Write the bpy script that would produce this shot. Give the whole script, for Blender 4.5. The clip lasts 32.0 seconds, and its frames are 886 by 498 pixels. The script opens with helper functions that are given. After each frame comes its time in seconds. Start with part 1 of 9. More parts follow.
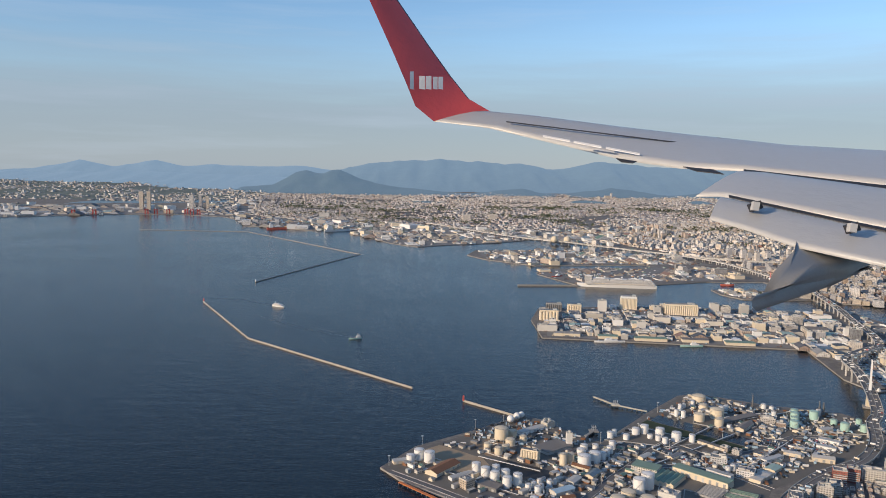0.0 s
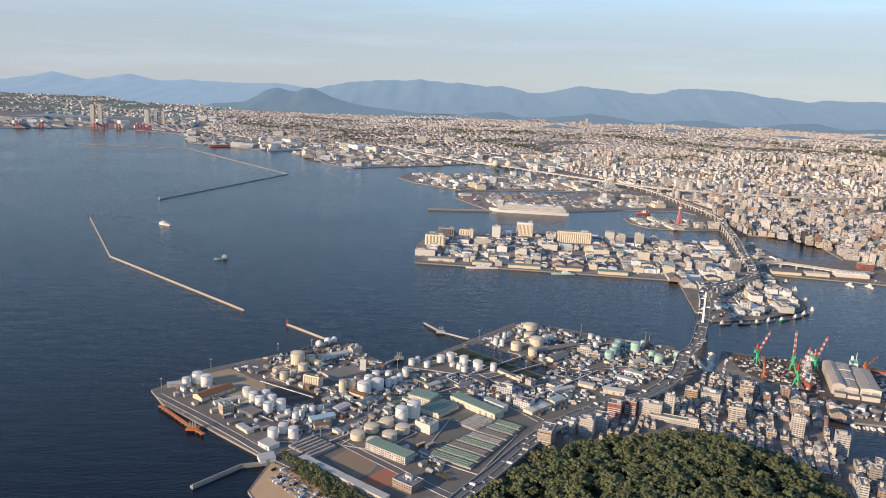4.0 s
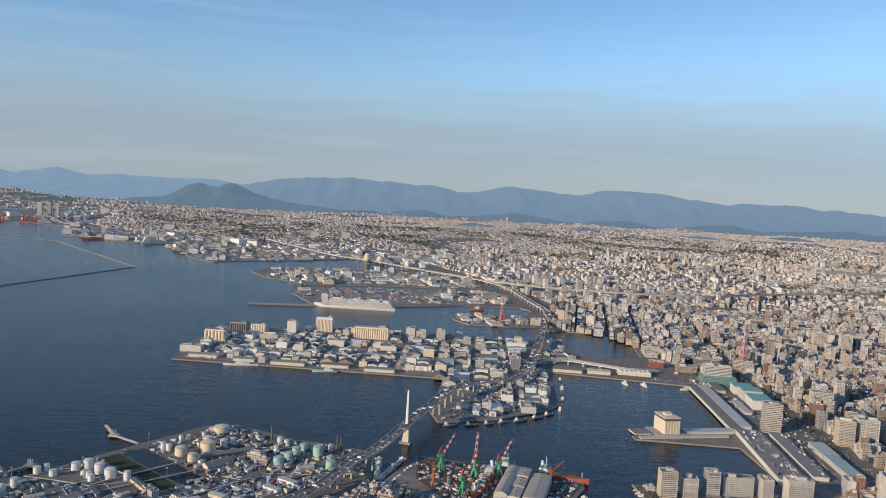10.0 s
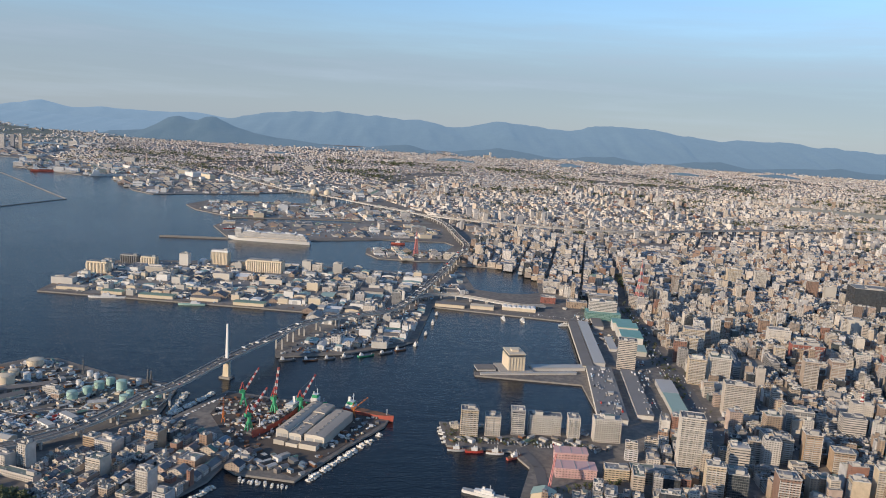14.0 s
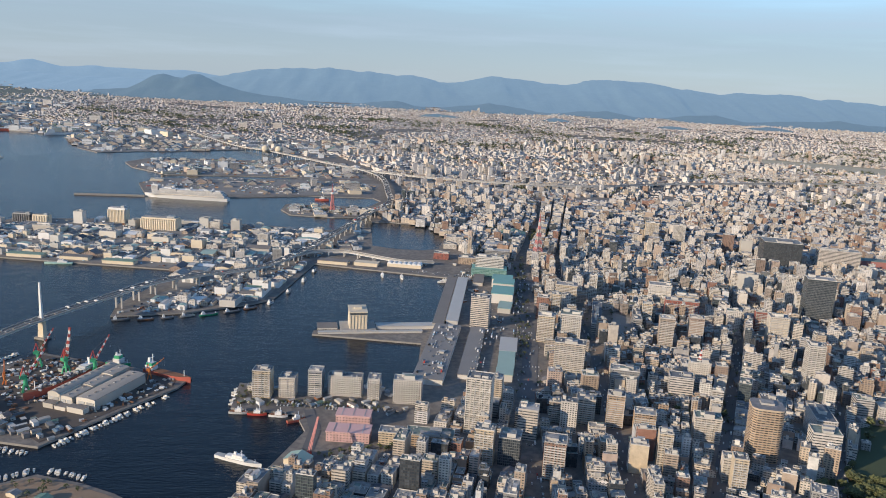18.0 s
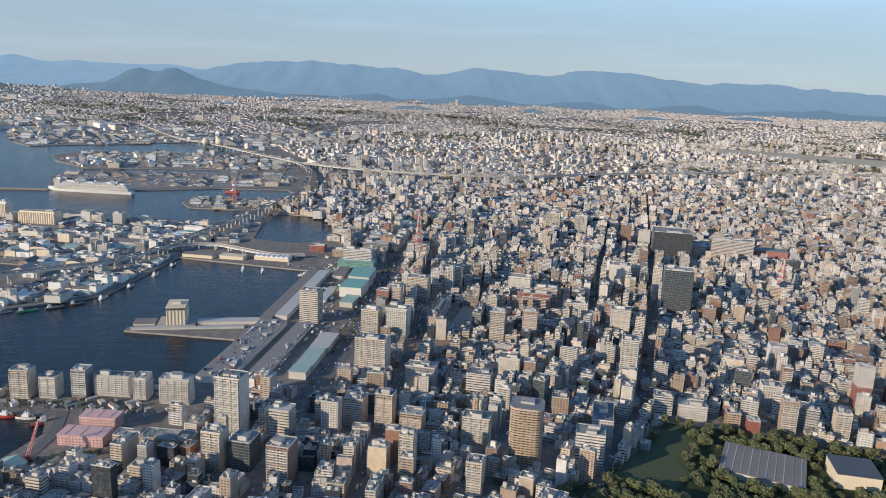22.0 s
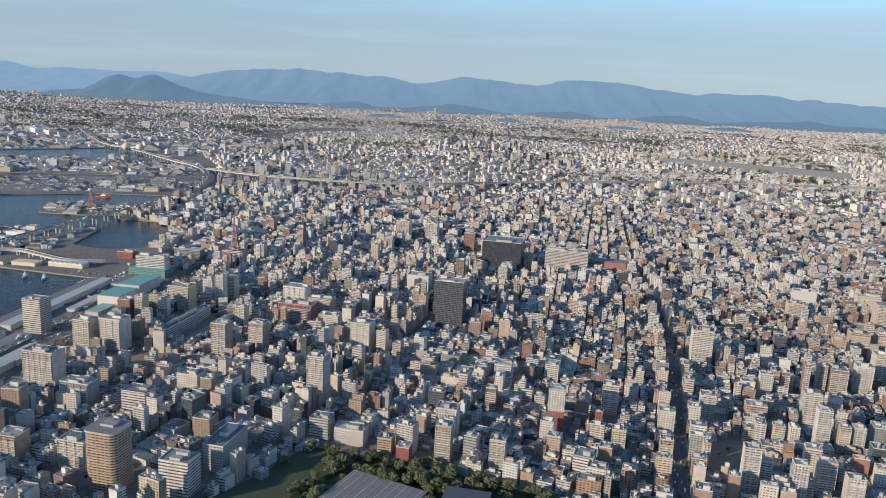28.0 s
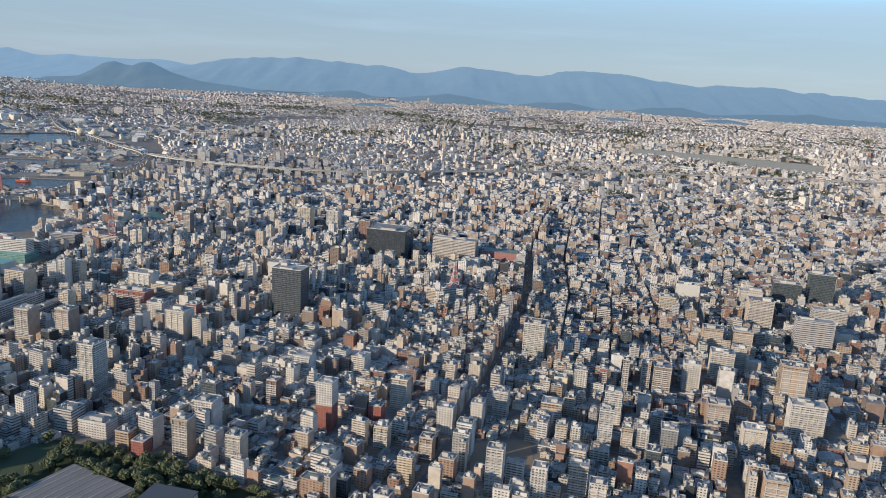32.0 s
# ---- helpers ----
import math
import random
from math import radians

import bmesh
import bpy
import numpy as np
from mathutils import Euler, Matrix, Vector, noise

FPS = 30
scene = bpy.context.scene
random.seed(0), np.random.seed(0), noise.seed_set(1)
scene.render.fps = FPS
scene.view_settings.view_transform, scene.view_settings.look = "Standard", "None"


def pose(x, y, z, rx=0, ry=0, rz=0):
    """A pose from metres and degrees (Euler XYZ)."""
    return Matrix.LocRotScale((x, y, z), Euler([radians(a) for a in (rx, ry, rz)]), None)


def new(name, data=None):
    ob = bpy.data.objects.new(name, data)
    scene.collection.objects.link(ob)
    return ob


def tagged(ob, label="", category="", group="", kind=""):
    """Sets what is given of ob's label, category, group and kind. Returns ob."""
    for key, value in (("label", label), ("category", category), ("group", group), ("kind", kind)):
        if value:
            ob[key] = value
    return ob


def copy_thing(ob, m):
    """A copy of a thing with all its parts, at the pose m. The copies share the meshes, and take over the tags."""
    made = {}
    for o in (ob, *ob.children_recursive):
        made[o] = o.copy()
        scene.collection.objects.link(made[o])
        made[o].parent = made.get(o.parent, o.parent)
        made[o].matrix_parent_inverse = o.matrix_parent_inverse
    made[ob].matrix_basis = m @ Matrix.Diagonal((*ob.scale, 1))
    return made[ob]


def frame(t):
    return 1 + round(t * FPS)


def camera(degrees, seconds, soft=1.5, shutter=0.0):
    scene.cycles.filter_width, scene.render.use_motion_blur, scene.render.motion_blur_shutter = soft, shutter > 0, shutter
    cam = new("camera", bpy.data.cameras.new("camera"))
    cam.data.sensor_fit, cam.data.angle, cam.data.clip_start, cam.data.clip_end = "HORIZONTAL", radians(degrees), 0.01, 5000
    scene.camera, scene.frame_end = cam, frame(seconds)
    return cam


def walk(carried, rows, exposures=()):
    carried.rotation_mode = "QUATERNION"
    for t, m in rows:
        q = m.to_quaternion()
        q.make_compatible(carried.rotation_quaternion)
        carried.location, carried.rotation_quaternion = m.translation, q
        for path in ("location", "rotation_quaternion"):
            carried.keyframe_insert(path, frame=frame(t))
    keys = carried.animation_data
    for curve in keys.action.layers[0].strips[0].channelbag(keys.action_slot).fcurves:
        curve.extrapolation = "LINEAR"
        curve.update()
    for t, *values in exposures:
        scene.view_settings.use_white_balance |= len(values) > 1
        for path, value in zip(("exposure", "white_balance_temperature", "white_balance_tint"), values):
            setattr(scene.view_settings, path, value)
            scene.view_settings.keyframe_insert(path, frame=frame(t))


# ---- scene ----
import itertools

cam = camera(59.9, 32.0, soft=0.95)
METRES, EYE, TILT, LEAN, TURN = 800.0, 143.65, -6.39, -1.03, 0.0
ROWS = [
    (0.0, 0.0, 0.0, 0.0, -0.0, 0.0, 0.0),
    (0.5, 0.0155, 0.0023, 0.0004, 0.57, -1.86, -0.27),
    (1.0, 0.0318, 0.0053, 0.0006, 1.2, -3.94, -0.6),
    (1.5, 0.0467, 0.0077, 0.0006, 1.45, -5.38, -0.86),
    (2.0, 0.0628, 0.0105, 0.0003, 1.34, -6.04, -1.0),
    (2.5, 0.0784, 0.0129, -0.0001, 1.04, -6.24, -1.09),
    (3.0, 0.0939, 0.0157, -0.0002, 0.64, -6.2, -1.12),
    (3.5, 0.1094, 0.0181, -0.0003, 0.15, -5.97, -1.23),
    (5.5, 0.172, 0.027, -0.0002, -1.91, -4.65, -1.2),
    (6.0, 0.1876, 0.0293, -0.0003, -2.37, -4.16, -1.2),
    (6.5, 0.2031, 0.0318, -0.0004, -2.5, -3.74, -1.31),
    (7.0, 0.2187, 0.0342, -0.0005, -2.42, -3.45, -1.52),
    (7.5, 0.234, 0.0366, -0.0007, -2.42, -3.1, -1.68),
    (8.0, 0.2497, 0.0388, -0.0007, -2.64, -2.29, -1.68),
    (8.5, 0.2653, 0.0411, -0.001, -2.91, -0.82, -1.63),
    (9.0, 0.2806, 0.043, -0.001, -3.28, 0.79, -1.63),
    (9.5, 0.2963, 0.0451, -0.0008, -3.62, 1.86, -1.72),
    (10.0, 0.3116, 0.0474, -0.001, -3.69, 1.68, -1.82),
    (10.5, 0.3272, 0.0503, -0.0013, -3.43, 0.37, -1.88),
    (11.0, 0.3427, 0.0531, -0.0012, -3.3, -1.07, -1.91),
    (11.5, 0.3582, 0.0555, -0.0011, -3.31, -1.92, -2.02),
    (12.0, 0.3736, 0.058, -0.0012, -3.34, -2.37, -2.16),
    (12.5, 0.389, 0.0603, -0.0015, -3.34, -2.61, -2.27),
    (13.0, 0.4046, 0.0628, -0.0011, -3.27, -2.83, -2.23),
    (13.5, 0.4198, 0.065, -0.0015, -3.29, -2.96, -2.2),
    (14.0, 0.4352, 0.0673, -0.0018, -3.34, -3.04, -2.13),
    (14.5, 0.4505, 0.0696, -0.0016, -3.29, -3.02, -2.04),
    (16.5, 0.5126, 0.0801, -0.002, -2.44, -5.72, -1.66),
    (17.0, 0.5273, 0.0822, -0.002, -2.36, -6.23, -1.76),
    (17.5, 0.5429, 0.0844, -0.0023, -2.35, -6.28, -1.75),
    (18.0, 0.5583, 0.0866, -0.0025, -2.52, -6.2, -1.6),
    (18.5, 0.5736, 0.089, -0.0028, -2.73, -6.12, -1.47),
    (19.0, 0.5888, 0.0912, -0.0027, -2.84, -6.05, -1.32),
    (19.5, 0.6042, 0.0933, -0.0029, -2.76, -6.08, -1.29),
    (20.0, 0.6194, 0.0954, -0.0029, -2.61, -6.21, -1.28),
    (20.5, 0.6352, 0.0975, -0.003, -2.45, -6.37, -1.27),
    (21.0, 0.6505, 0.0999, -0.0031, -2.37, -6.5, -1.3),
    (21.5, 0.6654, 0.1018, -0.0031, -2.43, -6.61, -1.25),
    (22.0, 0.681, 0.1042, -0.0035, -2.43, -6.7, -1.19),
    (22.5, 0.6963, 0.1064, -0.0032, -2.35, -6.74, -1.23),
    (23.0, 0.7118, 0.1086, -0.0035, -2.31, -6.62, -1.37),
    (23.5, 0.727, 0.1107, -0.0035, -2.31, -6.43, -1.4),
    (24.0, 0.7423, 0.1131, -0.0035, -2.27, -6.23, -1.4),
    (24.5, 0.758, 0.1152, -0.0033, -2.15, -6.09, -1.38),
    (25.0, 0.7737, 0.1173, -0.0035, -1.99, -5.98, -1.49),
    (25.5, 0.7885, 0.1192, -0.0034, -1.92, -5.93, -1.65),
    (27.5, 0.8507, 0.1285, -0.0038, -1.61, -5.99, -1.61),
    (28.0, 0.866, 0.1309, -0.0037, -1.5, -6.02, -1.6),
    (28.5, 0.8812, 0.1333, -0.0039, -1.39, -6.04, -1.64),
    (29.0, 0.8964, 0.1357, -0.0041, -1.23, -6.11, -1.69),
    (29.5, 0.9122, 0.1381, -0.0041, -0.88, -6.33, -1.76),
    (30.0, 0.9272, 0.1406, -0.0043, -0.65, -6.59, -1.82),
    (30.5, 0.9425, 0.1429, -0.0045, -0.54, -6.71, -1.88),
    (31.0, 0.9579, 0.1454, -0.0047, -0.45, -6.72, -1.97),
    (31.5, 0.9734, 0.1479, -0.0049, -0.36, -6.68, -2.05),
    (32.0, 0.9885, 0.1504, -0.005, -0.31, -6.7, -2.15),
]
walk(cam, [(t, pose(0, 0, EYE, TILT, LEAN, TURN) @ pose(METRES * x, METRES * y, METRES * z, 90 + pitch, roll, yaw)) for t, x, y, z, yaw, pitch, roll in ROWS],
     exposures=[(0, -0.02, 5850, 10), (1, 0.24, 6050, 14), (3, 0.35, 6100, 13), (5.5, 0.30, 5950, 12), (7.2, 0.11, 5800, 10), (9.0, 0.05, 5700, 9), (10.2, -0.09, 5700, 9), (14, 0.01, 5720, 9), (18, 0.18, 5600, 8), (32, 0.15, 5420, 6)])

# ---------------------------------------------------------------- light
SUN_AZIMUTH, SUN_HEIGHT = 238.0, 16.5          # degrees clockwise from +y, degrees above the horizon
scene.view_settings.exposure = 0.0
world = bpy.data.worlds.new("sky")
scene.world = world
world.use_nodes = True
wn, wl = world.node_tree.nodes, world.node_tree.links
wn.clear()
sky = wn.new("ShaderNodeTexSky")
sky.sky_type = "NISHITA"
sky.sun_disc = False
sky.sun_elevation, sky.sun_rotation = radians(SUN_HEIGHT), radians(SUN_AZIMUTH)
sky.altitude, sky.air_density, sky.dust_density, sky.ozone_density = 1200, 1.0, 0.3, 1.2
sky_out, sky_bg = wn.new("ShaderNodeOutputWorld"), wn.new("ShaderNodeBackground")
sky_bg.inputs["Strength"].default_value = 0.15
# thin cirrus and a pale cloud bank low over the horizon
sky_co = wn.new("ShaderNodeTexCoord")
sky_map = wn.new("ShaderNodeMapping")
sky_map.inputs["Scale"].default_value = (1.4, 1.4, 19.0)
cirrus = wn.new("ShaderNodeTexNoise")
cirrus.inputs["Scale"].default_value, cirrus.inputs["Detail"].default_value, cirrus.inputs["Roughness"].default_value = 1.7, 7, 0.58
cirrus_ramp = wn.new("ShaderNodeValToRGB")
cirrus_ramp.color_ramp.elements[0].position, cirrus_ramp.color_ramp.elements[1].position = 0.50, 0.70
sky_sep = wn.new("ShaderNodeSeparateXYZ")
wavy = wn.new("ShaderNodeMath")
wavy.operation = "MULTIPLY_ADD"
wavy.inputs[1].default_value = -0.09
bank = wn.new("ShaderNodeMapRange")
bank.interpolation_type = "SMOOTHSTEP"
bank.inputs["From Min"].default_value, bank.inputs["From Max"].default_value = 0.15, 0.0
bank.inputs["To Min"].default_value, bank.inputs["To Max"].default_value = 0.0, 0.85
thin = wn.new("ShaderNodeMath")
thin.operation = "MULTIPLY"
thin.inputs[1].default_value = 0.20
cirrus_mix = wn.new("ShaderNodeMix")
cirrus_mix.data_type = "RGBA"
cirrus_mix.inputs[7].default_value = (4.4, 4.8, 5.2, 1)
cloud_mix = wn.new("ShaderNodeMix")
cloud_mix.data_type = "RGBA"
cloud_mix.inputs[7].default_value = (2.36, 2.62, 2.86, 1)
wl.new(sky_co.outputs["Generated"], sky_map.inputs["Vector"])
wl.new(sky_map.outputs[0], cirrus.inputs["Vector"])
wl.new(cirrus.outputs[0], cirrus_ramp.inputs[0])
wl.new(sky_co.outputs["Generated"], sky_sep.inputs[0])
wl.new(cirrus.outputs[0], wavy.inputs[0])
wl.new(sky_sep.outputs["Z"], wavy.inputs[2])
wl.new(wavy.outputs[0], bank.inputs["Value"])
wl.new(cirrus_ramp.outputs[0], thin.inputs[0])
wl.new(thin.outputs[0], cirrus_mix.inputs[0])
deep = wn.new("ShaderNodeMix")
deep.data_type, deep.blend_type = "RGBA", "MULTIPLY"
deep.inputs[0].default_value = 1.0
deep.inputs[7].default_value = (0.88, 0.935, 0.965, 1)
wl.new(sky.outputs[0], deep.inputs[6])
wl.new(deep.outputs[2], cloud_mix.inputs[6])
wl.new(bank.outputs[0], cloud_mix.inputs[0])
wl.new(cloud_mix.outputs[2], cirrus_mix.inputs[6])
wl.new(cirrus_mix.outputs[2], sky_bg.inputs[0])
wl.new(sky_bg.outputs[0], sky_out.inputs[0])

sun_data = bpy.data.lights.new("sun", "SUN")
sun_data.energy, sun_data.angle, sun_data.color = 4.45, radians(0.6), (1.0, 0.735, 0.46)
sun = new("sun", sun_data)
to_sun = Vector((math.sin(radians(SUN_AZIMUTH)) * math.cos(radians(SUN_HEIGHT)), math.cos(radians(SUN_AZIMUTH)) * math.cos(radians(SUN_HEIGHT)), math.sin(radians(SUN_HEIGHT))))
sun.matrix_world = Matrix.Translation((0, 0, 600)) @ to_sun.to_track_quat("Z", "Y").to_matrix().to_4x4()


# ---------------------------------------------------------------- materials
class Nodes:
    """A small builder of node materials."""

    def __init__(self, name):
        self.m = bpy.data.materials.new(name)
        self.m.use_nodes = True
        self.t = self.m.node_tree
        self.b = self.t.nodes["Principled BSDF"]

    def n(self, kind, **inputs):
        node = self.t.nodes.new(kind)
        for k, v in inputs.items():
            self.put(node, k.replace("_", " "), v)
        return node

    def put(self, node, key, v):
        slot = node.inputs[int(key[1:]) if key[0] == "i" and key[1:].isdigit() else key]
        if hasattr(v, "is_output") or isinstance(v, bpy.types.NodeSocket):
            self.t.links.new(v, slot)
        else:
            slot.default_value = v

    def math(self, op, a, b=0.0, c=0.0):
        node = self.t.nodes.new("ShaderNodeMath")
        node.operation = op
        for i, v in enumerate((a, b, c)):
            self.put(node, f"i{i}", v)
        return node.outputs[0]

    def noise(self, scale, detail=3.0, rough=0.55, vec=None):
        node = self.n("ShaderNodeTexNoise", Scale=scale, Detail=detail, Roughness=rough)
        if vec is not None:
            self.put(node, "Vector", vec)
        return node.outputs[0]

    def ramp(self, fac, stops, hard=False):
        node = self.t.nodes.new("ShaderNodeValToRGB")
        cr = node.color_ramp
        cr.interpolation = "CONSTANT" if hard else "LINEAR"
        while len(cr.elements) < len(stops):
            cr.elements.new(0.5)
        for e, (p, c) in zip(cr.elements, stops):
            e.position, e.color = p, (*c, 1) if len(c) == 3 else c
        self.put(node, "Fac", fac)
        return node.outputs[0]

    def mix(self, fac, a, b, mode="MIX"):
        node = self.t.nodes.new("ShaderNodeMix")
        node.data_type, node.blend_type = "RGBA", mode
        self.put(node, "i0", fac)
        self.put(node, "i6", (*a, 1) if isinstance(a, tuple) and len(a) == 3 else a)
        self.put(node, "i7", (*b, 1) if isinstance(b, tuple) and len(b) == 3 else b)
        return node.outputs[2]

    def bump(self, height, strength=0.3, distance=0.1):
        node = self.n("ShaderNodeBump", Height=height, Strength=strength, Distance=distance)
        self.put(self.b, "Normal", node.outputs[0])

    def pos(self):
        return self.n("ShaderNodeNewGeometry").outputs["Position"]

    def island(self):
        """A random number that differs from object to object and from island to island."""
        a = self.n("ShaderNodeObjectInfo").outputs["Random"]
        b = self.n("ShaderNodeNewGeometry").outputs["Random Per Island"]
        return self.math("FRACT", self.math("ADD", a, b))

    def end(self, colour, rough=0.8, metal=0.0):
        self.put(self.b, "Base Color", (*colour, 1) if isinstance(colour, tuple) else colour)
        self.put(self.b, "Roughness", rough)
        self.put(self.b, "Metallic", metal)
        return self.m


def plain(name, colour, rough=0.7, metal=0.0, wear=0.25, scale=0.6, spread=0.0):
    """Paint, metal or concrete with blotches at two scales and, for joined pieces, a spread of tones."""
    k = Nodes(name)
    big, fine = k.noise(scale * 0.25, 4, 0.6, k.pos()), k.noise(scale * 5, 3, 0.6, k.pos())
    dark = tuple(c * (1 - wear) for c in colour)
    c = k.mix(k.math("MULTIPLY", k.math("ADD", big, fine), 0.5), dark, tuple(min(1, c * (1 + wear * 0.5)) for c in colour))
    if spread:
        c = k.mix(1.0, c, k.ramp(k.island(), [(0, (1 - spread,) * 3), (1, (1 + spread * 0.3,) * 3)]), "MULTIPLY")
    k.bump(fine, 0.15, 0.05)
    return k.end(c, rough, metal)


def facade(name, tones, wide, high, u0, u1, v0, v1, glass=(0.03, 0.04, 0.055), band=False, pane_shine=(0.22, 0.21, 0.19)):
    """A wall with its rows of windows: tones of wall, the window's pitch in metres and the share of it that is glass. Walls with u below nought are blind."""
    k = Nodes(name)
    uv = k.n("ShaderNodeSeparateXYZ")
    k.put(uv, "Vector", k.n("ShaderNodeUVMap").outputs[0])
    u, v = k.math("DIVIDE", uv.outputs["X"], wide), k.math("DIVIDE", uv.outputs["Y"], high)
    fu, fv = k.math("FRACT", u), k.math("FRACT", v)
    inside = lambda f, a, b: k.math("MULTIPLY", k.math("GREATER_THAN", f, a), k.math("LESS_THAN", f, b))
    win = inside(fv, v0, v1) if band else k.math("MULTIPLY", inside(fu, u0, u1), inside(fv, v0, v1))
    if band:
        win = k.math("MULTIPLY", win, k.math("ADD", k.math("MULTIPLY", inside(fu, u0, u1), 0.55), 0.45))
    tone = k.ramp(k.island(), [(i / len(tones), c) for i, c in enumerate(tones)], True)
    stain = k.noise(0.35, 5, 0.65, k.pos())
    wall = k.mix(1.0, tone, k.ramp(stain, [(0.25, (0.62, 0.61, 0.60)), (0.65, (0.96, 0.95, 0.94))]), "MULTIPLY")
    cell = k.n("ShaderNodeCombineXYZ")
    k.put(cell, "X", k.math("FLOOR", u)), k.put(cell, "Y", k.math("FLOOR", v)), k.put(cell, "Z", k.math("MULTIPLY", k.island(), 50.0))
    lit = k.n("ShaderNodeTexWhiteNoise")
    k.put(lit, "Vector", cell.outputs[0])
    # Some panes are paler at random: shine on the glass, put into its colour.
    pane = k.mix(k.math("POWER", lit.outputs[0], 2.5), glass, pane_shine)
    up = k.n("ShaderNodeSeparateXYZ")
    k.put(up, "Vector", k.n("ShaderNodeNewGeometry").outputs["Normal"])
    win = k.math("MULTIPLY", win, k.math("LESS_THAN", k.math("ABSOLUTE", up.outputs["Z"]), 0.3))
    win = k.math("MULTIPLY", win, k.math("GREATER_THAN", uv.outputs["X"], -1.0))
    k.bump(k.math("SUBTRACT", 1.0, win), 0.6, 0.12)
    return k.end(k.mix(win, wall, pane), k.math("SUBTRACT", 0.85, k.math("MULTIPLY", win, 0.6)))


WARM = [(0.66, 0.584, 0.485), (0.707, 0.662, 0.586), (0.578, 0.494, 0.396), (0.729, 0.691, 0.631), (0.648, 0.602, 0.534), (0.497, 0.406, 0.322), (0.681, 0.613, 0.514), (0.398, 0.307, 0.246), (0.572, 0.541, 0.496), (0.743, 0.721, 0.675), (0.59, 0.469, 0.393), (0.614, 0.515, 0.401), (0.725, 0.672, 0.589), (0.417, 0.363, 0.318), (0.6, 0.6, 0.6), (0.72, 0.71, 0.7)]
COOL = [(0.67, 0.63, 0.58), (0.73, 0.69, 0.63), (0.54, 0.51, 0.48), (0.42, 0.41, 0.40), (0.65, 0.59, 0.52), (0.71, 0.67, 0.62), (0.33, 0.33, 0.33), (0.66, 0.60, 0.52)]
BRICK = [(0.32, 0.21, 0.16), (0.42, 0.29, 0.21), (0.29, 0.22, 0.18), (0.45, 0.35, 0.26), (0.50, 0.39, 0.29), (0.36, 0.20, 0.15)]
M = {}
# The dark bands hold the balcony recesses' shade as well as their glass.
M["flats"] = facade("recess_shaded_flats", WARM, 1.9, 0.95, 0.10, 0.82, 0.50, 0.92, (0.09, 0.085, 0.08), band=True)
M["grid"] = facade("window_grid", WARM + COOL, 1.15, 1.0, 0.22, 0.78, 0.34, 0.72, (0.06, 0.065, 0.07))
M["ribbon"] = facade("ribbon_windows", COOL, 2.4, 1.15, 0.03, 0.97, 0.42, 0.8, (0.06, 0.065, 0.075), band=True)
M["brick"] = facade("tiled_flats", BRICK, 1.3, 0.95, 0.2, 0.75, 0.32, 0.75, (0.05, 0.045, 0.045))
M["glass"] = facade("curtain_wall", [(0.08, 0.085, 0.09), (0.13, 0.16, 0.155), (0.06, 0.06, 0.065), (0.19, 0.20, 0.20)], 0.8, 1.1, 0.07, 0.93, 0.1, 0.88, (0.045, 0.055, 0.065), pane_shine=(0.10, 0.11, 0.12))
M["house"] = facade("house_wall", WARM, 1.3, 0.95, 0.3, 0.65, 0.35, 0.7)
# Walls and windows of the far town, paled in the colour for distance haze.
M["pale"] = facade("haze_paled_walls", [(0.76, 0.69, 0.60), (0.82, 0.77, 0.70), (0.71, 0.61, 0.50), (0.84, 0.80, 0.75), (0.60, 0.56, 0.52), (0.69, 0.60, 0.49), (0.77, 0.71, 0.63), (0.60, 0.49, 0.40), (0.50, 0.49, 0.49), (0.73, 0.70, 0.66)], 1.6, 1.0, 0.28, 0.68, 0.38, 0.70, (0.14, 0.14, 0.145))
M["farwall"] = facade("haze_paled_suburb_walls", [(0.72, 0.65, 0.58), (0.82, 0.77, 0.71), (0.60, 0.53, 0.46), (0.84, 0.80, 0.75), (0.52, 0.50, 0.48), (0.64, 0.57, 0.48), (0.72, 0.69, 0.66), (0.50, 0.43, 0.37)], 2.2, 1.2, 0.3, 0.66, 0.4, 0.68, (0.22, 0.22, 0.225))
M["blank"] = plain("painted_concrete_wall", (0.68, 0.65, 0.59), 0.85, spread=0.35)
M["shed"] = plain("metal_shed_wall", (0.66, 0.61, 0.52), 0.6, spread=0.4)


def roofs(name, tones, rough=0.85, ridge=0.0):
    k = Nodes(name)
    tone = k.ramp(k.island(), [(i / len(tones), c) for i, c in enumerate(tones)], True)
    dirt = k.noise(0.5, 5, 0.65, k.pos())
    c = k.mix(1.0, tone, k.ramp(dirt, [(0.3, (0.6, 0.6, 0.6)), (0.7, (1.1, 1.1, 1.1))]), "MULTIPLY")
    if ridge:
        uv = k.n("ShaderNodeSeparateXYZ")
        k.put(uv, "Vector", k.n("ShaderNodeUVMap").outputs[0])
        k.bump(k.math("PINGPONG", uv.outputs["X"], ridge), 0.5, 0.1)
    return k.end(c, rough)


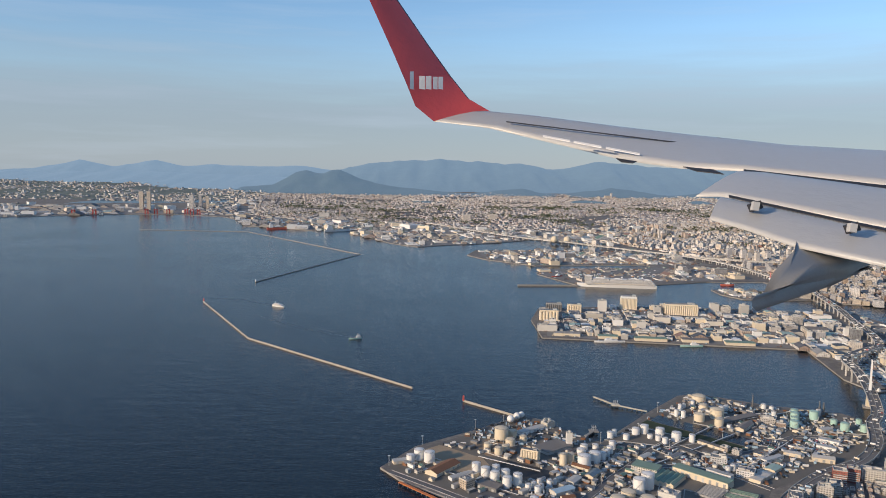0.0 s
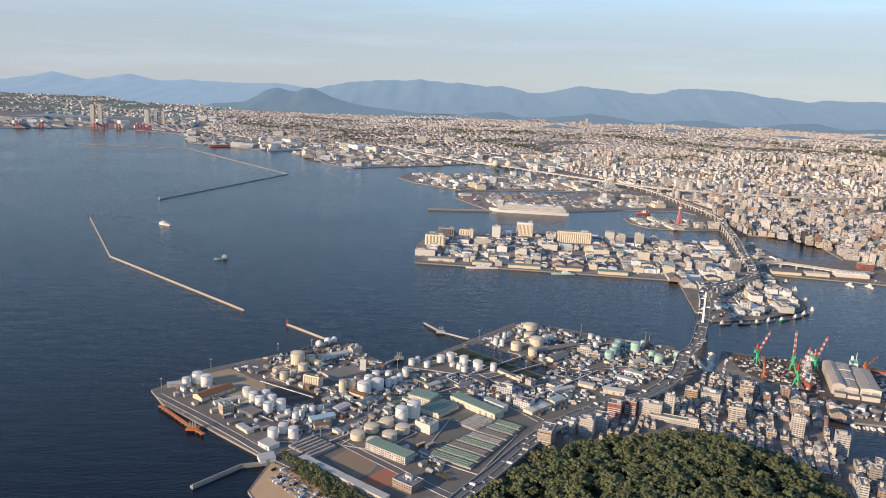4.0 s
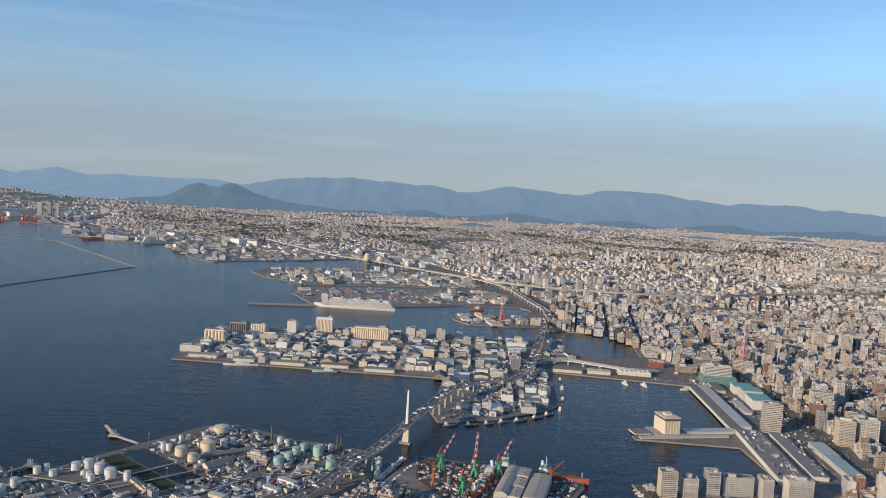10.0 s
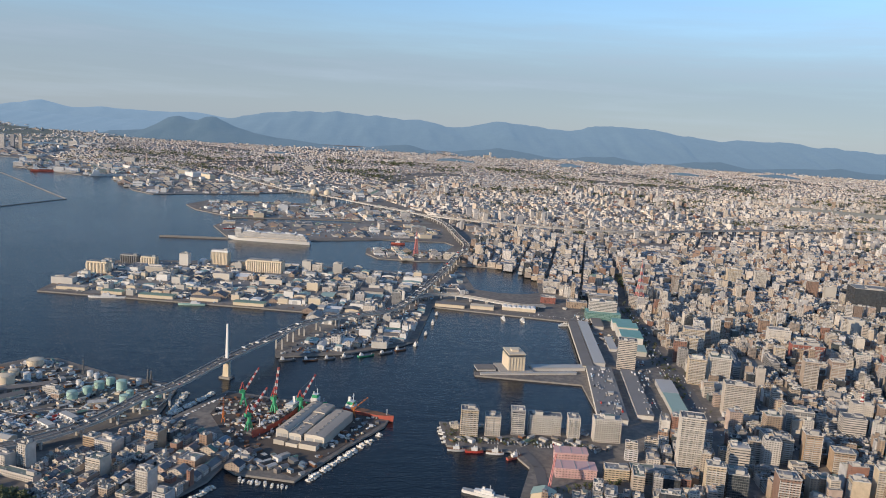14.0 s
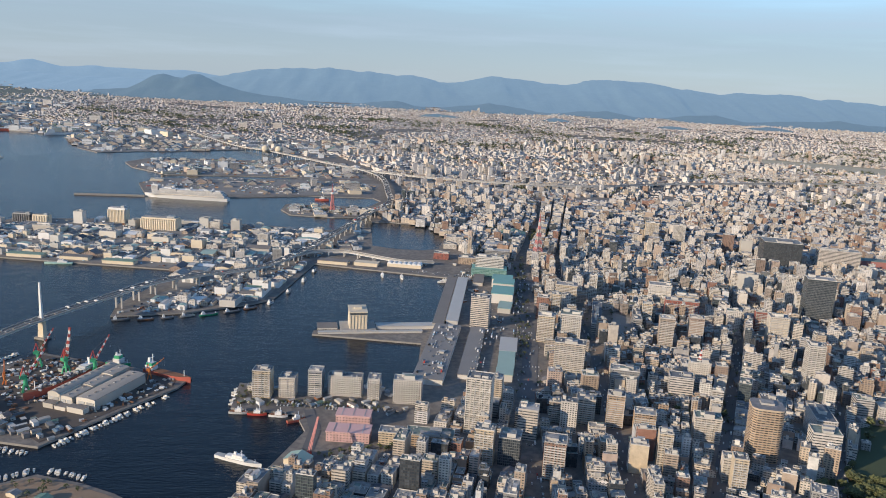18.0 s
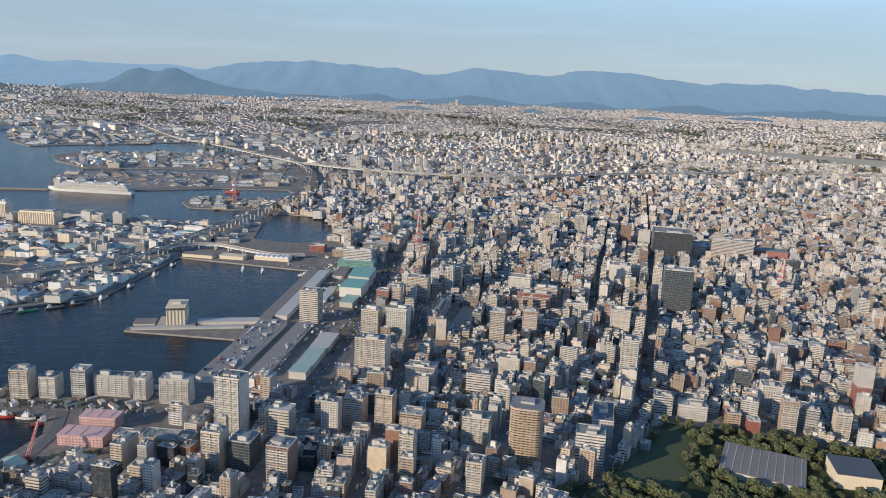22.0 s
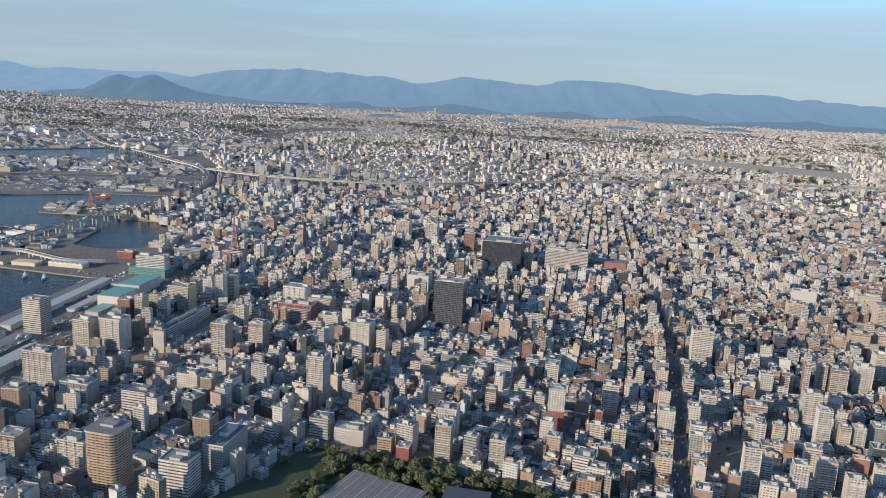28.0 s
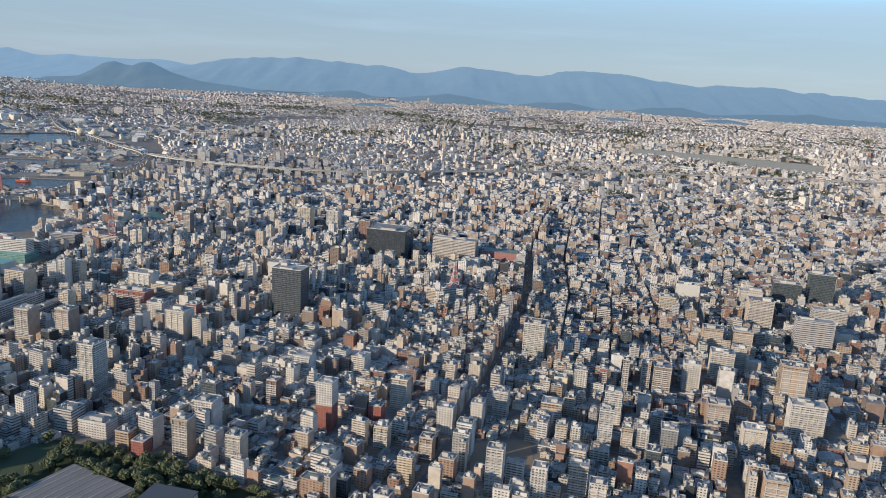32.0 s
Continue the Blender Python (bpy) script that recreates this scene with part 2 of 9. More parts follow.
M["roof"] = roofs("flat_roof", [(0.36, 0.35, 0.34), (0.26, 0.26, 0.27), (0.44, 0.43, 0.41), (0.28, 0.30, 0.30), (0.19, 0.20, 0.21), (0.40, 0.38, 0.35), (0.23, 0.28, 0.25), (0.52, 0.50, 0.48)])
M["tin"] = roofs("metal_roof", [(0.25, 0.25, 0.25), (0.36, 0.35, 0.33), (0.19, 0.20, 0.21), (0.15, 0.25, 0.20), (0.48, 0.46, 0.42), (0.22, 0.19, 0.17), (0.18, 0.25, 0.31), (0.14, 0.14, 0.14)], 0.55, 0.5)
M["tiles"] = roofs("tiled_house_roof", [(0.16, 0.16, 0.17), (0.24, 0.22, 0.21), (0.10, 0.11, 0.13), (0.30, 0.20, 0.16), (0.36, 0.35, 0.33)], 0.7)
# Far roofs, their greys cooled in the colour for distance haze.
M["farroof"] = roofs("haze_cooled_suburb_roof", [(0.46, 0.46, 0.47), (0.30, 0.31, 0.33), (0.60, 0.60, 0.60), (0.22, 0.24, 0.27), (0.40, 0.36, 0.33), (0.52, 0.53, 0.55)])
# Green of the far slope, greyed and paled in the colour for haze.
M["green_ground"] = plain("haze_paled_slope", (0.17, 0.20, 0.17), 0.95, wear=0.5, scale=0.08)
M["plant"] = plain("roof_plant_metal", (0.52, 0.52, 0.50), 0.6, spread=0.4)
M["parapet"] = plain("parapet_concrete", (0.62, 0.59, 0.54), 0.85, spread=0.3)


def ground_material():
    k = Nodes("town_ground")
    p = k.pos()
    a, b, c = k.noise(0.012, 5, 0.6, p), k.noise(0.12, 5, 0.6, p), k.noise(1.2, 4, 0.6, p)
    asphalt = k.ramp(c, [(0.3, (0.105, 0.10, 0.096)), (0.7, (0.165, 0.157, 0.148))])
    concrete = k.ramp(b, [(0.3, (0.20, 0.18, 0.155)), (0.7, (0.31, 0.28, 0.24))])
    g = k.mix(k.ramp(k.noise(0.35, 3, 0.5, p), [(0.40, (0.25,) * 3), (0.60, (0.8,) * 3)]), asphalt, concrete)
    g = k.mix(1.0, g, k.ramp(a, [(0.3, (0.8, 0.8, 0.82)), (0.7, (1.15, 1.12, 1.08))]), "MULTIPLY")
    k.bump(c, 0.2, 0.1)
    return k.end(g, 0.9)


def water_material():
    k = Nodes("sea_water")
    p = k.pos()
    swell = k.n("ShaderNodeMapping", Vector=p)
    swell.inputs["Rotation"].default_value = (0, 0, radians(-12))
    swell.inputs["Scale"].default_value = (0.34, 1.0, 1.0)
    w1, w2, w3 = k.noise(0.9, 4, 0.6, swell.outputs[0]), k.noise(0.14, 3, 0.5, swell.outputs[0]), k.noise(0.006, 4, 0.6, p)
    k.bump(k.math("ADD", k.math("MULTIPLY", w1, 0.8), k.math("MULTIPLY", w2, 1.0)), 0.42, 0.6)
    c = k.mix(w3, (0.004, 0.008, 0.014), (0.009, 0.016, 0.026))
    k.put(k.b, "IOR", 1.33)
    k.put(k.b, "Specular IOR Level", 0.36)
    return k.end(c, k.math("ADD", 0.10, k.math("MULTIPLY", w3, 0.14)))


M["ground"], M["sea"] = ground_material(), water_material()
M["quay"] = plain("quay_concrete", (0.33, 0.31, 0.28), 0.9, wear=0.4)
M["yardpave"] = plain("stained_yard_concrete", (0.19, 0.175, 0.15), 0.9, wear=0.5, scale=0.5)
M["apron"] = plain("pale_concrete_apron", (0.25, 0.24, 0.225), 0.9, wear=0.35, scale=0.2)
M["road"] = plain("asphalt_road", (0.15, 0.148, 0.148), 0.9, wear=0.3)
M["deckroad"] = plain("worn_expressway_asphalt", (0.165, 0.16, 0.155), 0.9, wear=0.25)
M["deck"] = plain("expressway_concrete", (0.38, 0.37, 0.35), 0.85, wear=0.3)
M["white"] = plain("white_paint", (0.80, 0.785, 0.75), 0.55, wear=0.15)
M["cream"] = plain("cream_paint", (0.72, 0.62, 0.46), 0.7, wear=0.2)
M["mint"] = plain("mint_green_paint", (0.42, 0.60, 0.52), 0.55, wear=0.2)
M["red"] = plain("red_paint", (0.50, 0.07, 0.05), 0.5, wear=0.3)
M["palered"] = plain("faded_red_paint", (0.62, 0.26, 0.24), 0.6, wear=0.3)
M["pink"] = plain("pink_paint", (0.70, 0.45, 0.42), 0.75, wear=0.2)
M["orange"] = plain("orange_paint", (0.62, 0.20, 0.05), 0.55, wear=0.3)
M["green"] = plain("green_paint", (0.08, 0.42, 0.20), 0.5, wear=0.25)
M["steel"] = plain("weathered_steel", (0.20, 0.20, 0.20), 0.55, 0.3, wear=0.35)
M["rust"] = plain("rusty_steel", (0.26, 0.13, 0.07), 0.8, 0.1, wear=0.4)
M["dark"] = plain("dark_rubber_and_glass", (0.025, 0.027, 0.03), 0.35)
M["sand"] = plain("beach_sand", (0.62, 0.42, 0.24), 0.95, wear=0.3)
M["clay"] = plain("red_clay_court", (0.42, 0.17, 0.10), 0.95, wear=0.2)
M["yardsoil"] = plain("stained_yard_ground", (0.12, 0.10, 0.085), 0.95, wear=0.45, scale=1.2)
M["dirt"] = plain("bare_earth_field", (0.30, 0.22, 0.15), 0.95, wear=0.25)
M["drygrass"] = plain("dry_airfield_grass", (0.52, 0.46, 0.33), 0.95, wear=0.4, scale=0.1)
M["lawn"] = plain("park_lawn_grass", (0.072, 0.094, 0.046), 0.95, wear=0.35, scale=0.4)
# Grass set darker than its own green, to carry the park's building shade.
M["grass"] = plain("shade_darkened_grass", (0.038, 0.056, 0.024), 0.95, wear=0.45, scale=0.5)

M["tan"] = facade("tan_tile_windows", [(0.52, 0.39, 0.27)], 1.6, 0.98, 0.12, 0.85, 0.45, 0.88, (0.06, 0.055, 0.05), band=True)
M["tanband"] = plain("tan_tile_band", (0.54, 0.43, 0.31), 0.75, wear=0.2)
M["tealglass"] = facade("teal_glazed_podium", [(0.30, 0.48, 0.42)], 1.2, 1.1, 0.06, 0.94, 0.15, 0.85, (0.10, 0.20, 0.18), band=True, pane_shine=(0.22, 0.34, 0.30))
M["tealroof"] = plain("teal_metal_roof", (0.22, 0.42, 0.37), 0.55, wear=0.2)
M["redtile"] = facade("red_tile_flats", [(0.38, 0.14, 0.11)], 1.1, 0.95, 0.2, 0.75, 0.3, 0.7, (0.06, 0.05, 0.05))
M["creamflat"] = facade("cream_flats", [(0.68, 0.57, 0.41)], 1.5, 0.95, 0.15, 0.8, 0.45, 0.85, (0.09, 0.08, 0.07), band=True)
M["whiteflat"] = facade("white_flats", [(0.70, 0.66, 0.60)], 1.1, 0.95, 0.2, 0.75, 0.3, 0.75, (0.07, 0.065, 0.06))
M["greyroof"] = plain("weathered_grey_roof", (0.235, 0.215, 0.195), 0.8, wear=0.35, scale=0.5)
M["darkroof"] = plain("dark_slate_roof", (0.09, 0.10, 0.11), 0.6, wear=0.3)
M["redwall"] = plain("red_cladding", (0.36, 0.17, 0.15), 0.7)
M["greenroof"] = plain("green_copper_roof", (0.24, 0.33, 0.25), 0.7, wear=0.3)

M["redhull"] = plain("red_ship_hull", (0.50, 0.13, 0.09), 0.55, wear=0.3)
M["parkroof"] = plain("worn_grey_parking_roof", (0.27, 0.26, 0.25), 0.85, wear=0.4, scale=0.3)
M["hallroof"] = plain("weathered_tan_metal_roof", (0.46, 0.40, 0.33), 0.6, wear=0.3, scale=0.25)
M["pond"] = plain("dark_wet_asphalt_yard", (0.032, 0.033, 0.036), 0.6, wear=0.3, scale=0.3)
M["yardsand"] = plain("sandy_yard_earth", (0.43, 0.33, 0.22), 0.95, wear=0.45, scale=0.25)
M["palemetal"] = plain("pale_metal_roof", (0.52, 0.50, 0.46), 0.5, wear=0.2, scale=0.4)
M["palegreen"] = plain("pale_green_roof", (0.36, 0.48, 0.42), 0.6, wear=0.2)
M["bluewhite"] = plain("blue_white_roof", (0.42, 0.56, 0.66), 0.5, wear=0.25)
M["pinkwall"] = facade("pink_wall", [(0.72, 0.47, 0.44)], 1.3, 1.1, 0.3, 0.7, 0.35, 0.7)

M["stone"] = plain("weathered_stone_mole", (0.44, 0.40, 0.34), 0.9, wear=0.35)
M["foam"] = plain("thin_foam", (0.10, 0.13, 0.16), 0.4, wear=0.6, scale=1.5)


def leaf_material(name, a, b):
    k = Nodes(name)
    c = k.mix(k.island(), a, b)
    c = k.mix(1.0, c, k.ramp(k.noise(0.25, 4, 0.6, k.pos()), [(0.3, (0.6, 0.62, 0.6)), (0.7, (1.2, 1.15, 1.0))]), "MULTIPLY")
    return k.end(c, 0.75)


M["leaf"] = leaf_material("broad_leaf_foliage", (0.066, 0.084, 0.035), (0.130, 0.138, 0.058))
M["bark"] = plain("bark", (0.10, 0.075, 0.05), 0.95, wear=0.4)


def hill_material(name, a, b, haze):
    """Far wooded hills; the haze before them is painted on as blue emission."""
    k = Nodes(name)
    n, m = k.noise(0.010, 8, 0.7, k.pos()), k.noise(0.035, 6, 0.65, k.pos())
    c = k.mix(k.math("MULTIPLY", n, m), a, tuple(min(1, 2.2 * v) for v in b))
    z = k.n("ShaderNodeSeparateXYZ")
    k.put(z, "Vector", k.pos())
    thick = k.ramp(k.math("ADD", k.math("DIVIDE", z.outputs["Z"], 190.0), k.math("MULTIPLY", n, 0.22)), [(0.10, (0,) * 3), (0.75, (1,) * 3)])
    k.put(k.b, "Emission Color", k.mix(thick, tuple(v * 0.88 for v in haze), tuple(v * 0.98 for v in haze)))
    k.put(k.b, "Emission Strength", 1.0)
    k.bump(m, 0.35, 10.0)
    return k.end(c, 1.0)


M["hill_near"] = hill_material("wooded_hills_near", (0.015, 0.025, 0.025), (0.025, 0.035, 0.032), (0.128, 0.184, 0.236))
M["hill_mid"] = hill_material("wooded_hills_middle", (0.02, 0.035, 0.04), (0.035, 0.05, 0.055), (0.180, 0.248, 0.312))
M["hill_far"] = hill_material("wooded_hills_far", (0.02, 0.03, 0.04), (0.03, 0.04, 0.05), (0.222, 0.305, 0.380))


# ---------------------------------------------------------------- building helpers
class Pile:
    """Gathers faces with material and uv, then makes one mesh of them."""

    def __init__(self):
        self.v, self.f, self.m, self.uv, self.mats = [], [], [], [], []

    def slot(self, key):
        if key not in self.mats:
            self.mats.append(key)
        return self.mats.index(key)

    def face(self, pts, key, uvs=None):
        i = len(self.v)
        self.v += pts
        self.f.append(tuple(range(i, i + len(pts))))
        self.m.append(self.slot(key))
        self.uv += uvs or [(p[0], p[1]) for p in pts]

    def prism(self, ring, z0, z1, side, top=None, uv0=0.0, bottom=False, grow=1.0, blind=()):
        """An upright prism over a ring of (x, y), anticlockwise; its corners are shared, so that it is one island."""
        i, n = len(self.v), len(ring)
        cx, cy = sum(p[0] for p in ring) / n, sum(p[1] for p in ring) / n
        self.v += [(x, y, z0) for x, y in ring]
        self.v += [(cx + (x - cx) * grow, cy + (y - cy) * grow, z1) for x, y in ring]
        s, u = self.slot(side), uv0
        for a in range(n):
            b = (a + 1) % n
            du = math.dist(ring[a], ring[b])
            self.f.append((i + a, i + b, i + n + b, i + n + a))
            self.m.append(s)
            o = -500.0 if a in blind else 0.0
            self.uv += [(u + o, 0), (u + du + o, 0), (u + du + o, z1 - z0), (u + o, z1 - z0)]
            u += du
        if top:
            self.f.append(tuple(range(i + n, i + 2 * n)))
            self.m.append(self.slot(top))
            self.uv += [(x, y) for x, y in ring]
        if bottom:
            self.f.append(tuple(range(i + n - 1, i - 1, -1)))
            self.m.append(s)
            self.uv += [(x, y) for x, y in ring[::-1]]

    def box(self, x, y, z0, w, d, h, side, top=None, turn=0.0, uv0=0.0, bottom=False):
        self.prism(rect(x, y, w, d, turn), z0, z0 + h, side, top or side, uv0, bottom)

    def gable(self, x, y, z0, w, d, h, rise, side, top, turn=0.0, over=0.15):
        """A shed with a ridge along its depth d."""
        c, s = math.cos(turn), math.sin(turn)
        P = lambda a, b, z: (x + a * c - b * s, y + a * s + b * c, z)
        W, D = w / 2, d / 2
        z1, z2 = z0 + h, z0 + h + rise
        for q, du in (([P(-W, -D, z0), P(W, -D, z0), P(W, -D, z1), P(0, -D, z2), P(-W, -D, z1)], w), ([P(W, D, z0), P(-W, D, z0), P(-W, D, z1), P(0, D, z2), P(W, D, z1)], w)):
            self.face(q, side, [(0, 0), (du, 0), (du, h), (du / 2, h + rise), (0, h)])
        for q in ([P(W, -D, z0), P(W, D, z0), P(W, D, z1), P(W, -D, z1)], [P(-W, D, z0), P(-W, -D, z0), P(-W, -D, z1), P(-W, D, z1)]):
            self.face(q, side, [(0, 0), (d, 0), (d, h), (0, h)])
        o, drop = over, over * rise / max(W, 0.01)
        E = D + over
        for sx in (-1, 1):
            q = [P(sx * (W + o), -E, z1 - drop + 0.02), P(sx * (W + o), E, z1 - drop + 0.02), P(0, E, z2 + 0.02), P(0, -E, z2 + 0.02)]
            self.face(q if sx > 0 else q[::-1], top, [(0, 0), (d, 0), (d, w), (0, w)] if sx > 0 else [(0, w), (d, w), (d, 0), (0, 0)])

    def beam(self, a, b, r, key, r2=None):
        """A square bar from point a to point b."""
        a, b = Vector(a), Vector(b)
        d = (b - a).normalized()
        s = d.cross(Vector((0, 0, 1)) if abs(d.z) < 0.95 else Vector((1, 0, 0))).normalized()
        t = d.cross(s)
        i, r2 = len(self.v), r if r2 is None else r2
        for p, q in ((a, r), (b, r2)):
            self.v += [tuple(p + s * q * x + t * q * y) for x, y in ((-1, -1), (1, -1), (1, 1), (-1, 1))]
        for f in ((0, 1, 5, 4), (1, 2, 6, 5), (2, 3, 7, 6), (3, 0, 4, 7), (3, 2, 1, 0), (4, 5, 6, 7)):
            self.f.append(tuple(i + k for k in f[::-1]))
            self.m.append(self.slot(key))
            self.uv += [(0, 0), (1, 0), (1, 1), (0, 1)]

    def lathe(self, rings, key, n=18, x=0.0, y=0.0, cap=True):
        """A round body from (radius, height) rings, bottom first."""
        i0, k = len(self.v), self.slot(key)
        for r, z in rings:
            self.v += [(px, py, z) for px, py in circle(x, y, max(r, 0.001), n)]
        for j in range(len(rings) - 1):
            for a in range(n):
                b = (a + 1) % n
                o = i0 + j * n
                self.f.append((o + a, o + b, o + n + b, o + n + a))
                self.m.append(k)
                self.uv += [(a, j), (a + 1, j), (a + 1, j + 1), (a, j + 1)]
        if cap:
            o = i0 + (len(rings) - 1) * n
            self.f.append(tuple(range(o, o + n)))
            self.m.append(k)
            self.uv += [(0, 0)] * n

    def mesh(self, name):
        me = bpy.data.meshes.new(name)
        me.from_pydata(self.v, [], self.f)
        for key in self.mats:
            me.materials.append(M[key])
        me.polygons.foreach_set("material_index", self.m)
        layer = me.uv_layers.new(name="UVMap")
        layer.data.foreach_set("uv", np.array(self.uv, dtype=np.float32).ravel())
        me.update()
        return me

    def put(self, name, parent=None, at=None, **tags):
        ob = new(name, self.mesh(name))
        if parent:
            ob.parent = parent
        if at is not None:
            ob.matrix_basis = at
        return tagged(ob, **tags) if tags else ob


def rect(x, y, w, d, turn=0.0):
    c, s = math.cos(turn), math.sin(turn)
    return [(x + a * c - b * s, y + a * s + b * c) for a, b in ((-w / 2, -d / 2), (w / 2, -d / 2), (w / 2, d / 2), (-w / 2, d / 2))]


def circle(x, y, r, n=16, start=0.0):
    return [(x + r * math.cos(start + 2 * math.pi * i / n), y + r * math.sin(start + 2 * math.pi * i / n)) for i in range(n)]


def inside(x, y, poly):
    hit, j = False, len(poly) - 1
    for i in range(len(poly)):
        (xi, yi), (xj, yj) = poly[i], poly[j]
        if (yi > y) != (yj > y) and x < (xj - xi) * (y - yi) / (yj - yi) + xi:
            hit = not hit
        j = i
    return hit


def edge_gap(x, y, line):
    """The distance to an open line of points."""
    best = 1e9
    for (ax, ay), (bx, by) in zip(line, line[1:]):
        dx, dy = bx - ax, by - ay
        k = max(0, min(1, ((x - ax) * dx + (y - ay) * dy) / (dx * dx + dy * dy + 1e-9)))
        best = min(best, math.hypot(x - ax - k * dx, y - ay - k * dy))
    return best


def thing(name, x, y, z, turn=0.0, label="", category="", group="", kind=""):
    """An empty at the base of a thing, which carries its parts."""
    ob = new(name)
    ob.empty_display_size = 0.2
    ob.matrix_basis = pose(x, y, z, 0, 0, math.degrees(turn))
    return tagged(ob, label, category, group, kind)


# ---------------------------------------------------------------- land and sea
LAND = 0.9                                    # the quays' height over the water
COAST = [(46, 250), (38, 263), (41, 285), (-17, 334), (-27, 348), (-11, 376), (22, 403), (47, 427), (58, 420), (69, 403), (85, 386), (123, 437), (150, 470), (165, 474), (201, 453), (238, 440), (242, 433), (243, 396), (250, 396), (267, 434), (292, 426), (322, 417), (351, 408), (348, 395), (332, 370), (314, 337), (290, 342), (284, 348), (281, 335), (271, 318), (264, 300), (300, 300), (310, 308), (323, 317), (340, 312), (353, 306), (368, 296)]
COAST += [(388, 297), (396, 310), (410, 356), (404, 372), (376, 376), (374, 403), (438, 400), (455, 411), (458, 465), (398, 474), (398, 480), (469, 500), (486, 606), (380, 634), (366, 539), (356, 527), (321, 504), (282, 493), (278, 515), (292, 600), (85, 627), (84, 700), (98, 758), (190, 776), (300, 774), (372, 763), (400, 768), (416, 770), (420, 705), (438, 696), (460, 694), (476, 702), (490, 803), (430, 815), (414, 812), (410, 836), (376, 828), (332, 832), (318, 860), (318, 895), (405, 895), (418, 940)]
COAST += [(408, 962), (334, 957), (253, 923), (162, 916), (126, 1000), (135, 1050), (242, 1074), (300, 1090), (300, 1112), (237, 1104), (134, 1083), (68, 1143), (40, 1196), (56, 1264), (224, 1290), (300, 1340), (171, 1455), (80, 1378), (11, 1340), (-40, 1300), (-92, 1354), (-142, 1464), (-185, 1520), (-178, 1600), (-256, 1562), (-432, 1665), (-450, 1760), (-535, 1900), (-660, 1960), (-800, 1934), (-1023, 1776), (-1500, 1690), (-2600, 2000), (-4700, 2600)]
OUTLINE = COAST + [(-4700, 4600), (-2000, 5600), (5600, 5600), (5900, 100), (5600, -1500), (-1200, -1500), (-600, -700), (-120, 40), (30, 170)]


def build_land():
    bm = bmesh.new()
    face = bm.faces.new([bm.verts.new((x, y, LAND)) for x, y in OUTLINE])
    if face.normal.z < 0 or face.calc_area() and sum((b[0] - a[0]) * (b[1] + a[1]) for a, b in zip(OUTLINE, OUTLINE[1:] + OUTLINE[:1])) > 0:
        bmesh.ops.reverse_faces(bm, faces=[face])
    edges = list(bm.edges)
    ret = bmesh.ops.extrude_edge_only(bm, edges=edges)
    for v in ret["geom"]:
        if isinstance(v, bmesh.types.BMVert):
            v.co.z = -4.0
    sides = [f for f in ret["geom"] if isinstance(f, bmesh.types.BMFace)]
    bmesh.ops.triangulate(bm, faces=[face])
    for f in sides:
        f.material_index = 1
    me = bpy.data.meshes.new("ground")
    bm.to_mesh(me)
    bm.free()
    me.materials.append(M["ground"]), me.materials.append(M["quay"])
    tagged(new("ground", me), "grey paved harbour and city ground with concrete quays", "ground", kind="structure")
    p = Pile()
    p.face([(-5900, -1500, 0), (5900, -1500, 0), (5900, 5800, 0), (-5900, 5800, 0)], "sea")
    p.put("water", label="dark blue rippled sea water in the bay", category="water", kind="structure")


build_land()

# ---------------------------------------------------------------- hills on the skyline
def ridge(name, y, depth, x0, x1, crest, rough, key, step, label):
    """A range of hills: a height field under a crest line of (x, height), with spurs and gullies."""
    nx, ny = int((x1 - x0) / step), 16
    cx, cz = [q[0] for q in crest], [q[1] for q in crest]
    verts, faces = [], []
    for j in range(ny + 1):
        for i in range(nx + 1):
            x, v = x0 + (x1 - x0) * i / nx, j / ny
            top = float(np.interp(x, cx, cz)) + rough * noise.fractal(Vector((x * 0.006, y * 0.01, 3)), 1.0, 2.1, 5)
            spur = 0.5 + 0.5 * noise.fractal(Vector((x * 0.007, v * 1.5, y * 0.01)), 1.0, 2.0, 4)
            up = v / 0.8 if v < 0.8 else 1 - (v - 0.8) * 2
            up = up ** (0.8 + 0.9 * min(1.3, max(0.1, spur))) if v < 0.8 else up
            verts.append((x, y + depth * (v - 0.8) + 30 * noise.noise(Vector((x * 0.01, v * 4, 9))), max(0.5, top) * up if v > 0 else -2))
    for j in range(ny):
        for i in range(nx):
            a = j * (nx + 1) + i
            faces.append((a, a + 1, a + nx + 2, a + nx + 1))
    me = bpy.data.meshes.new(name)
    me.from_pydata(verts, [], faces)
    for p in me.polygons:
        p.use_smooth = True
    me.materials.append(M[key])
    return tagged(new(name, me), label, "hills", kind="structure")


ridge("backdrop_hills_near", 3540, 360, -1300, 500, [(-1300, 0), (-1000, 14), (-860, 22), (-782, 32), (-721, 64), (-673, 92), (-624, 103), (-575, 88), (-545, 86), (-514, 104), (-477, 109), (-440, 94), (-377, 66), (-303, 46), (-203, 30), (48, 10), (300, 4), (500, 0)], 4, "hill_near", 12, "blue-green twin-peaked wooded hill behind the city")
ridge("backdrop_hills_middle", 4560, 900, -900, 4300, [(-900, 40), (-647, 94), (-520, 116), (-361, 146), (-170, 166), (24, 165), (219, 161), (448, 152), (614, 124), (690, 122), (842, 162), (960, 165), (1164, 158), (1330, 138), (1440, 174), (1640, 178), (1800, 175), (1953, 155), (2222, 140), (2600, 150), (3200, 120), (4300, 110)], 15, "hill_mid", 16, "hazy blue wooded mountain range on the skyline")
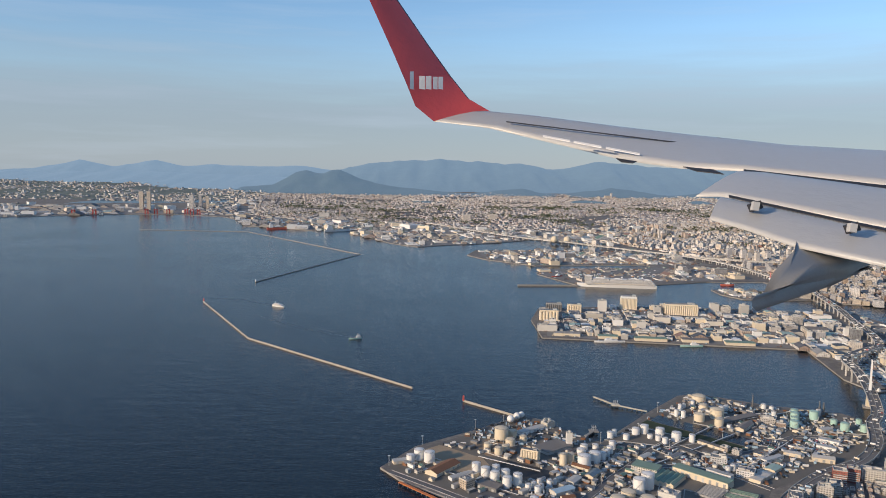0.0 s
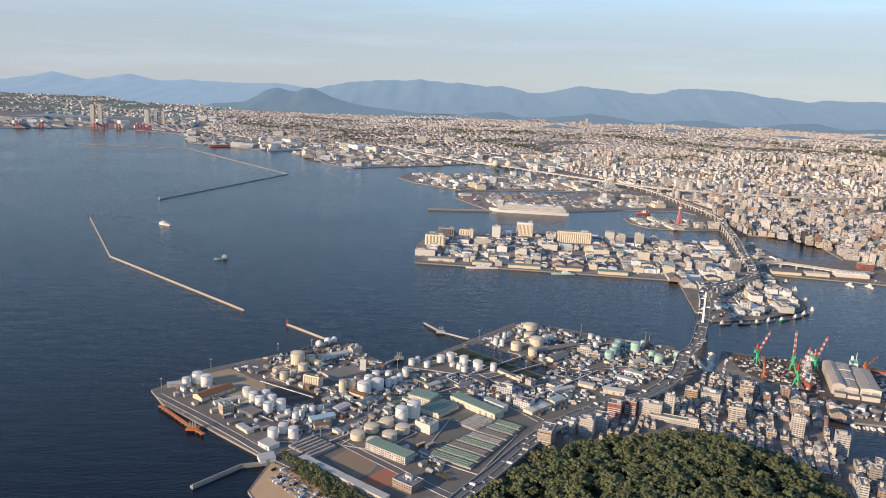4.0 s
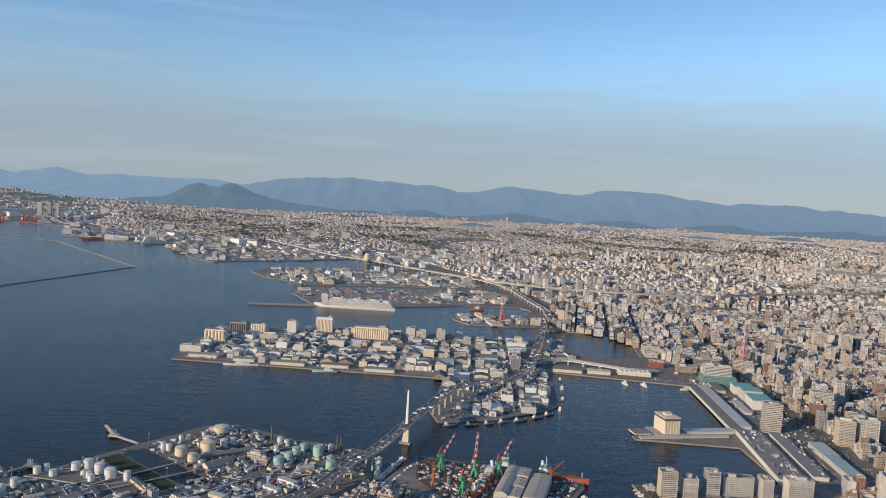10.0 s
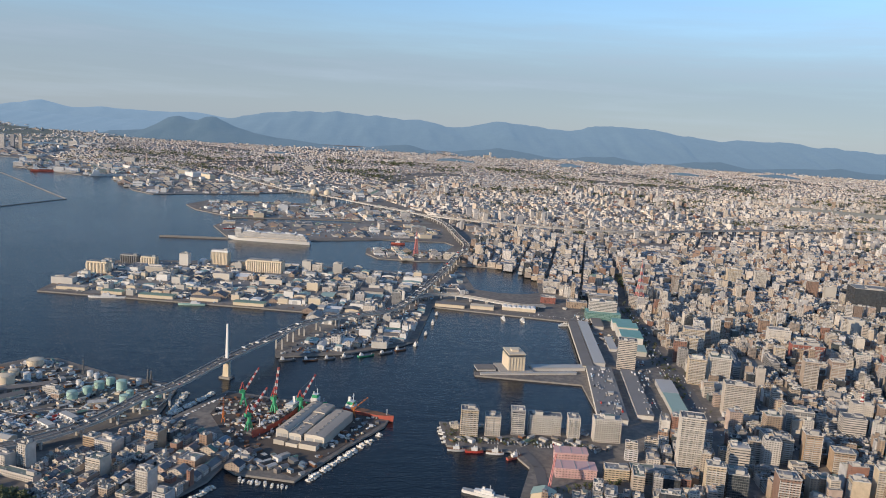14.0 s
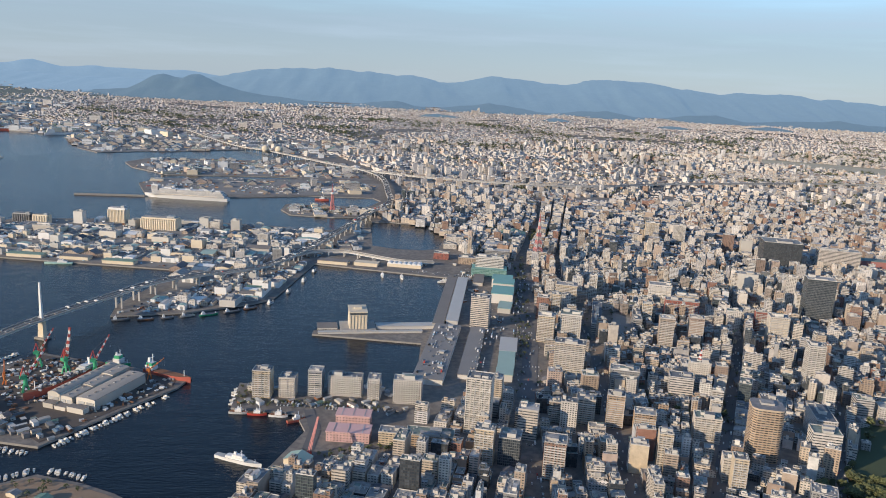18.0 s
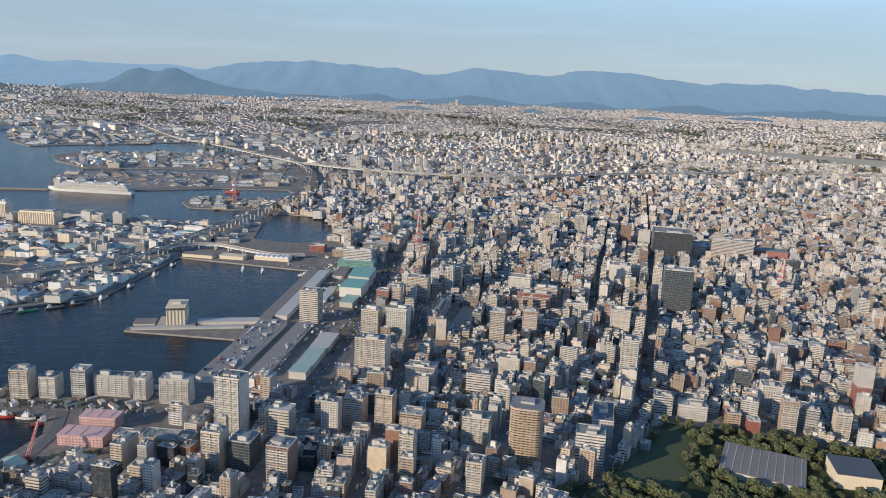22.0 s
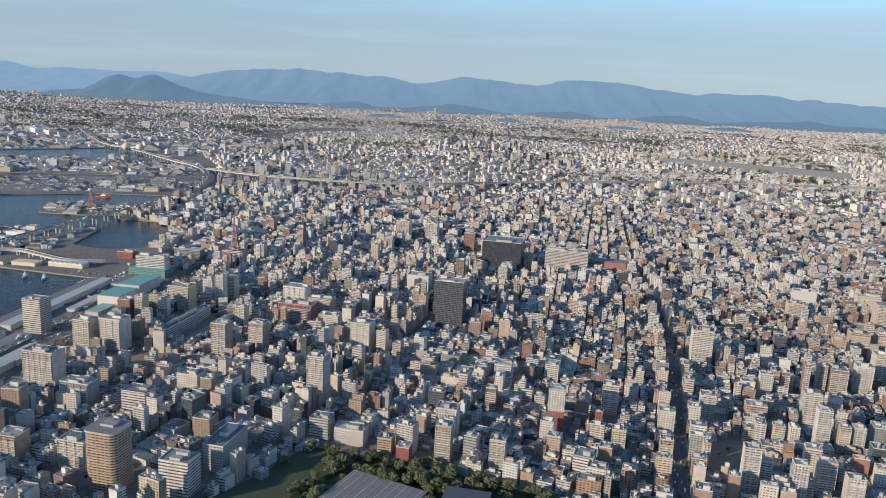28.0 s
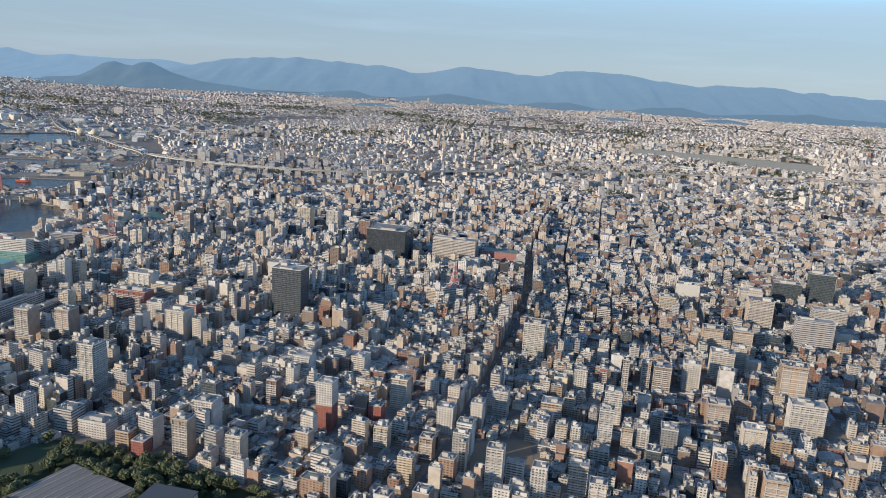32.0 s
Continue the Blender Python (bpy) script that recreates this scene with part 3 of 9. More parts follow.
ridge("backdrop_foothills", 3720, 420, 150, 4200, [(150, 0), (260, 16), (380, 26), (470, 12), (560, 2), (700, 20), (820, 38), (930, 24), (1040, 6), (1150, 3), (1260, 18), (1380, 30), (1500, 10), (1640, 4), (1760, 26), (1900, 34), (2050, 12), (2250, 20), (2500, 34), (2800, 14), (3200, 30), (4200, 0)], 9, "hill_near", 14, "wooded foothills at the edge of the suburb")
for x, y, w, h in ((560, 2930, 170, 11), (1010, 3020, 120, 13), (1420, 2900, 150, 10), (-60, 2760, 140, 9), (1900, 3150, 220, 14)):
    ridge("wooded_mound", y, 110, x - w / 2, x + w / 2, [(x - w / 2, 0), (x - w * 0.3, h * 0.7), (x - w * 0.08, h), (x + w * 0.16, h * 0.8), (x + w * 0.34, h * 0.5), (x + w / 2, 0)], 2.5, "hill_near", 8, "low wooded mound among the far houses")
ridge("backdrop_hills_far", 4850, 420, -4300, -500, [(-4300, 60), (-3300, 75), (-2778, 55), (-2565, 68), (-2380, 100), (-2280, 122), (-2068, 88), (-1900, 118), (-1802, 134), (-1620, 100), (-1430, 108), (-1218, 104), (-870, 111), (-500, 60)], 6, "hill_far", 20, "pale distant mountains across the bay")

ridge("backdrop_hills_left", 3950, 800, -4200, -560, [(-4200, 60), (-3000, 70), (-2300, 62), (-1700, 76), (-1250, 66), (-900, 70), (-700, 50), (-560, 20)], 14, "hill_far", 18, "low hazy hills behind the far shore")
q = Pile()
q.prism([(-1150, 2330), (-1000, 2400), (-700, 2560), (-720, 2760), (-1000, 2640), (-1150, 2560)], LAND - 0.3, LAND + 0.12, "sea", "sea")
q.put("lagoon_water", label="calm blue lagoon behind the far shore", category="water", kind="structure")

# ---------------------------------------------------------------- the plan of the town
STREET = radians(-14.0)                       # streets run fourteen degrees to the right of straight ahead
EXPRESSWAY = [(60, 170, 4), (95, 225, 4), (111, 255, 4), (126, 278, 4), (148, 311, 4.2), (174, 337, 4.5), (204, 356, 5), (223, 378, 6.2), (235, 403, 8), (246, 418, 9), (262, 455, 11), (279, 500, 10.4), (293, 542, 8.6)]
EXPRESSWAY += [(318, 570, 7.4), (345, 592, 7), (362, 630, 6.6), (379, 694, 6.4), (393, 747, 7.5), (411, 825, 8), (429, 901, 7), (425, 984, 6.2), (413, 1110, 6), (380, 1192, 6), (321, 1260, 6), (222, 1384, 6), (131, 1480, 6), (-32, 1769, 6)]
RING_ROAD = [(392, 1180, 6.2), (462, 1128, 7.5), (537, 1100, 8.5), (611, 1086, 9), (700, 1096, 9), (812, 1152, 9), (974, 1212, 9), (1120, 1256, 9), (1500, 1300, 9)]
RAMP = [(366, 643, 5.6), (380, 658, 5.4), (400, 662, 5), (420, 652, 4.8), (445, 640, 4.4), (470, 644, 3.6)]
AVENUE = [(505, 395), (511, 424), (519, 470), (522, 517), (531, 590), (538, 660)]
# the long streets of the centre, from the harbour avenue eastwards
STREETS = [[(495, 285), (504, 391), (511, 470), (519, 531), (532, 598), (541, 660), (575, 800), (612, 1000)],
           [(528, 285), (544, 407), (553, 465), (557, 529), (560, 601), (568, 660), (600, 800), (645, 1000)],
           [(549, 285), (599, 391), (614, 422), (636, 471), (655, 516), (672, 572), (731, 774), (798, 1000)],
           [(595, 285), (611, 318), (640, 370), (654, 401), (662, 425), (691, 507), (730, 638), (778, 800), (836, 1000)],
           [(770, 285), (806, 402), (826, 470), (837, 516), (853, 590), (867, 700), (887, 800), (930, 1000)]]
ROUTES = [[q[:2] for q in r] for r in (EXPRESSWAY, RING_ROAD, RAMP, AVENUE)]
HILL = [(108, 240), (119, 268), (129, 282), (140, 291), (150, 297), (163, 303), (181, 310), (196, 317), (218, 317), (231, 310), (243, 300), (250, 282), (254, 255), (258, 180), (240, 120), (120, 130), (92, 200)]
PARK = [(600, 318), (640, 352), (657, 378), (700, 366), (745, 345), (722, 300), (700, 280), (610, 285)]
TANKS = [(-40, 340), (40, 285), (60, 240), (112, 262), (215, 370), (245, 440), (150, 480), (-10, 480)]
YARD = [(266, 400), (284, 398), (288, 366), (302, 362), (345, 372), (360, 400), (350, 430), (262, 440)]
MARKET = [(440, 380), (474, 380), (480, 402), (512, 396), (522, 430), (522, 560), (530, 628), (480, 616), (440, 470)]
AIRPORT = [(1143, 1791), (1382, 1698), (1546, 1596), (1440, 1424), (1300, 1527), (1143, 1658)]
CLEAR = [(114, 262), (136, 298), (168, 334), (204, 351), (224, 376), (236, 400), (216, 386), (196, 366), (168, 352), (140, 330), (108, 272)]
KEEP_OUT = [[(298, 292), (300, 302), (323, 318), (342, 314), (370, 298), (386, 292), (386, 284), (298, 284)], [(560, 488), (574, 542), (592, 530), (588, 490)], CLEAR, HILL, PARK, TANKS, YARD, MARKET, AIRPORT, [(370, 406), (370, 370), (410, 362), (462, 372), (462, 412)], [(398, 470), (480, 465), (490, 520), (398, 490)], [(404, 330), (422, 334), (470, 338), (470, 356), (447, 372), (408, 372)], [(541, 452), (580, 456), (580, 474), (541, 470)], [(808, 366), (834, 366), (834, 400), (808, 394)]]
STYLES = ["flats", "flats", "grid", "grid", "ribbon", "flats", "brick", "glass", "grid", "brick", "flats"]
EAST_STYLES = ["flats", "brick", "grid", "brick", "ribbon", "brick", "grid", "glass", "brick", "flats"]
HALVES = {"flats": "cream and white", "grid": "pale concrete", "ribbon": "grey office", "brick": "brown tiled", "glass": "dark glazed", "blank": "plain pale", "shed": "grey metal"}


def roof_parts(t, w, d, h, rnd, hut="parapet", rim=0.18):
    """Roof slab, rim, huts and tanks on a building's top, as parts of the thing t."""
    q = Pile()
    q.box(0, 0, h - 0.12, w - 2 * rim, d - 2 * rim, 0.12, "roof", "roof")
    top = q.put("roof", t)
    q = Pile()
    for a, b, ww, dd in ((0, -d / 2 + rim / 2, w, rim), (0, d / 2 - rim / 2, w, rim), (-w / 2 + rim / 2, 0, rim, d - 2 * rim), (w / 2 - rim / 2, 0, rim, d - 2 * rim)):
        q.box(a, b, h, ww, dd, 0.35, "parapet", "parapet")
    q.put("parapet", top)
    for n in range(1 + int(rnd.random() * 2.5)):
        hw, hd = w * rnd.uniform(0.18, 0.42), d * rnd.uniform(0.18, 0.42)
        q = Pile()
        q.box((rnd.random() - 0.5) * (w - hw - 0.8), (rnd.random() - 0.5) * (d - hd - 0.8), h, hw, hd, rnd.uniform(0.7, 1.8), rnd.choice((hut, "blank")), "roof")
        q.put("roof_hut", top)
    q = Pile()
    for n in range(4 + int(rnd.random() * 7)):
        q.box((rnd.random() - 0.5) * (w - 1), (rnd.random() - 0.5) * (d - 1), h, rnd.uniform(0.3, 0.8), rnd.uniform(0.3, 0.8), rnd.uniform(0.3, 0.7), "plant", "plant")
    q.put("roof_plant", top, kind="stuff")


def tower(x, y, w, d, h, style, label, turn=STREET, balconies="", tone=None, name="apartment_building", seed=0, group="city buildings"):
    """A building as a thing: wall body, roof, rim, huts and, on flats, a slab for each storey's balconies."""
    rnd = random.Random(int(x * 31 + y * 17) + seed)
    if h > 8:
        w, d = w * 0.9, d * 0.92
    t = thing(name, x, y, LAND, turn, label, "building", group)
    q = Pile()
    ends = () if not balconies or (tone or style) in ("glass", "blank", "cream") or len(balconies) > 1 else (1, 3) if balconies in "fb" else (0, 2)
    q.prism(rect(0, 0, w, d), 0, h, tone or style, None, rnd.random() * 40, blind=ends)
    body = q.put("wall", t)
    roof_parts(t, w, d, h, rnd)
    if balconies and h > 9 and "f" in balconies:
        bays = max(2, int(w / 3.0))
        for k in range(bays + 1):
            q = Pile()
            q.box((k / bays - 0.5) * w * 0.94, -d / 2 - 0.19, 0.95, 0.13, 0.42, h - 1.6, "parapet", "parapet", 0, 0, True)
            q.put("balcony_divider", body)
    if balconies:
        slab = {}
        for side in balconies:
            q = Pile()
            ww = w if side in "fb" else d
            q.box(0, -0.19, 0, ww * 0.94, 0.4, 0.34, tone if tone and tone in ("white", "cream", "red") else "parapet", None, 0, 0, True)
            slab[side] = q.mesh("balcony")
        storeys = int((h - 0.6) / 0.95)
        for s in range(1, storeys):
            for side in balconies:
                ob = new("balcony", slab[side])
                ob.parent = body
                a = {"f": (0, -d / 2, 0), "r": (w / 2, 0, 90), "l": (-w / 2, 0, -90), "b": (0, d / 2, 180)}[side]
                ob.matrix_basis = pose(a[0], a[1], s * 0.95, 0, 0, a[2])
    keep_clear(x, y, w, d, turn)
    return t


def keep_clear(x, y, w, d, turn):
    """Marks a building's footprint, as squares along its longer side, so that no other is set on it."""
    short, long = min(w, d), max(w, d)
    n = max(1, math.ceil(long / short - 0.4))
    a = turn + (0 if w >= d else math.pi / 2)
    for k in range(n):
        o = (k + 0.5) / n * long - long / 2
        LANDMARKS.append((x + o * math.cos(a), y + o * math.sin(a), max(short, long / n) / 2 + 1.2))


LANDMARKS = []
# the towers of the centre: x, y, width, depth, height, wall, balconies, what it is
for x, y, w, d, h, style, bal, label in (
        (480, 361, 11.5, 9, 24.0, "flats", "f", "tall white apartment tower with balcony rows by the harbour"), (500, 357, 9, 8, 13, "ribbon", "", "pale office block with ribbon windows"),
        (490, 336, 9, 10, 11, "glass", "", "dark glazed office block with white frame"), (505, 325, 9, 9, 15, "brick", "f", "dark brown tiled apartment tower"),
        (531, 427, 17, 9, 17.2, "flats", "f", "wide white hotel slab with a green roof hut"), (652, 421, 8.6, 9, 22.0, "flats", "fr", "slender white apartment tower with stacked balconies"),
        (616, 343, 12, 9, 13, "ribbon", "", "beige office with brown window bands beside the park"), (626, 364, 9, 20, 11, "grid", "", "long grey office wing beside the park"),
        (658, 387, 8.6, 8, 9, "ribbon", "", "white stepped office at the park's edge"), (670, 384, 12, 7, 6.4, "grid", "", "low white school block at the park's edge"),
        (706, 372, 6.8, 6, 14.6, "brick", "f", "tan brick apartment tower beside the trees"), (726, 367, 6.6, 6, 12, "flats", "f", "cream apartment tower with balcony rows")):
    tower(x, y, w, d, h, style, label, balconies=bal)
for x, y, w, d, h, style, bal, label in (
        (625, 533, 23, 9, 11, "redtile", "f", "broad red tiled apartment slab"), (666, 488, 12, 10, 16, "grid", "f", "dark grey gridded apartment tower"),
        (713, 533, 19, 12, 28.5, "glass", "", "black glass office tower with a stepped top"), (759, 681, 33, 24, 23.5, "glass", "", "huge dark glass station building"),
        (808, 679, 36, 12, 18, "ribbon", "", "long white department store with window bands"), (695, 598, 16, 11, 14.6, "blank", "", "plain cream office block"),
        (596, 476, 9, 8, 16.6, "flats", "f", "tan apartment tower with balcony rows"), (614, 479, 9, 8, 16.4, "grid", "f", "cream apartment tower with glazed corner"),
        (845, 487, 12, 10, 19.6, "flats", "f", "white apartment tower with stepped roof"), (554, 409, 15, 8, 11, "grid", "f", "cream ward block with balconies"),
        (575, 359, 12, 8, 10.6, "flats", "f", "white and cream twin flats"), (527, 372, 9, 8, 11.6, "flats", "f", "cream flats with stepped roof")):
    tower(x, y, w, d, h, style, label, balconies=bal)
for x, y, w, d, h, style, bal, label in (
        (514, 372, 6, 6, 9.8, "flats", "f", "small white flats with a balcony front"), (572, 327, 7, 7, 9, "flats", "f", "narrow cream flats with balconies"), (580, 405, 12, 9, 10, "ribbon", "", "dark roofed office block"),
        (596, 424, 11, 8, 10.5, "grid", "", "tan civic block with a turret"), (605, 419, 6, 6, 10.6, "grid", "", "white narrow office with gridded windows"), (613, 385, 8, 8, 8.4, "brick", "", "brown tiled office with small windows"),
        (493, 499, 12, 9, 18.2, "ribbon", "", "white market office tower with window bands"), (736, 446, 9, 8, 12, "flats", "f", "cream mid-rise flats with balconies"), (781, 421, 8, 7, 13.5, "flats", "f", "white mid-rise flats with balconies"), (823, 417, 7, 7, 12, "flats", "f", "beige mid-rise flats with balconies"),
        (870, 418, 8, 7, 14, "flats", "fr", "white corner flats with balconies"), (900, 452, 9, 8, 13, "brick", "f", "brown tiled flats with balconies"), (934, 470, 12, 9, 15, "flats", "f", "cream mid-rise flats with balconies"), (886, 392, 7, 8, 11, "grid", "", "beige office with gridded windows"), (989, 560, 16, 11, 17, "flats", "f", "tall cream flats with balcony rows")):
    tower(x, y, w, d, h, style, label, balconies=bal)
for x, y, w, d, h, style, bal, label in (
        (708, 393, 9.6, 7.8, 12.5, "whiteflat", "f", "white stepped apartment slab near the park"),
        (684, 375, 5.6, 5.1, 7.2, "tan", "", "low tan tiled block at the edge of the park"),
        (691, 371, 5.0, 5.1, 5.8, "redtile", "", "small red tiled block at the edge of the park"),
        (728, 419, 5.1, 5.1, 10.7, "brick", "f", "dark gridded flats with a red roof edge"),
        (816, 355, 6.5, 5.3, 18.1, "flats", "f", "tall white apartment tower beside the bare school yard"),
        (861, 391, 6.1, 5.1, 17.9, "flats", "f", "slender white apartment tower among low houses"),
        (869, 389, 4.8, 5.1, 11.6, "tan", "f", "brown half of a two-tone apartment slab"),
        (875, 389, 5.1, 5.1, 11.6, "whiteflat", "f", "pale half of a two-tone apartment slab"),
        (830, 347, 5.6, 5.1, 16.4, "whiteflat", "fl", "white corner flats with balconies on two sides"),
        (845, 357, 7.1, 5.9, 12.6, "creamflat", "f", "cream stepped flats with balcony rows"),
        (849, 345, 6.5, 5.3, 12.7, "grid", "f", "grey gridded mid-rise flats")):
    tower(x, y, w, d, h, style, label, balconies=bal)
for x, y, w, d, h, style, bal, label in (
        (786, 359, 6.1, 5.1, 11.1, "creamflat", "", "cream office block with few windows"),
        (793, 378, 5.6, 5.1, 9.1, "tan", "f", "pinkish-tan tiled flats with balconies"),
        (776, 385, 6.1, 5.1, 9.1, "creamflat", "f", "cream gridded flats with balconies"),
        (772, 407, 5.4, 5.1, 7.2, "redtile", "", "reddish tiled mid-rise block"),
        (800, 401, 7.3, 6.0, 10.9, "whiteflat", "", "white office block on the avenue"),
        (806, 371, 2.7, 5.1, 11.5, "creamflat", "f", "slim cream pencil tower with balconies"),
        (861, 444, 6.6, 5.4, 12.4, "whiteflat", "f", "white stepped flats among low houses"),
        (852, 443, 6.6, 5.4, 8.9, "cream", "", "yellow cream block with blind walls"),
        (844, 415, 9.5, 7.8, 9.0, "tan", "f", "wide tan flats with stepped roof"),
        (845, 395, 5.1, 5.1, 8.5, "creamflat", "f", "cream mid-rise flats with balconies"),
        (850, 392, 4.1, 5.1, 9.6, "whiteflat", "f", "narrow white flats with balconies")):
    tower(x, y, w, d, h, style, label, balconies=bal)
for x, y, w, d, h, style, bal, label in (
        (915, 456, 8.6, 7.1, 13.8, "whiteflat", "f", "white tower with arched roof edge"),
        (929, 450, 6.9, 5.6, 13.3, "ribbon", "l", "grey slab with banded windows"),
        (956, 443, 12.3, 8.5, 20.1, "tan", "fr", "large cream apartment tower with balconies"),
        (949, 413, 15.3, 8.5, 14.6, "flats", "f", "wide white flats with long balcony bands"),
        (913, 415, 10.0, 8.2, 12.3, "grid", "f", "grey-tan flats with gridded front"),
        (921, 397, 9.6, 7.9, 10.3, "grid", "f", "white stepped flats with balconies"),
        (929, 390, 7.2, 5.9, 9.2, "tan", "", "tan tiled block with blank side"),
        (899, 385, 5.0, 5.1, 6.8, "creamflat", "", "cream block with a rounded top"),
        (906, 382, 3.8, 5.1, 9.0, "tan", "f", "slim orange-tan pencil tower"),
        (909, 369, 4.8, 5.1, 9.0, "whiteflat", "f", "white mid-rise flats with balconies"),
        (912, 356, 8.5, 7.0, 11.3, "tan", "f", "broad tan tiled flats with balconies")):
    tower(x, y, w, d, h, style, label, balconies=bal)
for x, y, w, d, h, style, bal, label in (
        (943, 455, 6.6, 5.4, 8.6, "brick", "", "brown brick mid-rise block"),
        (872, 448, 3.9, 5.1, 12.0, "redtile", "f", "slim red tiled pencil tower"),
        (882, 448, 3.1, 5.1, 16.8, "brick", "f", "slim dark tower with white balcony edges"),
        (893, 454, 4.5, 5.1, 13.8, "brick", "f", "slim dark brown tower with balconies"),
        (944, 512, 11.5, 8.5, 13.5, "tan", "f", "tan tiled apartment slab"),
        (961, 514, 11.7, 8.5, 12.0, "tan", "f", "tan apartment slab with a stepped side"),
        (949, 487, 7.6, 6.2, 11.9, "grid", "f", "white apartment tower with balconies"),
        (1002, 519, 21.6, 8.5, 18.1, "ribbon", "", "wide grey office slab with banded windows"),
        (1031, 560, 21.2, 8.5, 12.8, "flats", "", "long white hospital slab"),
        (998, 597, 15.9, 8.5, 12.3, "grid", "f", "pale gridded apartment slab"),
        (1028, 612, 19.3, 8.5, 14.9, "glass", "", "broad dark glazed office slab")):
    tower(x, y, w, d, h, style, label, balconies=bal)
for x, y, w, d, h, style, bal, label in (
        (1051, 613, 17.6, 8.5, 21.8, "glass", "", "tall dark glazed office slab"),
        (963, 614, 16.5, 8.5, 10.1, "blank", "", "white windowless department block"),
        (939, 578, 10.6, 8.5, 10.9, "creamflat", "f", "cream apartment slab in the centre"),
        (480, 334, 8.2, 6.5, 14.6, "creamflat", "f", "cream mid-rise block near the waterfront"),
        (518, 364, 7.7, 6.1, 13.4, "whiteflat", "", "white slab with a blank end wall"),
        (539, 369, 8.2, 6.5, 14.8, "tan", "f", "tan and brown apartment tower"),
        (550, 363, 10.0, 8.0, 9.8, "tan", "f", "tan mid-rise flats beside low houses"),
        (548, 332, 5.9, 6.0, 15.9, "creamflat", "f", "cream pencil tower with balconies"),
        (538, 331, 7.5, 6.0, 11.5, "creamflat", "l", "cream stepped flats with a corner stair"),
        (571, 318, 5.7, 6.0, 13.6, "creamflat", "f", "narrow cream apartment tower with balconies"),
        (528, 477, 10.7, 8.6, 15.2, "creamflat", "f", "cream apartment tower beside the avenue")):
    tower(x, y, w, d, h, style, label, balconies=bal)
for x, y, w, d, h, style, bal, label in (
        (542, 478, 13.3, 10.0, 16.4, "whiteflat", "f", "white gridded apartment tower beside the avenue"),
        (533, 518, 8.3, 6.6, 14.1, "brick", "", "brown-sided apartment tower behind the avenue"),
        (541, 518, 6.0, 6.0, 16.2, "creamflat", "f", "slim cream tower behind the avenue"),
        (554, 549, 15.2, 10.0, 14.3, "creamflat", "f", "pair of cream slabs behind the avenue"),
        (574, 561, 5.9, 6.0, 18.4, "whiteflat", "f", "slim white tower with a dark side")):
    tower(x, y, w, d, h, style, label, balconies=bal)
for x, y, w, d, h, style, bal, label in (
        (666, 510, 7.5, 6.0, 12.1, "redtile", "f", "orange-red tiled apartment tower on the street"),
        (710, 563, 6.0, 6.0, 22.0, "whiteflat", "", "pale slender office slab beside the black tower"),
        (599, 712, 6.7, 6.0, 20.4, "brick", "f", "tall dark apartment tower behind the centre"),
        (680, 774, 14.0, 9.8, 18.2, "creamflat", "f", "cream apartment tower beyond the centre"),
        (705, 770, 12.2, 8.6, 17.6, "whiteflat", "f", "white stepped apartment tower beyond the centre"),
        (751, 727, 10.8, 7.6, 13.7, "blank", "", "pale windowless office block near the station"),
        (736, 731, 10.0, 7.0, 17.7, "brick", "", "dark brown office tower near the station")):
    tower(x, y, w, d, h, style, label, balconies=bal)
for x, y, w, d, h, style, bal, label in (
        (727, 514, 7.5, 6.0, 10.2, "grid", "", "grey office block beside the black tower"),
        (620, 562, 16.2, 10.0, 13.3, "grid", "f", "wide grey gridded apartment slab"),
        (636, 555, 16.3, 10.0, 8.4, "creamflat", "f", "long cream slab behind the red flats"),
        (648, 508, 9.4, 6.6, 12.7, "whiteflat", "", "white office block on the wide street"),
        (597, 515, 6.7, 6.0, 13.2, "creamflat", "f", "cream and white narrow apartment tower"),
        (819, 653, 13.9, 9.7, 9.6, "blank", "", "pale store block with a small tower"),
        (578, 568, 9.3, 6.5, 15.7, "creamflat", "f", "cream tower with a blank bright side")):
    tower(x, y, w, d, h, style, label, balconies=bal)
for x, y, w, d, h, label in ((566, 514, 6, 46, 6.2, "long white school wing beside its yard"), (589, 508, 5, 22, 7.6, "white school block with a stepped roof")):
    tower(x, y, w, d, h, "ribbon", label, radians(-13.7), name="school_building", group="school")
# flats on the pier between the two basins
for x, y, w, d, h, style, bal, tone, label in ((387, 390, 9, 7, 12.4, "flats", "f", "creamflat", "yellow-cream harbour flats with balcony rows on the pier"), (398, 391, 8, 7, 9.2, "grid", "f", None, "grey gridded harbour flats on the pier"), (410, 393, 7, 7, 12.0, "ribbon", "f", None, "grey harbour office with window bands on the pier"), (423, 394, 17, 6, 9.2, "flats", "f", "whiteflat", "long white harbour flats on the pier"), (436, 391, 6, 8, 10.0, "flats", "fr", "whiteflat", "white corner flats on the pier"), (451, 388, 14, 7, 11, "flats", "f", "whiteflat", "cream harbour flats with a flat roof by the market")):
    tower(x, y, w, d, h, style, label, radians(-4), balconies=bal, tone=tone, group="pier flats")
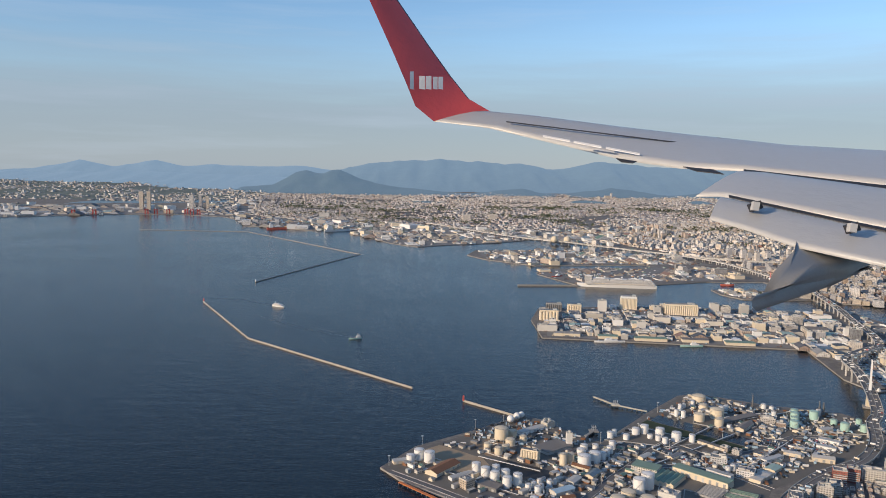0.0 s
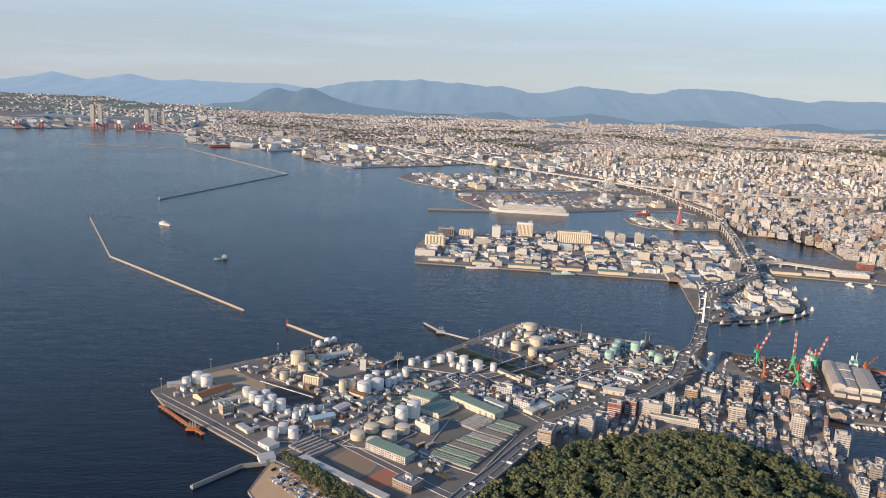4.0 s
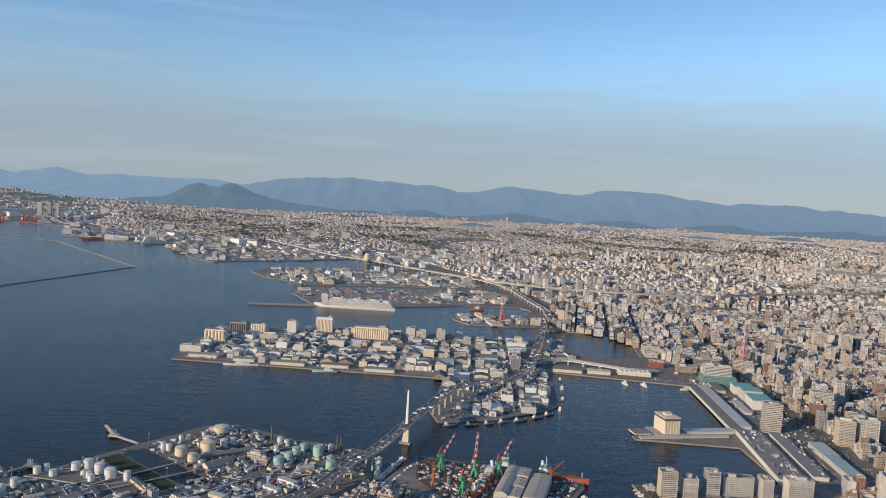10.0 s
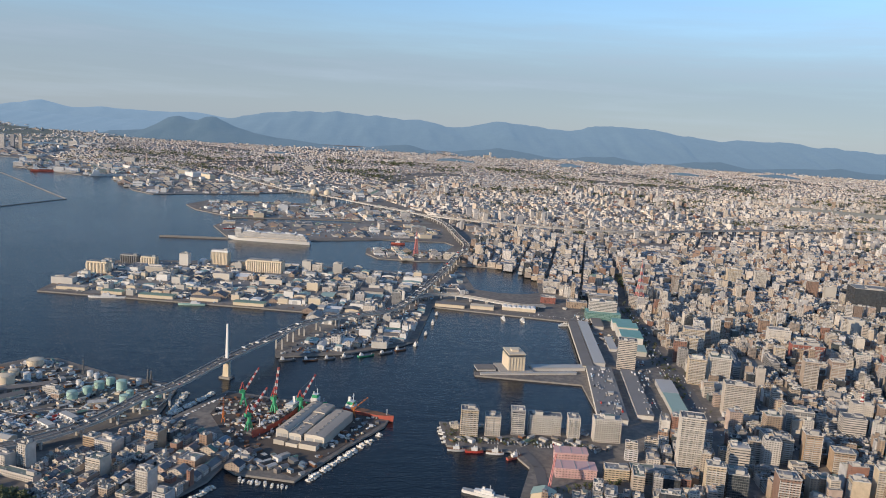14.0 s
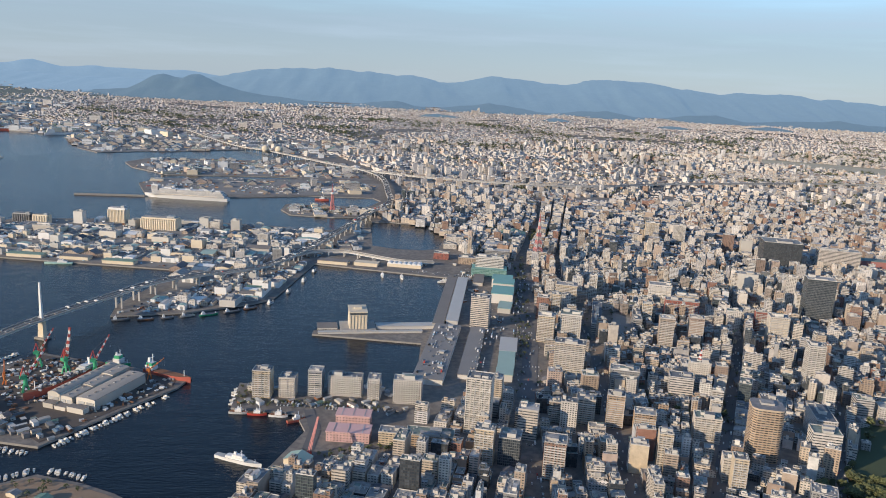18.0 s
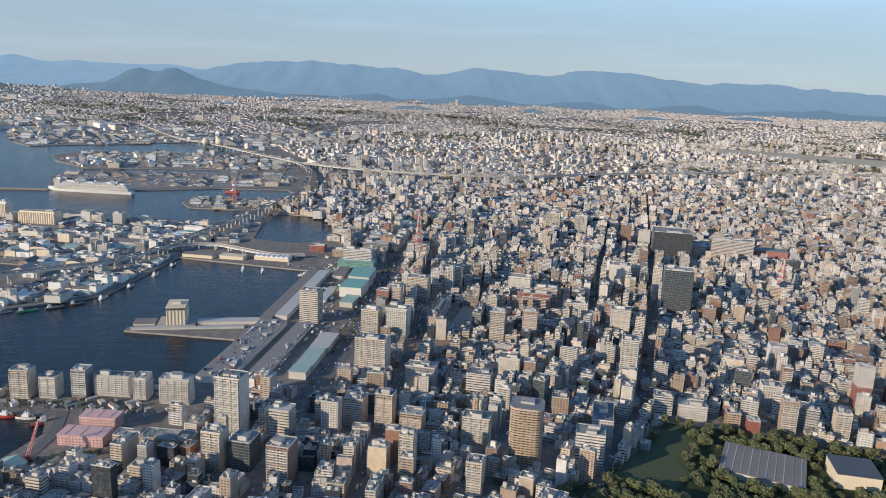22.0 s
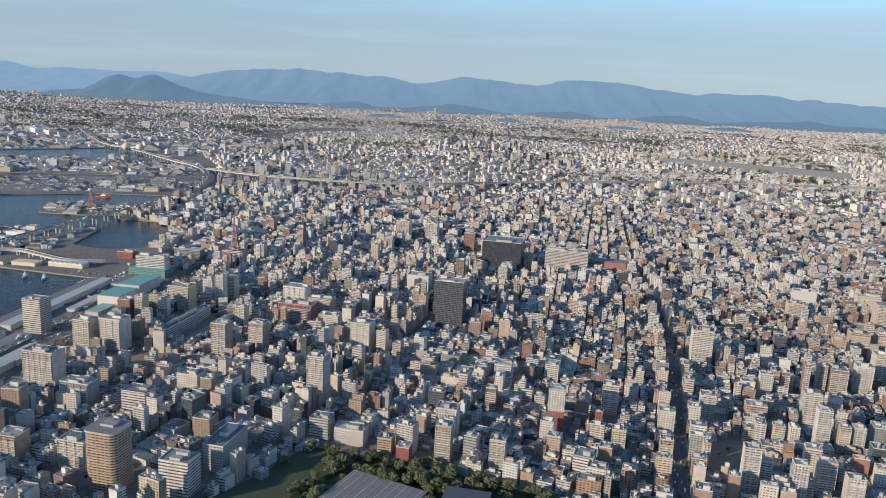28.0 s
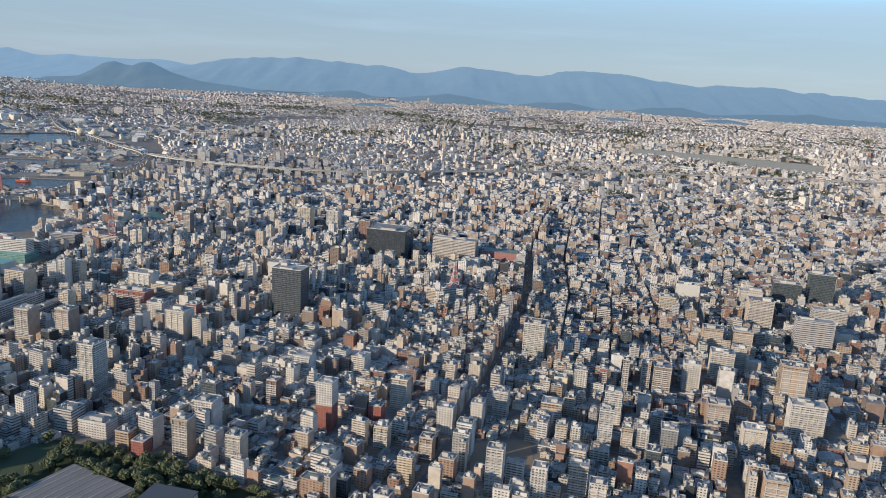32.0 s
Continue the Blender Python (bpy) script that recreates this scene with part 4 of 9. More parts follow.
# flats under the wooded hill and by the shipyard
for x, y, w, d, h, style, bal, tone in ((149, 306, 6, 9, 8.4, "tan", "fl", None), (168, 319, 6, 5, 7.2, "flats", "fl", "whiteflat"), (175, 325, 6, 6, 6.4, "flats", "f", None), (161, 322, 6, 5, 3.4, "grid", "", "whiteflat"), (184, 338, 6, 5, 6.9, "redtile", "f", "redtile"), (192, 341, 5, 5, 6.7, "redtile", "f", "redtile"), (201, 341, 10, 5, 6.2, "flats", "f", "whiteflat"), (210, 343, 5, 5, 9.4, "flats", "f", "whiteflat"), (210, 334, 21, 4, 2.2, "flats", "f", "whiteflat"), (227, 364, 6, 5, 4.2, "tan", "", None), (235, 360, 9, 7, 4.6, "flats", "f", "whiteflat"), (239, 338, 7, 6, 7.2, "flats", "f", None), (253, 363, 7, 6, 8.2, "tan", "f", None), (261, 326, 6, 6, 8.6, "flats", "f", "whiteflat"), (272, 310, 6, 6, 8.4, "flats", "f", None), (246, 347, 5, 5, 3.4, "grid", "", None), (248, 322, 4, 4, 3, "grid", "", None)):
    tower(x, y, w, d, h, style, {"tan": "tan tiled flats with balconies below the wooded hill", "redtile": "red tiled flats with white balconies below the wooded hill"}.get(style, "pale mid-rise flats below the wooded hill"), radians(-22), balconies=bal, tone=tone, group="hillside flats")


def round_tower(x, y):
    t = thing("round_office_tower", x, y, LAND, STREET, "tall tan tower with a rounded front and pale bands", "building")
    ring = [(sx * 3.4 + 2.6 * math.cos(radians(a)), sy * 2.9 + 2.6 * math.sin(radians(a))) for sx, sy, a0 in ((1, 1, 0), (-1, 1, 90), (-1, -1, 180), (1, -1, 270)) for a in range(a0, a0 + 91, 15)]
    q = Pile()
    q.prism(ring, 0, 21.6, "tan", None)
    q.put("wall", t)
    for s in range(1, 22):
        q = Pile()
        big = [(px * 1.02, py * 1.02) for px, py in ring]
        q.prism(big, s * 0.98, s * 0.98 + 0.12, "tanband", "tanband", 0, True)
        q.put("floor_band", t)
    q = Pile()
    q.prism([(px * 1.04, py * 1.04) for px, py in ring], 21.6, 22.3, "tanband", "roof", 0, True)
    q.put("roof", t)
    q = Pile()
    q.box(0, 1, 22.3, 5, 4, 0.8, "parapet", "roof")
    q.put("roof_hut", t)
    LANDMARKS.append((x, y, 10))


def two_tone_tower(x, y):
    t = thing("two_tone_tower", x, y, LAND, STREET, "slim tower, red brick below and white above", "building")
    for name, key, z0, z1 in (("lower_wall", "redtile", 0, 10.5), ("upper_wall", "whiteflat", 10.5, 19.8)):
        q = Pile()
        q.prism(rect(0, 0, 6.6, 6.6), z0, z1, key, None)
        q.put(name, t)
    roof_parts(t, 6.6, 6.6, 19.8, random.Random(3))
    LANDMARKS.append((x, y, 6))


round_tower(592, 345)
two_tone_tower(753, 399)


def low_hall(name, x, y, w, d, h, turn, wall, top, label, rise=0.0, strips=0, category="hall"):
    """A hall with a flat or ridged roof, eaves and, on top, rows of ribs or skylights."""
    t = thing(name, x, y, LAND, turn, label, category)
    q = Pile()
    if rise:
        q.gable(0, 0, 0, w, d, h, rise, wall, top, 0, 0.25)
    else:
        q.prism(rect(0, 0, w, d), 0, h, wall, None)
    q.put("wall", t)
    if not rise:
        q = Pile()
        q.box(0, 0, h, w + 0.5, d + 0.5, 0.3, top, top, 0, 0, True)
        q.put("roof", t)
    for k in range(strips):
        q = Pile()
        q.box(-w / 2 + (k + 0.5) * w / strips, 0, h + 0.3, 0.25, d * 0.96, 0.12, "plant", "plant")
        q.put("roof_rib", t)
    keep_clear(x, y, w, d, turn)
    return t


low_hall("sports_hall", 681, 339, 29, 24, 2.6, radians(-28), "blank", "greyroof", "low hall with a ribbed grey roof among park trees", strips=10)
low_hall("gymnasium", 712, 333, 15, 15, 5.5, radians(-14), "cream", "darkroof", "cream gymnasium with a dark roof")
low_hall("department_store", 843, 684, 25, 12, 9.4, STREET, "redwall", "roof", "red and white department store")
low_hall("exhibition_hall", 547, 768, 24, 16, 3.5, radians(-10), "blank", "greenroof", "low hall with a green hipped roof", rise=3.2)


# ---------------------------------------------------------------- the harbour: storage tanks
PLACED = []                                   # tanks and huts that later ones keep clear of


def storage_tank(x, y, r, h, key, label, group, low=False):
    """An upright storage tank: shell, domed or floating roof, rim, stair and handrail."""
    PLACED.append((x, y))
    h *= 0.88
    t = thing("storage_tank", x, y, LAND, (x * 7 + y * 3) % 6.28, label, "storage tank", group)
    n = 24 if r > 2 else 18
    q = Pile()
    q.lathe([(r, 0), (r, h)], key, n, cap=False)
    q.put("shell", t)
    q = Pile()
    if low:
        q.lathe([(r * 1.03, h), (r * 1.03, h + 0.25), (r * 0.6, h + 0.55), (0.3, h + 0.7)], "cream", n)
    else:
        q.lathe([(r, h), (r * 0.75, h + r * 0.10), (r * 0.4, h + r * 0.17), (0.05, h + r * 0.2)], key, n)
    q.put("roof", t)
    for z in ((h - 0.12,) if low else (h * 0.5, h - 0.12)):
        q = Pile()
        q.lathe([(r + 0.05, z), (r + 0.05, z + 0.12)], key, n)
        q.put("rim", t)
    q = Pile()
    for k in range(10):
        a, b = 0.5 + 0.16 * k, 0.5 + 0.16 * (k + 1)
        q.beam(((r + 0.16) * math.cos(a), (r + 0.16) * math.sin(a), h * k / 10), ((r + 0.16) * math.cos(b), (r + 0.16) * math.sin(b), h * (k + 1) / 10), 0.07, "palemetal")
    q.put("stair", t)
    q = Pile()
    for k in range(n):
        (ax, ay), (bx, by) = circle(0, 0, r, n)[k], circle(0, 0, r, n)[(k + 1) % n]
        q.beam((ax, ay, h + 0.35), (bx, by, h + 0.35), 0.03, "steel")
        q.beam((ax, ay, h), (ax, ay, h + 0.35), 0.025, "steel")
    q.put("handrail", t)
    return t


WHITE, CREAM, MINT = "white cylindrical storage tank with a shallow roof", "cream cylindrical storage tank with a shallow roof", "mint-green cylindrical storage tank with shallow roof"
for x, y, r, h in ((-13, 355, 2.0, 4.2), (-9, 359, 2.5, 5.6), (-4, 356, 2.6, 5.6), (38, 305, 2.2, 4.4), (41, 310, 1.9, 4.2), (46, 306, 2.1, 4.7)):
    storage_tank(x, y, r, h, "white", WHITE, "quay tanks")
for x, y, r, h in ((18, 344, 2.1, 5.2), (22, 339, 2.1, 5.2), (26, 334, 2.1, 5.4), (31, 328, 2.1, 5.5), (27, 342, 1.9, 5.0), (31, 336, 2.0, 5.4), (36, 331, 2.1, 5.8)):
    storage_tank(x, y, r, h, "white", WHITE, "tall tank cluster")
for x, y, r, h in ((40, 325, 1.3, 3.4), (44, 322, 1.5, 3.8), (43, 328, 1.2, 3.0), (46, 326, 1.2, 3.0), (46, 332, 1.2, 2.6), (50, 329, 1.3, 3.8), (53, 332, 1.0, 2.6)):
    storage_tank(x, y, r, h, "white", "small white storage tank with flat top", "small tank cluster")
for x, y, r, h in ((33, 388, 3.6, 7.0), (39, 391, 2.3, 4.3), (44, 384, 1.9, 4.0), (37, 380, 2.5, 3.6), (25, 374, 1.9, 3.4), (30, 367, 2.0, 4.0), (34, 372, 1.9, 3.3), (60, 354, 1.8, 6.6), (64, 357, 1.8, 5.6)):
    storage_tank(x, y, r, h, "cream", CREAM, "cream north tanks")
for x, y, r, h in ((70, 354, 3.1, 6.0), (76, 359, 2.9, 5.6), (71, 367, 2.2, 3.9), (81, 363, 1.6, 3.9), (83.5, 367, 1.6, 3.6), (86, 371, 1.6, 3.9), (74, 376, 2.0, 2.6), (80, 377, 1.7, 2.4), (88.5, 377, 1.7, 4.5), (89, 325, 2.7, 7.2), (94, 330, 2.9, 7.6)):
    storage_tank(x, y, r, h, "white", WHITE, "central tanks")
for x, y, r, h in ((72, 307, 3.0, 2.8), (77, 314, 3.0, 2.8), (85, 307, 3.1, 3.0), (90, 314, 3.1, 3.0), (79, 301, 3.0, 2.8), (83, 320, 3.1, 2.8)):
    storage_tank(x, y, r, h, "cream", "squat sewage digester tank with a pale lid", "digester tanks", True)
for x, y, r, h in ((106, 399, 2.1, 3.9), (111, 401, 2.2, 5.0), (118, 396, 2.3, 5.2), (125, 390, 2.5, 5.2), (133, 389, 1.6, 4.4), (99, 391, 1.7, 3.0), (112, 393, 1.4, 2.4), (115.5, 390, 1.4, 3.2), (118, 386, 1.5, 3.4), (91, 393, 1.7, 3.6), (94, 396.5, 1.2, 3.6)):
    storage_tank(x, y, r, h, "white", WHITE, "canal tanks")
for x, y, r, h in ((137, 430, 1.2, 4.4), (140.5, 428, 1.3, 4.4), (143, 442, 1.1, 4.0), (146, 445, 1.1, 3.4), (153, 450, 1.2, 3.4), (166, 438, 1.8, 4.2), (170, 442, 1.5, 3.4), (222, 436, 1.3, 4.0), (194, 446, 1.5, 3.6), (198, 444, 1.4, 2.7), (194, 432, 1.2, 3.6)):
    storage_tank(x, y, r, h, "white", "small white storage tank with flat top", "north shore tanks")
for x, y, r, h in ((148, 423, 3.0, 4.6), (156, 414, 2.4, 4.8), (160, 429, 3.9, 5.8), (160, 460, 4.2, 3.8), (157, 443, 2.6, 3.6)):
    storage_tank(x, y, r, h, "cream", "large cream storage tank with a shallow roof", "great tanks")
for x, y, r, h in ((198, 414, 2.5, 4.4), (202, 422, 2.2, 3.8), (205, 429, 2.4, 4.2), (208, 436, 2.1, 3.8), (216, 429, 2.6, 5.4), (224, 410, 2.4, 5.0), (223, 420, 1.8, 3.4), (234, 409, 1.9, 4.4), (237, 420, 1.6, 3.8)):
    storage_tank(x, y, r, h, "mint", MINT, "mint tanks")


def gas_sphere(x, y, r, key="white"):
    t = thing("gas_sphere", x, y, LAND, 0, "white spherical gas holder on short legs", "gas holder", "gas spheres")
    q = Pile()
    q.lathe([(r * math.cos(a), r * 1.25 + r * math.sin(a)) for a in [-math.pi / 2 + math.pi * k / 12 for k in range(13)]], key, 20)
    q.put("shell", t)
    for k in range(8):
        q = Pile()
        a = k * math.pi / 4
        q.beam((r * 0.95 * math.cos(a), r * 0.95 * math.sin(a), 0), (r * 0.95 * math.cos(a), r * 0.95 * math.sin(a), r * 1.25), 0.09, "steel")
        q.put("leg", t)


for x, y, r in ((40, 413, 2.0), (44, 418, 2.0), (47, 422, 1.7)):
    gas_sphere(x, y, r)
for x, y, r in ((205, 1392, 6.5), (228, 1390, 6.5)):
    gas_sphere(x, y, r, "cream")


def silo_block(x, y, w, d, h, turn, key, label, n=6, crown="cream"):
    """A grain silo: a row of round bins in front of a block, with a head house on top."""
    t = thing("grain_silo", x, y, LAND, turn, label, "silo", "grain silos")
    r = w / n / 2
    for k in range(n):
        q = Pile()
        q.lathe([(r, 0), (r, h * 0.86)], key, 14, -w / 2 + r + 2 * r * k, -d / 2 + r)
        q.put("bin", t)
    q = Pile()
    q.prism(rect(0, r, w, d - 2 * r), 0, h * 0.86, key, "roof")
    q.put("wall", t)
    q = Pile()
    q.box(0, 0, h * 0.86, w * 0.96, d * 0.7, h * 0.14, crown, "roof")
    q.put("head_house", t)
    q = Pile()
    q.box(w * 0.3, 0, h, w * 0.2, d * 0.4, h * 0.12, "plant", "plant")
    q.put("roof_hut", t)
    LANDMARKS.append((x, y, max(w, d) / 2 + 1))


ISLE = radians(-6)
for x, y, w, d, h, n in ((101, 703, 18, 10, 9.3, 6), (234, 738, 32, 12, 10.6, 16), (45, 361, 9, 4, 5.2, 7)):
    silo_block(x, y, w, d, h, ISLE if x > 60 else radians(-24), "cream", "cream concrete grain silo with round bins", n)
silo_block(112, 748, 16, 8, 7.5, ISLE, "steel", "dark steel silo row with conveyor", 8, "plant")
silo_block(189, 762, 16, 10, 13.2, ISLE, "cream", "pale cream concrete silo with narrow ribs", 12, "white")
silo_block(131, 741, 14, 7, 8, ISLE, "cream", "cream concrete silo block with bins", 6)
for x, y, w, d, h, style, label in ((160, 750, 9, 8, 10.6, "blank", "white factory tower near the silos"), (270, 748, 9, 9, 9.6, "blank", "white stepped works tower"), (280, 746, 9, 9, 7.4, "grid", "white works wing with windows"), (177, 665, 7, 7, 7.4, "blank", "cream factory tower on the island"), (93, 655, 17, 7, 5, "blank", "cream waterfront factory with flat roof"), (298, 744, 9, 8, 9.4, "blank", "white blind-walled cold store"), (145, 715, 16, 9, 4.5, "shed", "grey factory hall on the island"), (205, 700, 14, 10, 5, "shed", "white factory hall on the island"), (250, 690, 14, 9, 4, "shed", "white works building on the island"),
                                    (330, 700, 9, 7, 7.5, "grid", "cream office block on the island"), (345, 672, 7, 7, 7, "grid", "white office block on the island"), (310, 668, 10, 8, 5.4, "ribbon", "pale office block on the island"), (352, 640, 8, 8, 9.5, "grid", "glazed office block by the expressway")):
    tower(x, y, w, d, h, style, label, ISLE, name="factory_building", group="island works")
for x, y, w, d, top in ((107, 637, 22, 7, "roof"), (174, 623, 26, 7, "greenroof"), (244, 613, 23, 7, "greenroof"), (210, 621, 21, 7, "greyroof"), (140, 629, 16, 7, "greenroof"), (394, 638, 23, 8, "greyroof"), (419, 636, 18, 8, "cream")):
    low_hall("quay_shed", x, y, w, d, 2.3, ISLE if x < 380 else radians(-10), "cream", top, "long low quay shed with a coloured roof", category="warehouse")

vaulted = thing("quay_shed", 448, 636, LAND, radians(-10), "cream quay shed with a row of white vaulted roofs", "warehouse")
q = Pile()
q.prism(rect(0, 0, 26, 8), 0, 2.4, "cream", None)
q.put("wall", vaulted)
for k in range(7):
    q, x0 = Pile(), -13 + k * 26 / 7
    arc = [(x0 + 1.857 - 1.857 * math.cos(radians(a)), 2.4 + 1.2 * math.sin(radians(a))) for a in range(0, 181, 30)]
    skin = [[(px, -4.2, pz) for px, pz in arc], [(px, 4.2, pz) for px, pz in arc]]
    for a in range(6):
        q.face([skin[0][a], skin[0][a + 1], skin[1][a + 1], skin[1][a]], "white")
    q.face(skin[0][::-1], "white")
    q.face(skin[1], "white")
    q.put("vault", vaulted)
LANDMARKS.append((448, 636, 13))

# the tank yard's plain ground pieces
for name, pts, key, label in (("tank_yard_ground", [(-24, 348), (-8, 374), (24, 401), (47, 424), (57, 417), (85, 384), (124, 434), (150, 467), (165, 471), (201, 450), (236, 437), (240, 396), (222, 380), (150, 330), (112, 268), (84, 256), (46, 290)], "yardpave", "stained grey-beige concrete ground of the tank yard"), ("asphalt_basin", [(26, 354), (34, 359), (53, 347), (51, 337), (38, 336)], "pond", "dark paved yard among the tanks"), ("canal", [(120, 421), (127, 431), (169, 391), (160, 383)], "sea", "narrow dark canal between the tank yards"), ("grass_strip", [(112, 415), (118, 422), (159, 382), (147, 373), (130, 394)], "grass", "green grass bund beside the canal"),
                              ("bare_field", [(63, 288), (71, 300), (76, 297), (80, 291), (82, 285), (80, 279), (75, 273)], "dirt", "bare earth sports field with a rounded end"), ("tennis_courts", [(77, 273), (86, 284), (95, 278), (84, 267)], "clay", "red clay tennis courts beside the field"), ("shipyard_ground", [(266, 402), (284, 366), (300, 350), (313, 340), (330, 370), (346, 396), (345, 404), (292, 424), (268, 431)], "yardsoil", "dark oil-stained shipyard ground"), ("yard_paving", [(109, 378), (119, 389), (138, 365), (127, 353)], "darkroof", "dark paved storage yard"), ("yard_paving", [(167, 385), (179, 379), (187, 391), (173, 396)], "road", "grey paved lorry yard"), ("yard_paving", [(186, 381), (197, 374), (216, 391), (205, 399)], "quay", "pale concrete freight yard"), ("yard_paving", [(14, 322), (30, 309), (48, 322), (38, 334), (24, 338)], "road", "grey paved tank yard"), ("yard_paving", [(160, 405), (170, 398), (200, 412), (190, 428), (176, 424)], "road", "grey paved works yard"), ("beach", [(47, 250), (39, 263), (42, 284), (48, 280), (66, 264), (76, 252), (52, 240)], "sand", "pale sand beach beside the groyne"),
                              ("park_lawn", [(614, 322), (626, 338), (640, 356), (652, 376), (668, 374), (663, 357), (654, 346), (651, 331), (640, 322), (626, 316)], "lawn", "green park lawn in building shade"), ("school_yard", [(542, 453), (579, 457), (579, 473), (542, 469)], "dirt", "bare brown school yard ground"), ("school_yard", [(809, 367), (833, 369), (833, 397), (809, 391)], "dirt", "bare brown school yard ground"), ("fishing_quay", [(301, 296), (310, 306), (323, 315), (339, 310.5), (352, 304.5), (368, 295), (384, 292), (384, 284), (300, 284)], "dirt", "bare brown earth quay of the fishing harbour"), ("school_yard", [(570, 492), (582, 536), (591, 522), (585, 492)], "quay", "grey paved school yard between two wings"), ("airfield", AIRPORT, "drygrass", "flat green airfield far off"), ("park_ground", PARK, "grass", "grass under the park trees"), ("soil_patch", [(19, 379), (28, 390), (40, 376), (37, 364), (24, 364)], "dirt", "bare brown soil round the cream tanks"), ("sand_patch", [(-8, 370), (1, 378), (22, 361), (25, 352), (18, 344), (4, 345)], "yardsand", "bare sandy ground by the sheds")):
    q = Pile()
    z = LAND + (0.05 if name in ("park_ground", "grass_strip") else 0.02 if name == "tank_yard_ground" else 0.09)
    area = sum(a[0] * b[1] - b[0] * a[1] for a, b in zip(pts, pts[1:] + pts[:1]))
    q.prism(pts if area > 0 else pts[::-1], LAND - 0.3, z, key, key)
    q.put(name, label=label, category=name.replace("_", " "), kind="structure")


def ribbon(name, line, w, z, key, label, category="road"):
    """A flat strip along a line: a road or a wake."""
    q = Pile()
    for (ax, ay), (bx, by) in zip(line, line[1:]):
        L = math.dist((ax, ay), (bx, by))
        nx, ny = -(by - ay) / L * w / 2, (bx - ax) / L * w / 2
        q.face([(ax + nx, ay + ny, z), (ax - nx, ay - ny, z), (bx - nx, by - ny, z), (bx + nx, by + ny, z)], key)
    return q.put(name, label=label, category=category, kind="structure")


for n, line in enumerate(STREETS[1:]):
    ribbon("road", [q for q in line if q[1] < 700], 5.0, LAND + 0.05 + n * 0.004, "road", "dark asphalt city street between tall fronts")
YARD_ROADS = ([(40, 291), (51, 301), (66, 320), (81, 341), (91, 353), (109, 377), (122, 391)], [(-22, 343), (1, 324), (23, 305), (36, 293), (53, 280)], [(91, 353), (120, 356), (138, 346), (150, 330)], [(62, 306), (100, 272), (112, 262)], [(138, 366), (160, 376), (192, 400), (222, 400)], [(116, 262), (138, 300), (164, 330), (196, 350), (218, 368), (230, 392)], AVENUE, [(394, 303), (413, 340), (414, 357), (409, 376)])
for n, line in enumerate(YARD_ROADS):
    ribbon("road", line, 2.8 if n < 5 else 8.0 if line is AVENUE else 4.4, LAND + 0.06 + n * 0.012, "road", "grey asphalt road between the yards")
ribbon("wake", [(-169, 755), (-204, 780), (-241, 789)], 1.1, 0.06, "foam", "faint white wake behind the ferry", "wake")
ribbon("wake", [(-76, 621), (-122, 653), (-166, 698)], 0.6, 0.06, "foam", "faint white wake behind the coaster", "wake")


# ---------------------------------------------------------------- sewage works and sheds in the tank yard
def settling_basin(x, y, w, d, turn, key, seed):
    t = thing("settling_basin", x, y, LAND, turn, "long covered settling basin with green lids", "basin", "settling basins")
    q = Pile()
    q.box(0, 0, 0, w, d, 0.8, "deck", "darkroof")
    q.put("wall", t)
    n = int(d / 1.3)
    for k in range(n):
        q = Pile()
        q.box(0, -d / 2 + (k + 0.5) * d / n, 0.8, w * 0.9, d / n * 0.62, 0.18, key, key)
        q.put("lid", t)
    for s in (-1, 1):
        q = Pile()
        q.beam((s * w / 2, -d / 2, 1.2), (s * w / 2, d / 2, 1.2), 0.06, "steel")
        q.put("handrail", t)


SEW = radians(-37)
for i in range(8):
    u = i / 7
    settling_basin(110 + 25 * u, 291 + 33 * u, 20 - 7 * u, 4.4, radians(-32), ("greenroof", "greenroof", "greyroof", "greenroof", "deck", "greyroof", "greenroof", "greenroof")[i], i)
settling_basin(121.5, 325, 11, 13, radians(-40), "deck", 9)
for i in range(6):
    settling_basin(50.5 + i * 1.85, 301.5 - i * 1.55, 2.0, 13, radians(-40), "deck", i)
for x, y, w, d, h, turn, style, label in ((381, 396, 4, 3, 2.0, 0, "grid", "small white pier office"), (100, 317, 8, 6, 4.0, SEW, "blank", "white pump house beside the basins"), (13, 327, 5, 5, 4.2, radians(-50), "grid", "small white office on the quay"), (60, 408, 6, 5, 3, radians(38), "shed", "white control building near the mole"), (67, 380, 3, 3, 7, 0, "blank", "slender cream tower between the tanks"),
                                          (146, 377, 4, 3.5, 2.2, radians(-45), "house", "small cream office in the yard"), (150, 372, 4, 3.5, 2.6, radians(-45), "house", "small white office in the yard"), (137, 361, 8, 5, 3.0, radians(-25), "grid", "white yard office with a flat roof"), (144, 345, 8, 6, 3.2, radians(-30), "grid", "white works office beside the small tanks"), (186, 421, 8, 5, 3.2, radians(-20), "grid", "white works office by the mint tanks"), (191, 415, 5, 4, 2.4, radians(-20), "grid", "low white works annex"), (94, 270, 9, 7, 2.8, SEW, "grid", "white clubhouse beside the clay courts")):
    tower(x, y, w, d, h, style, label, turn, name="works_building", group="works buildings")


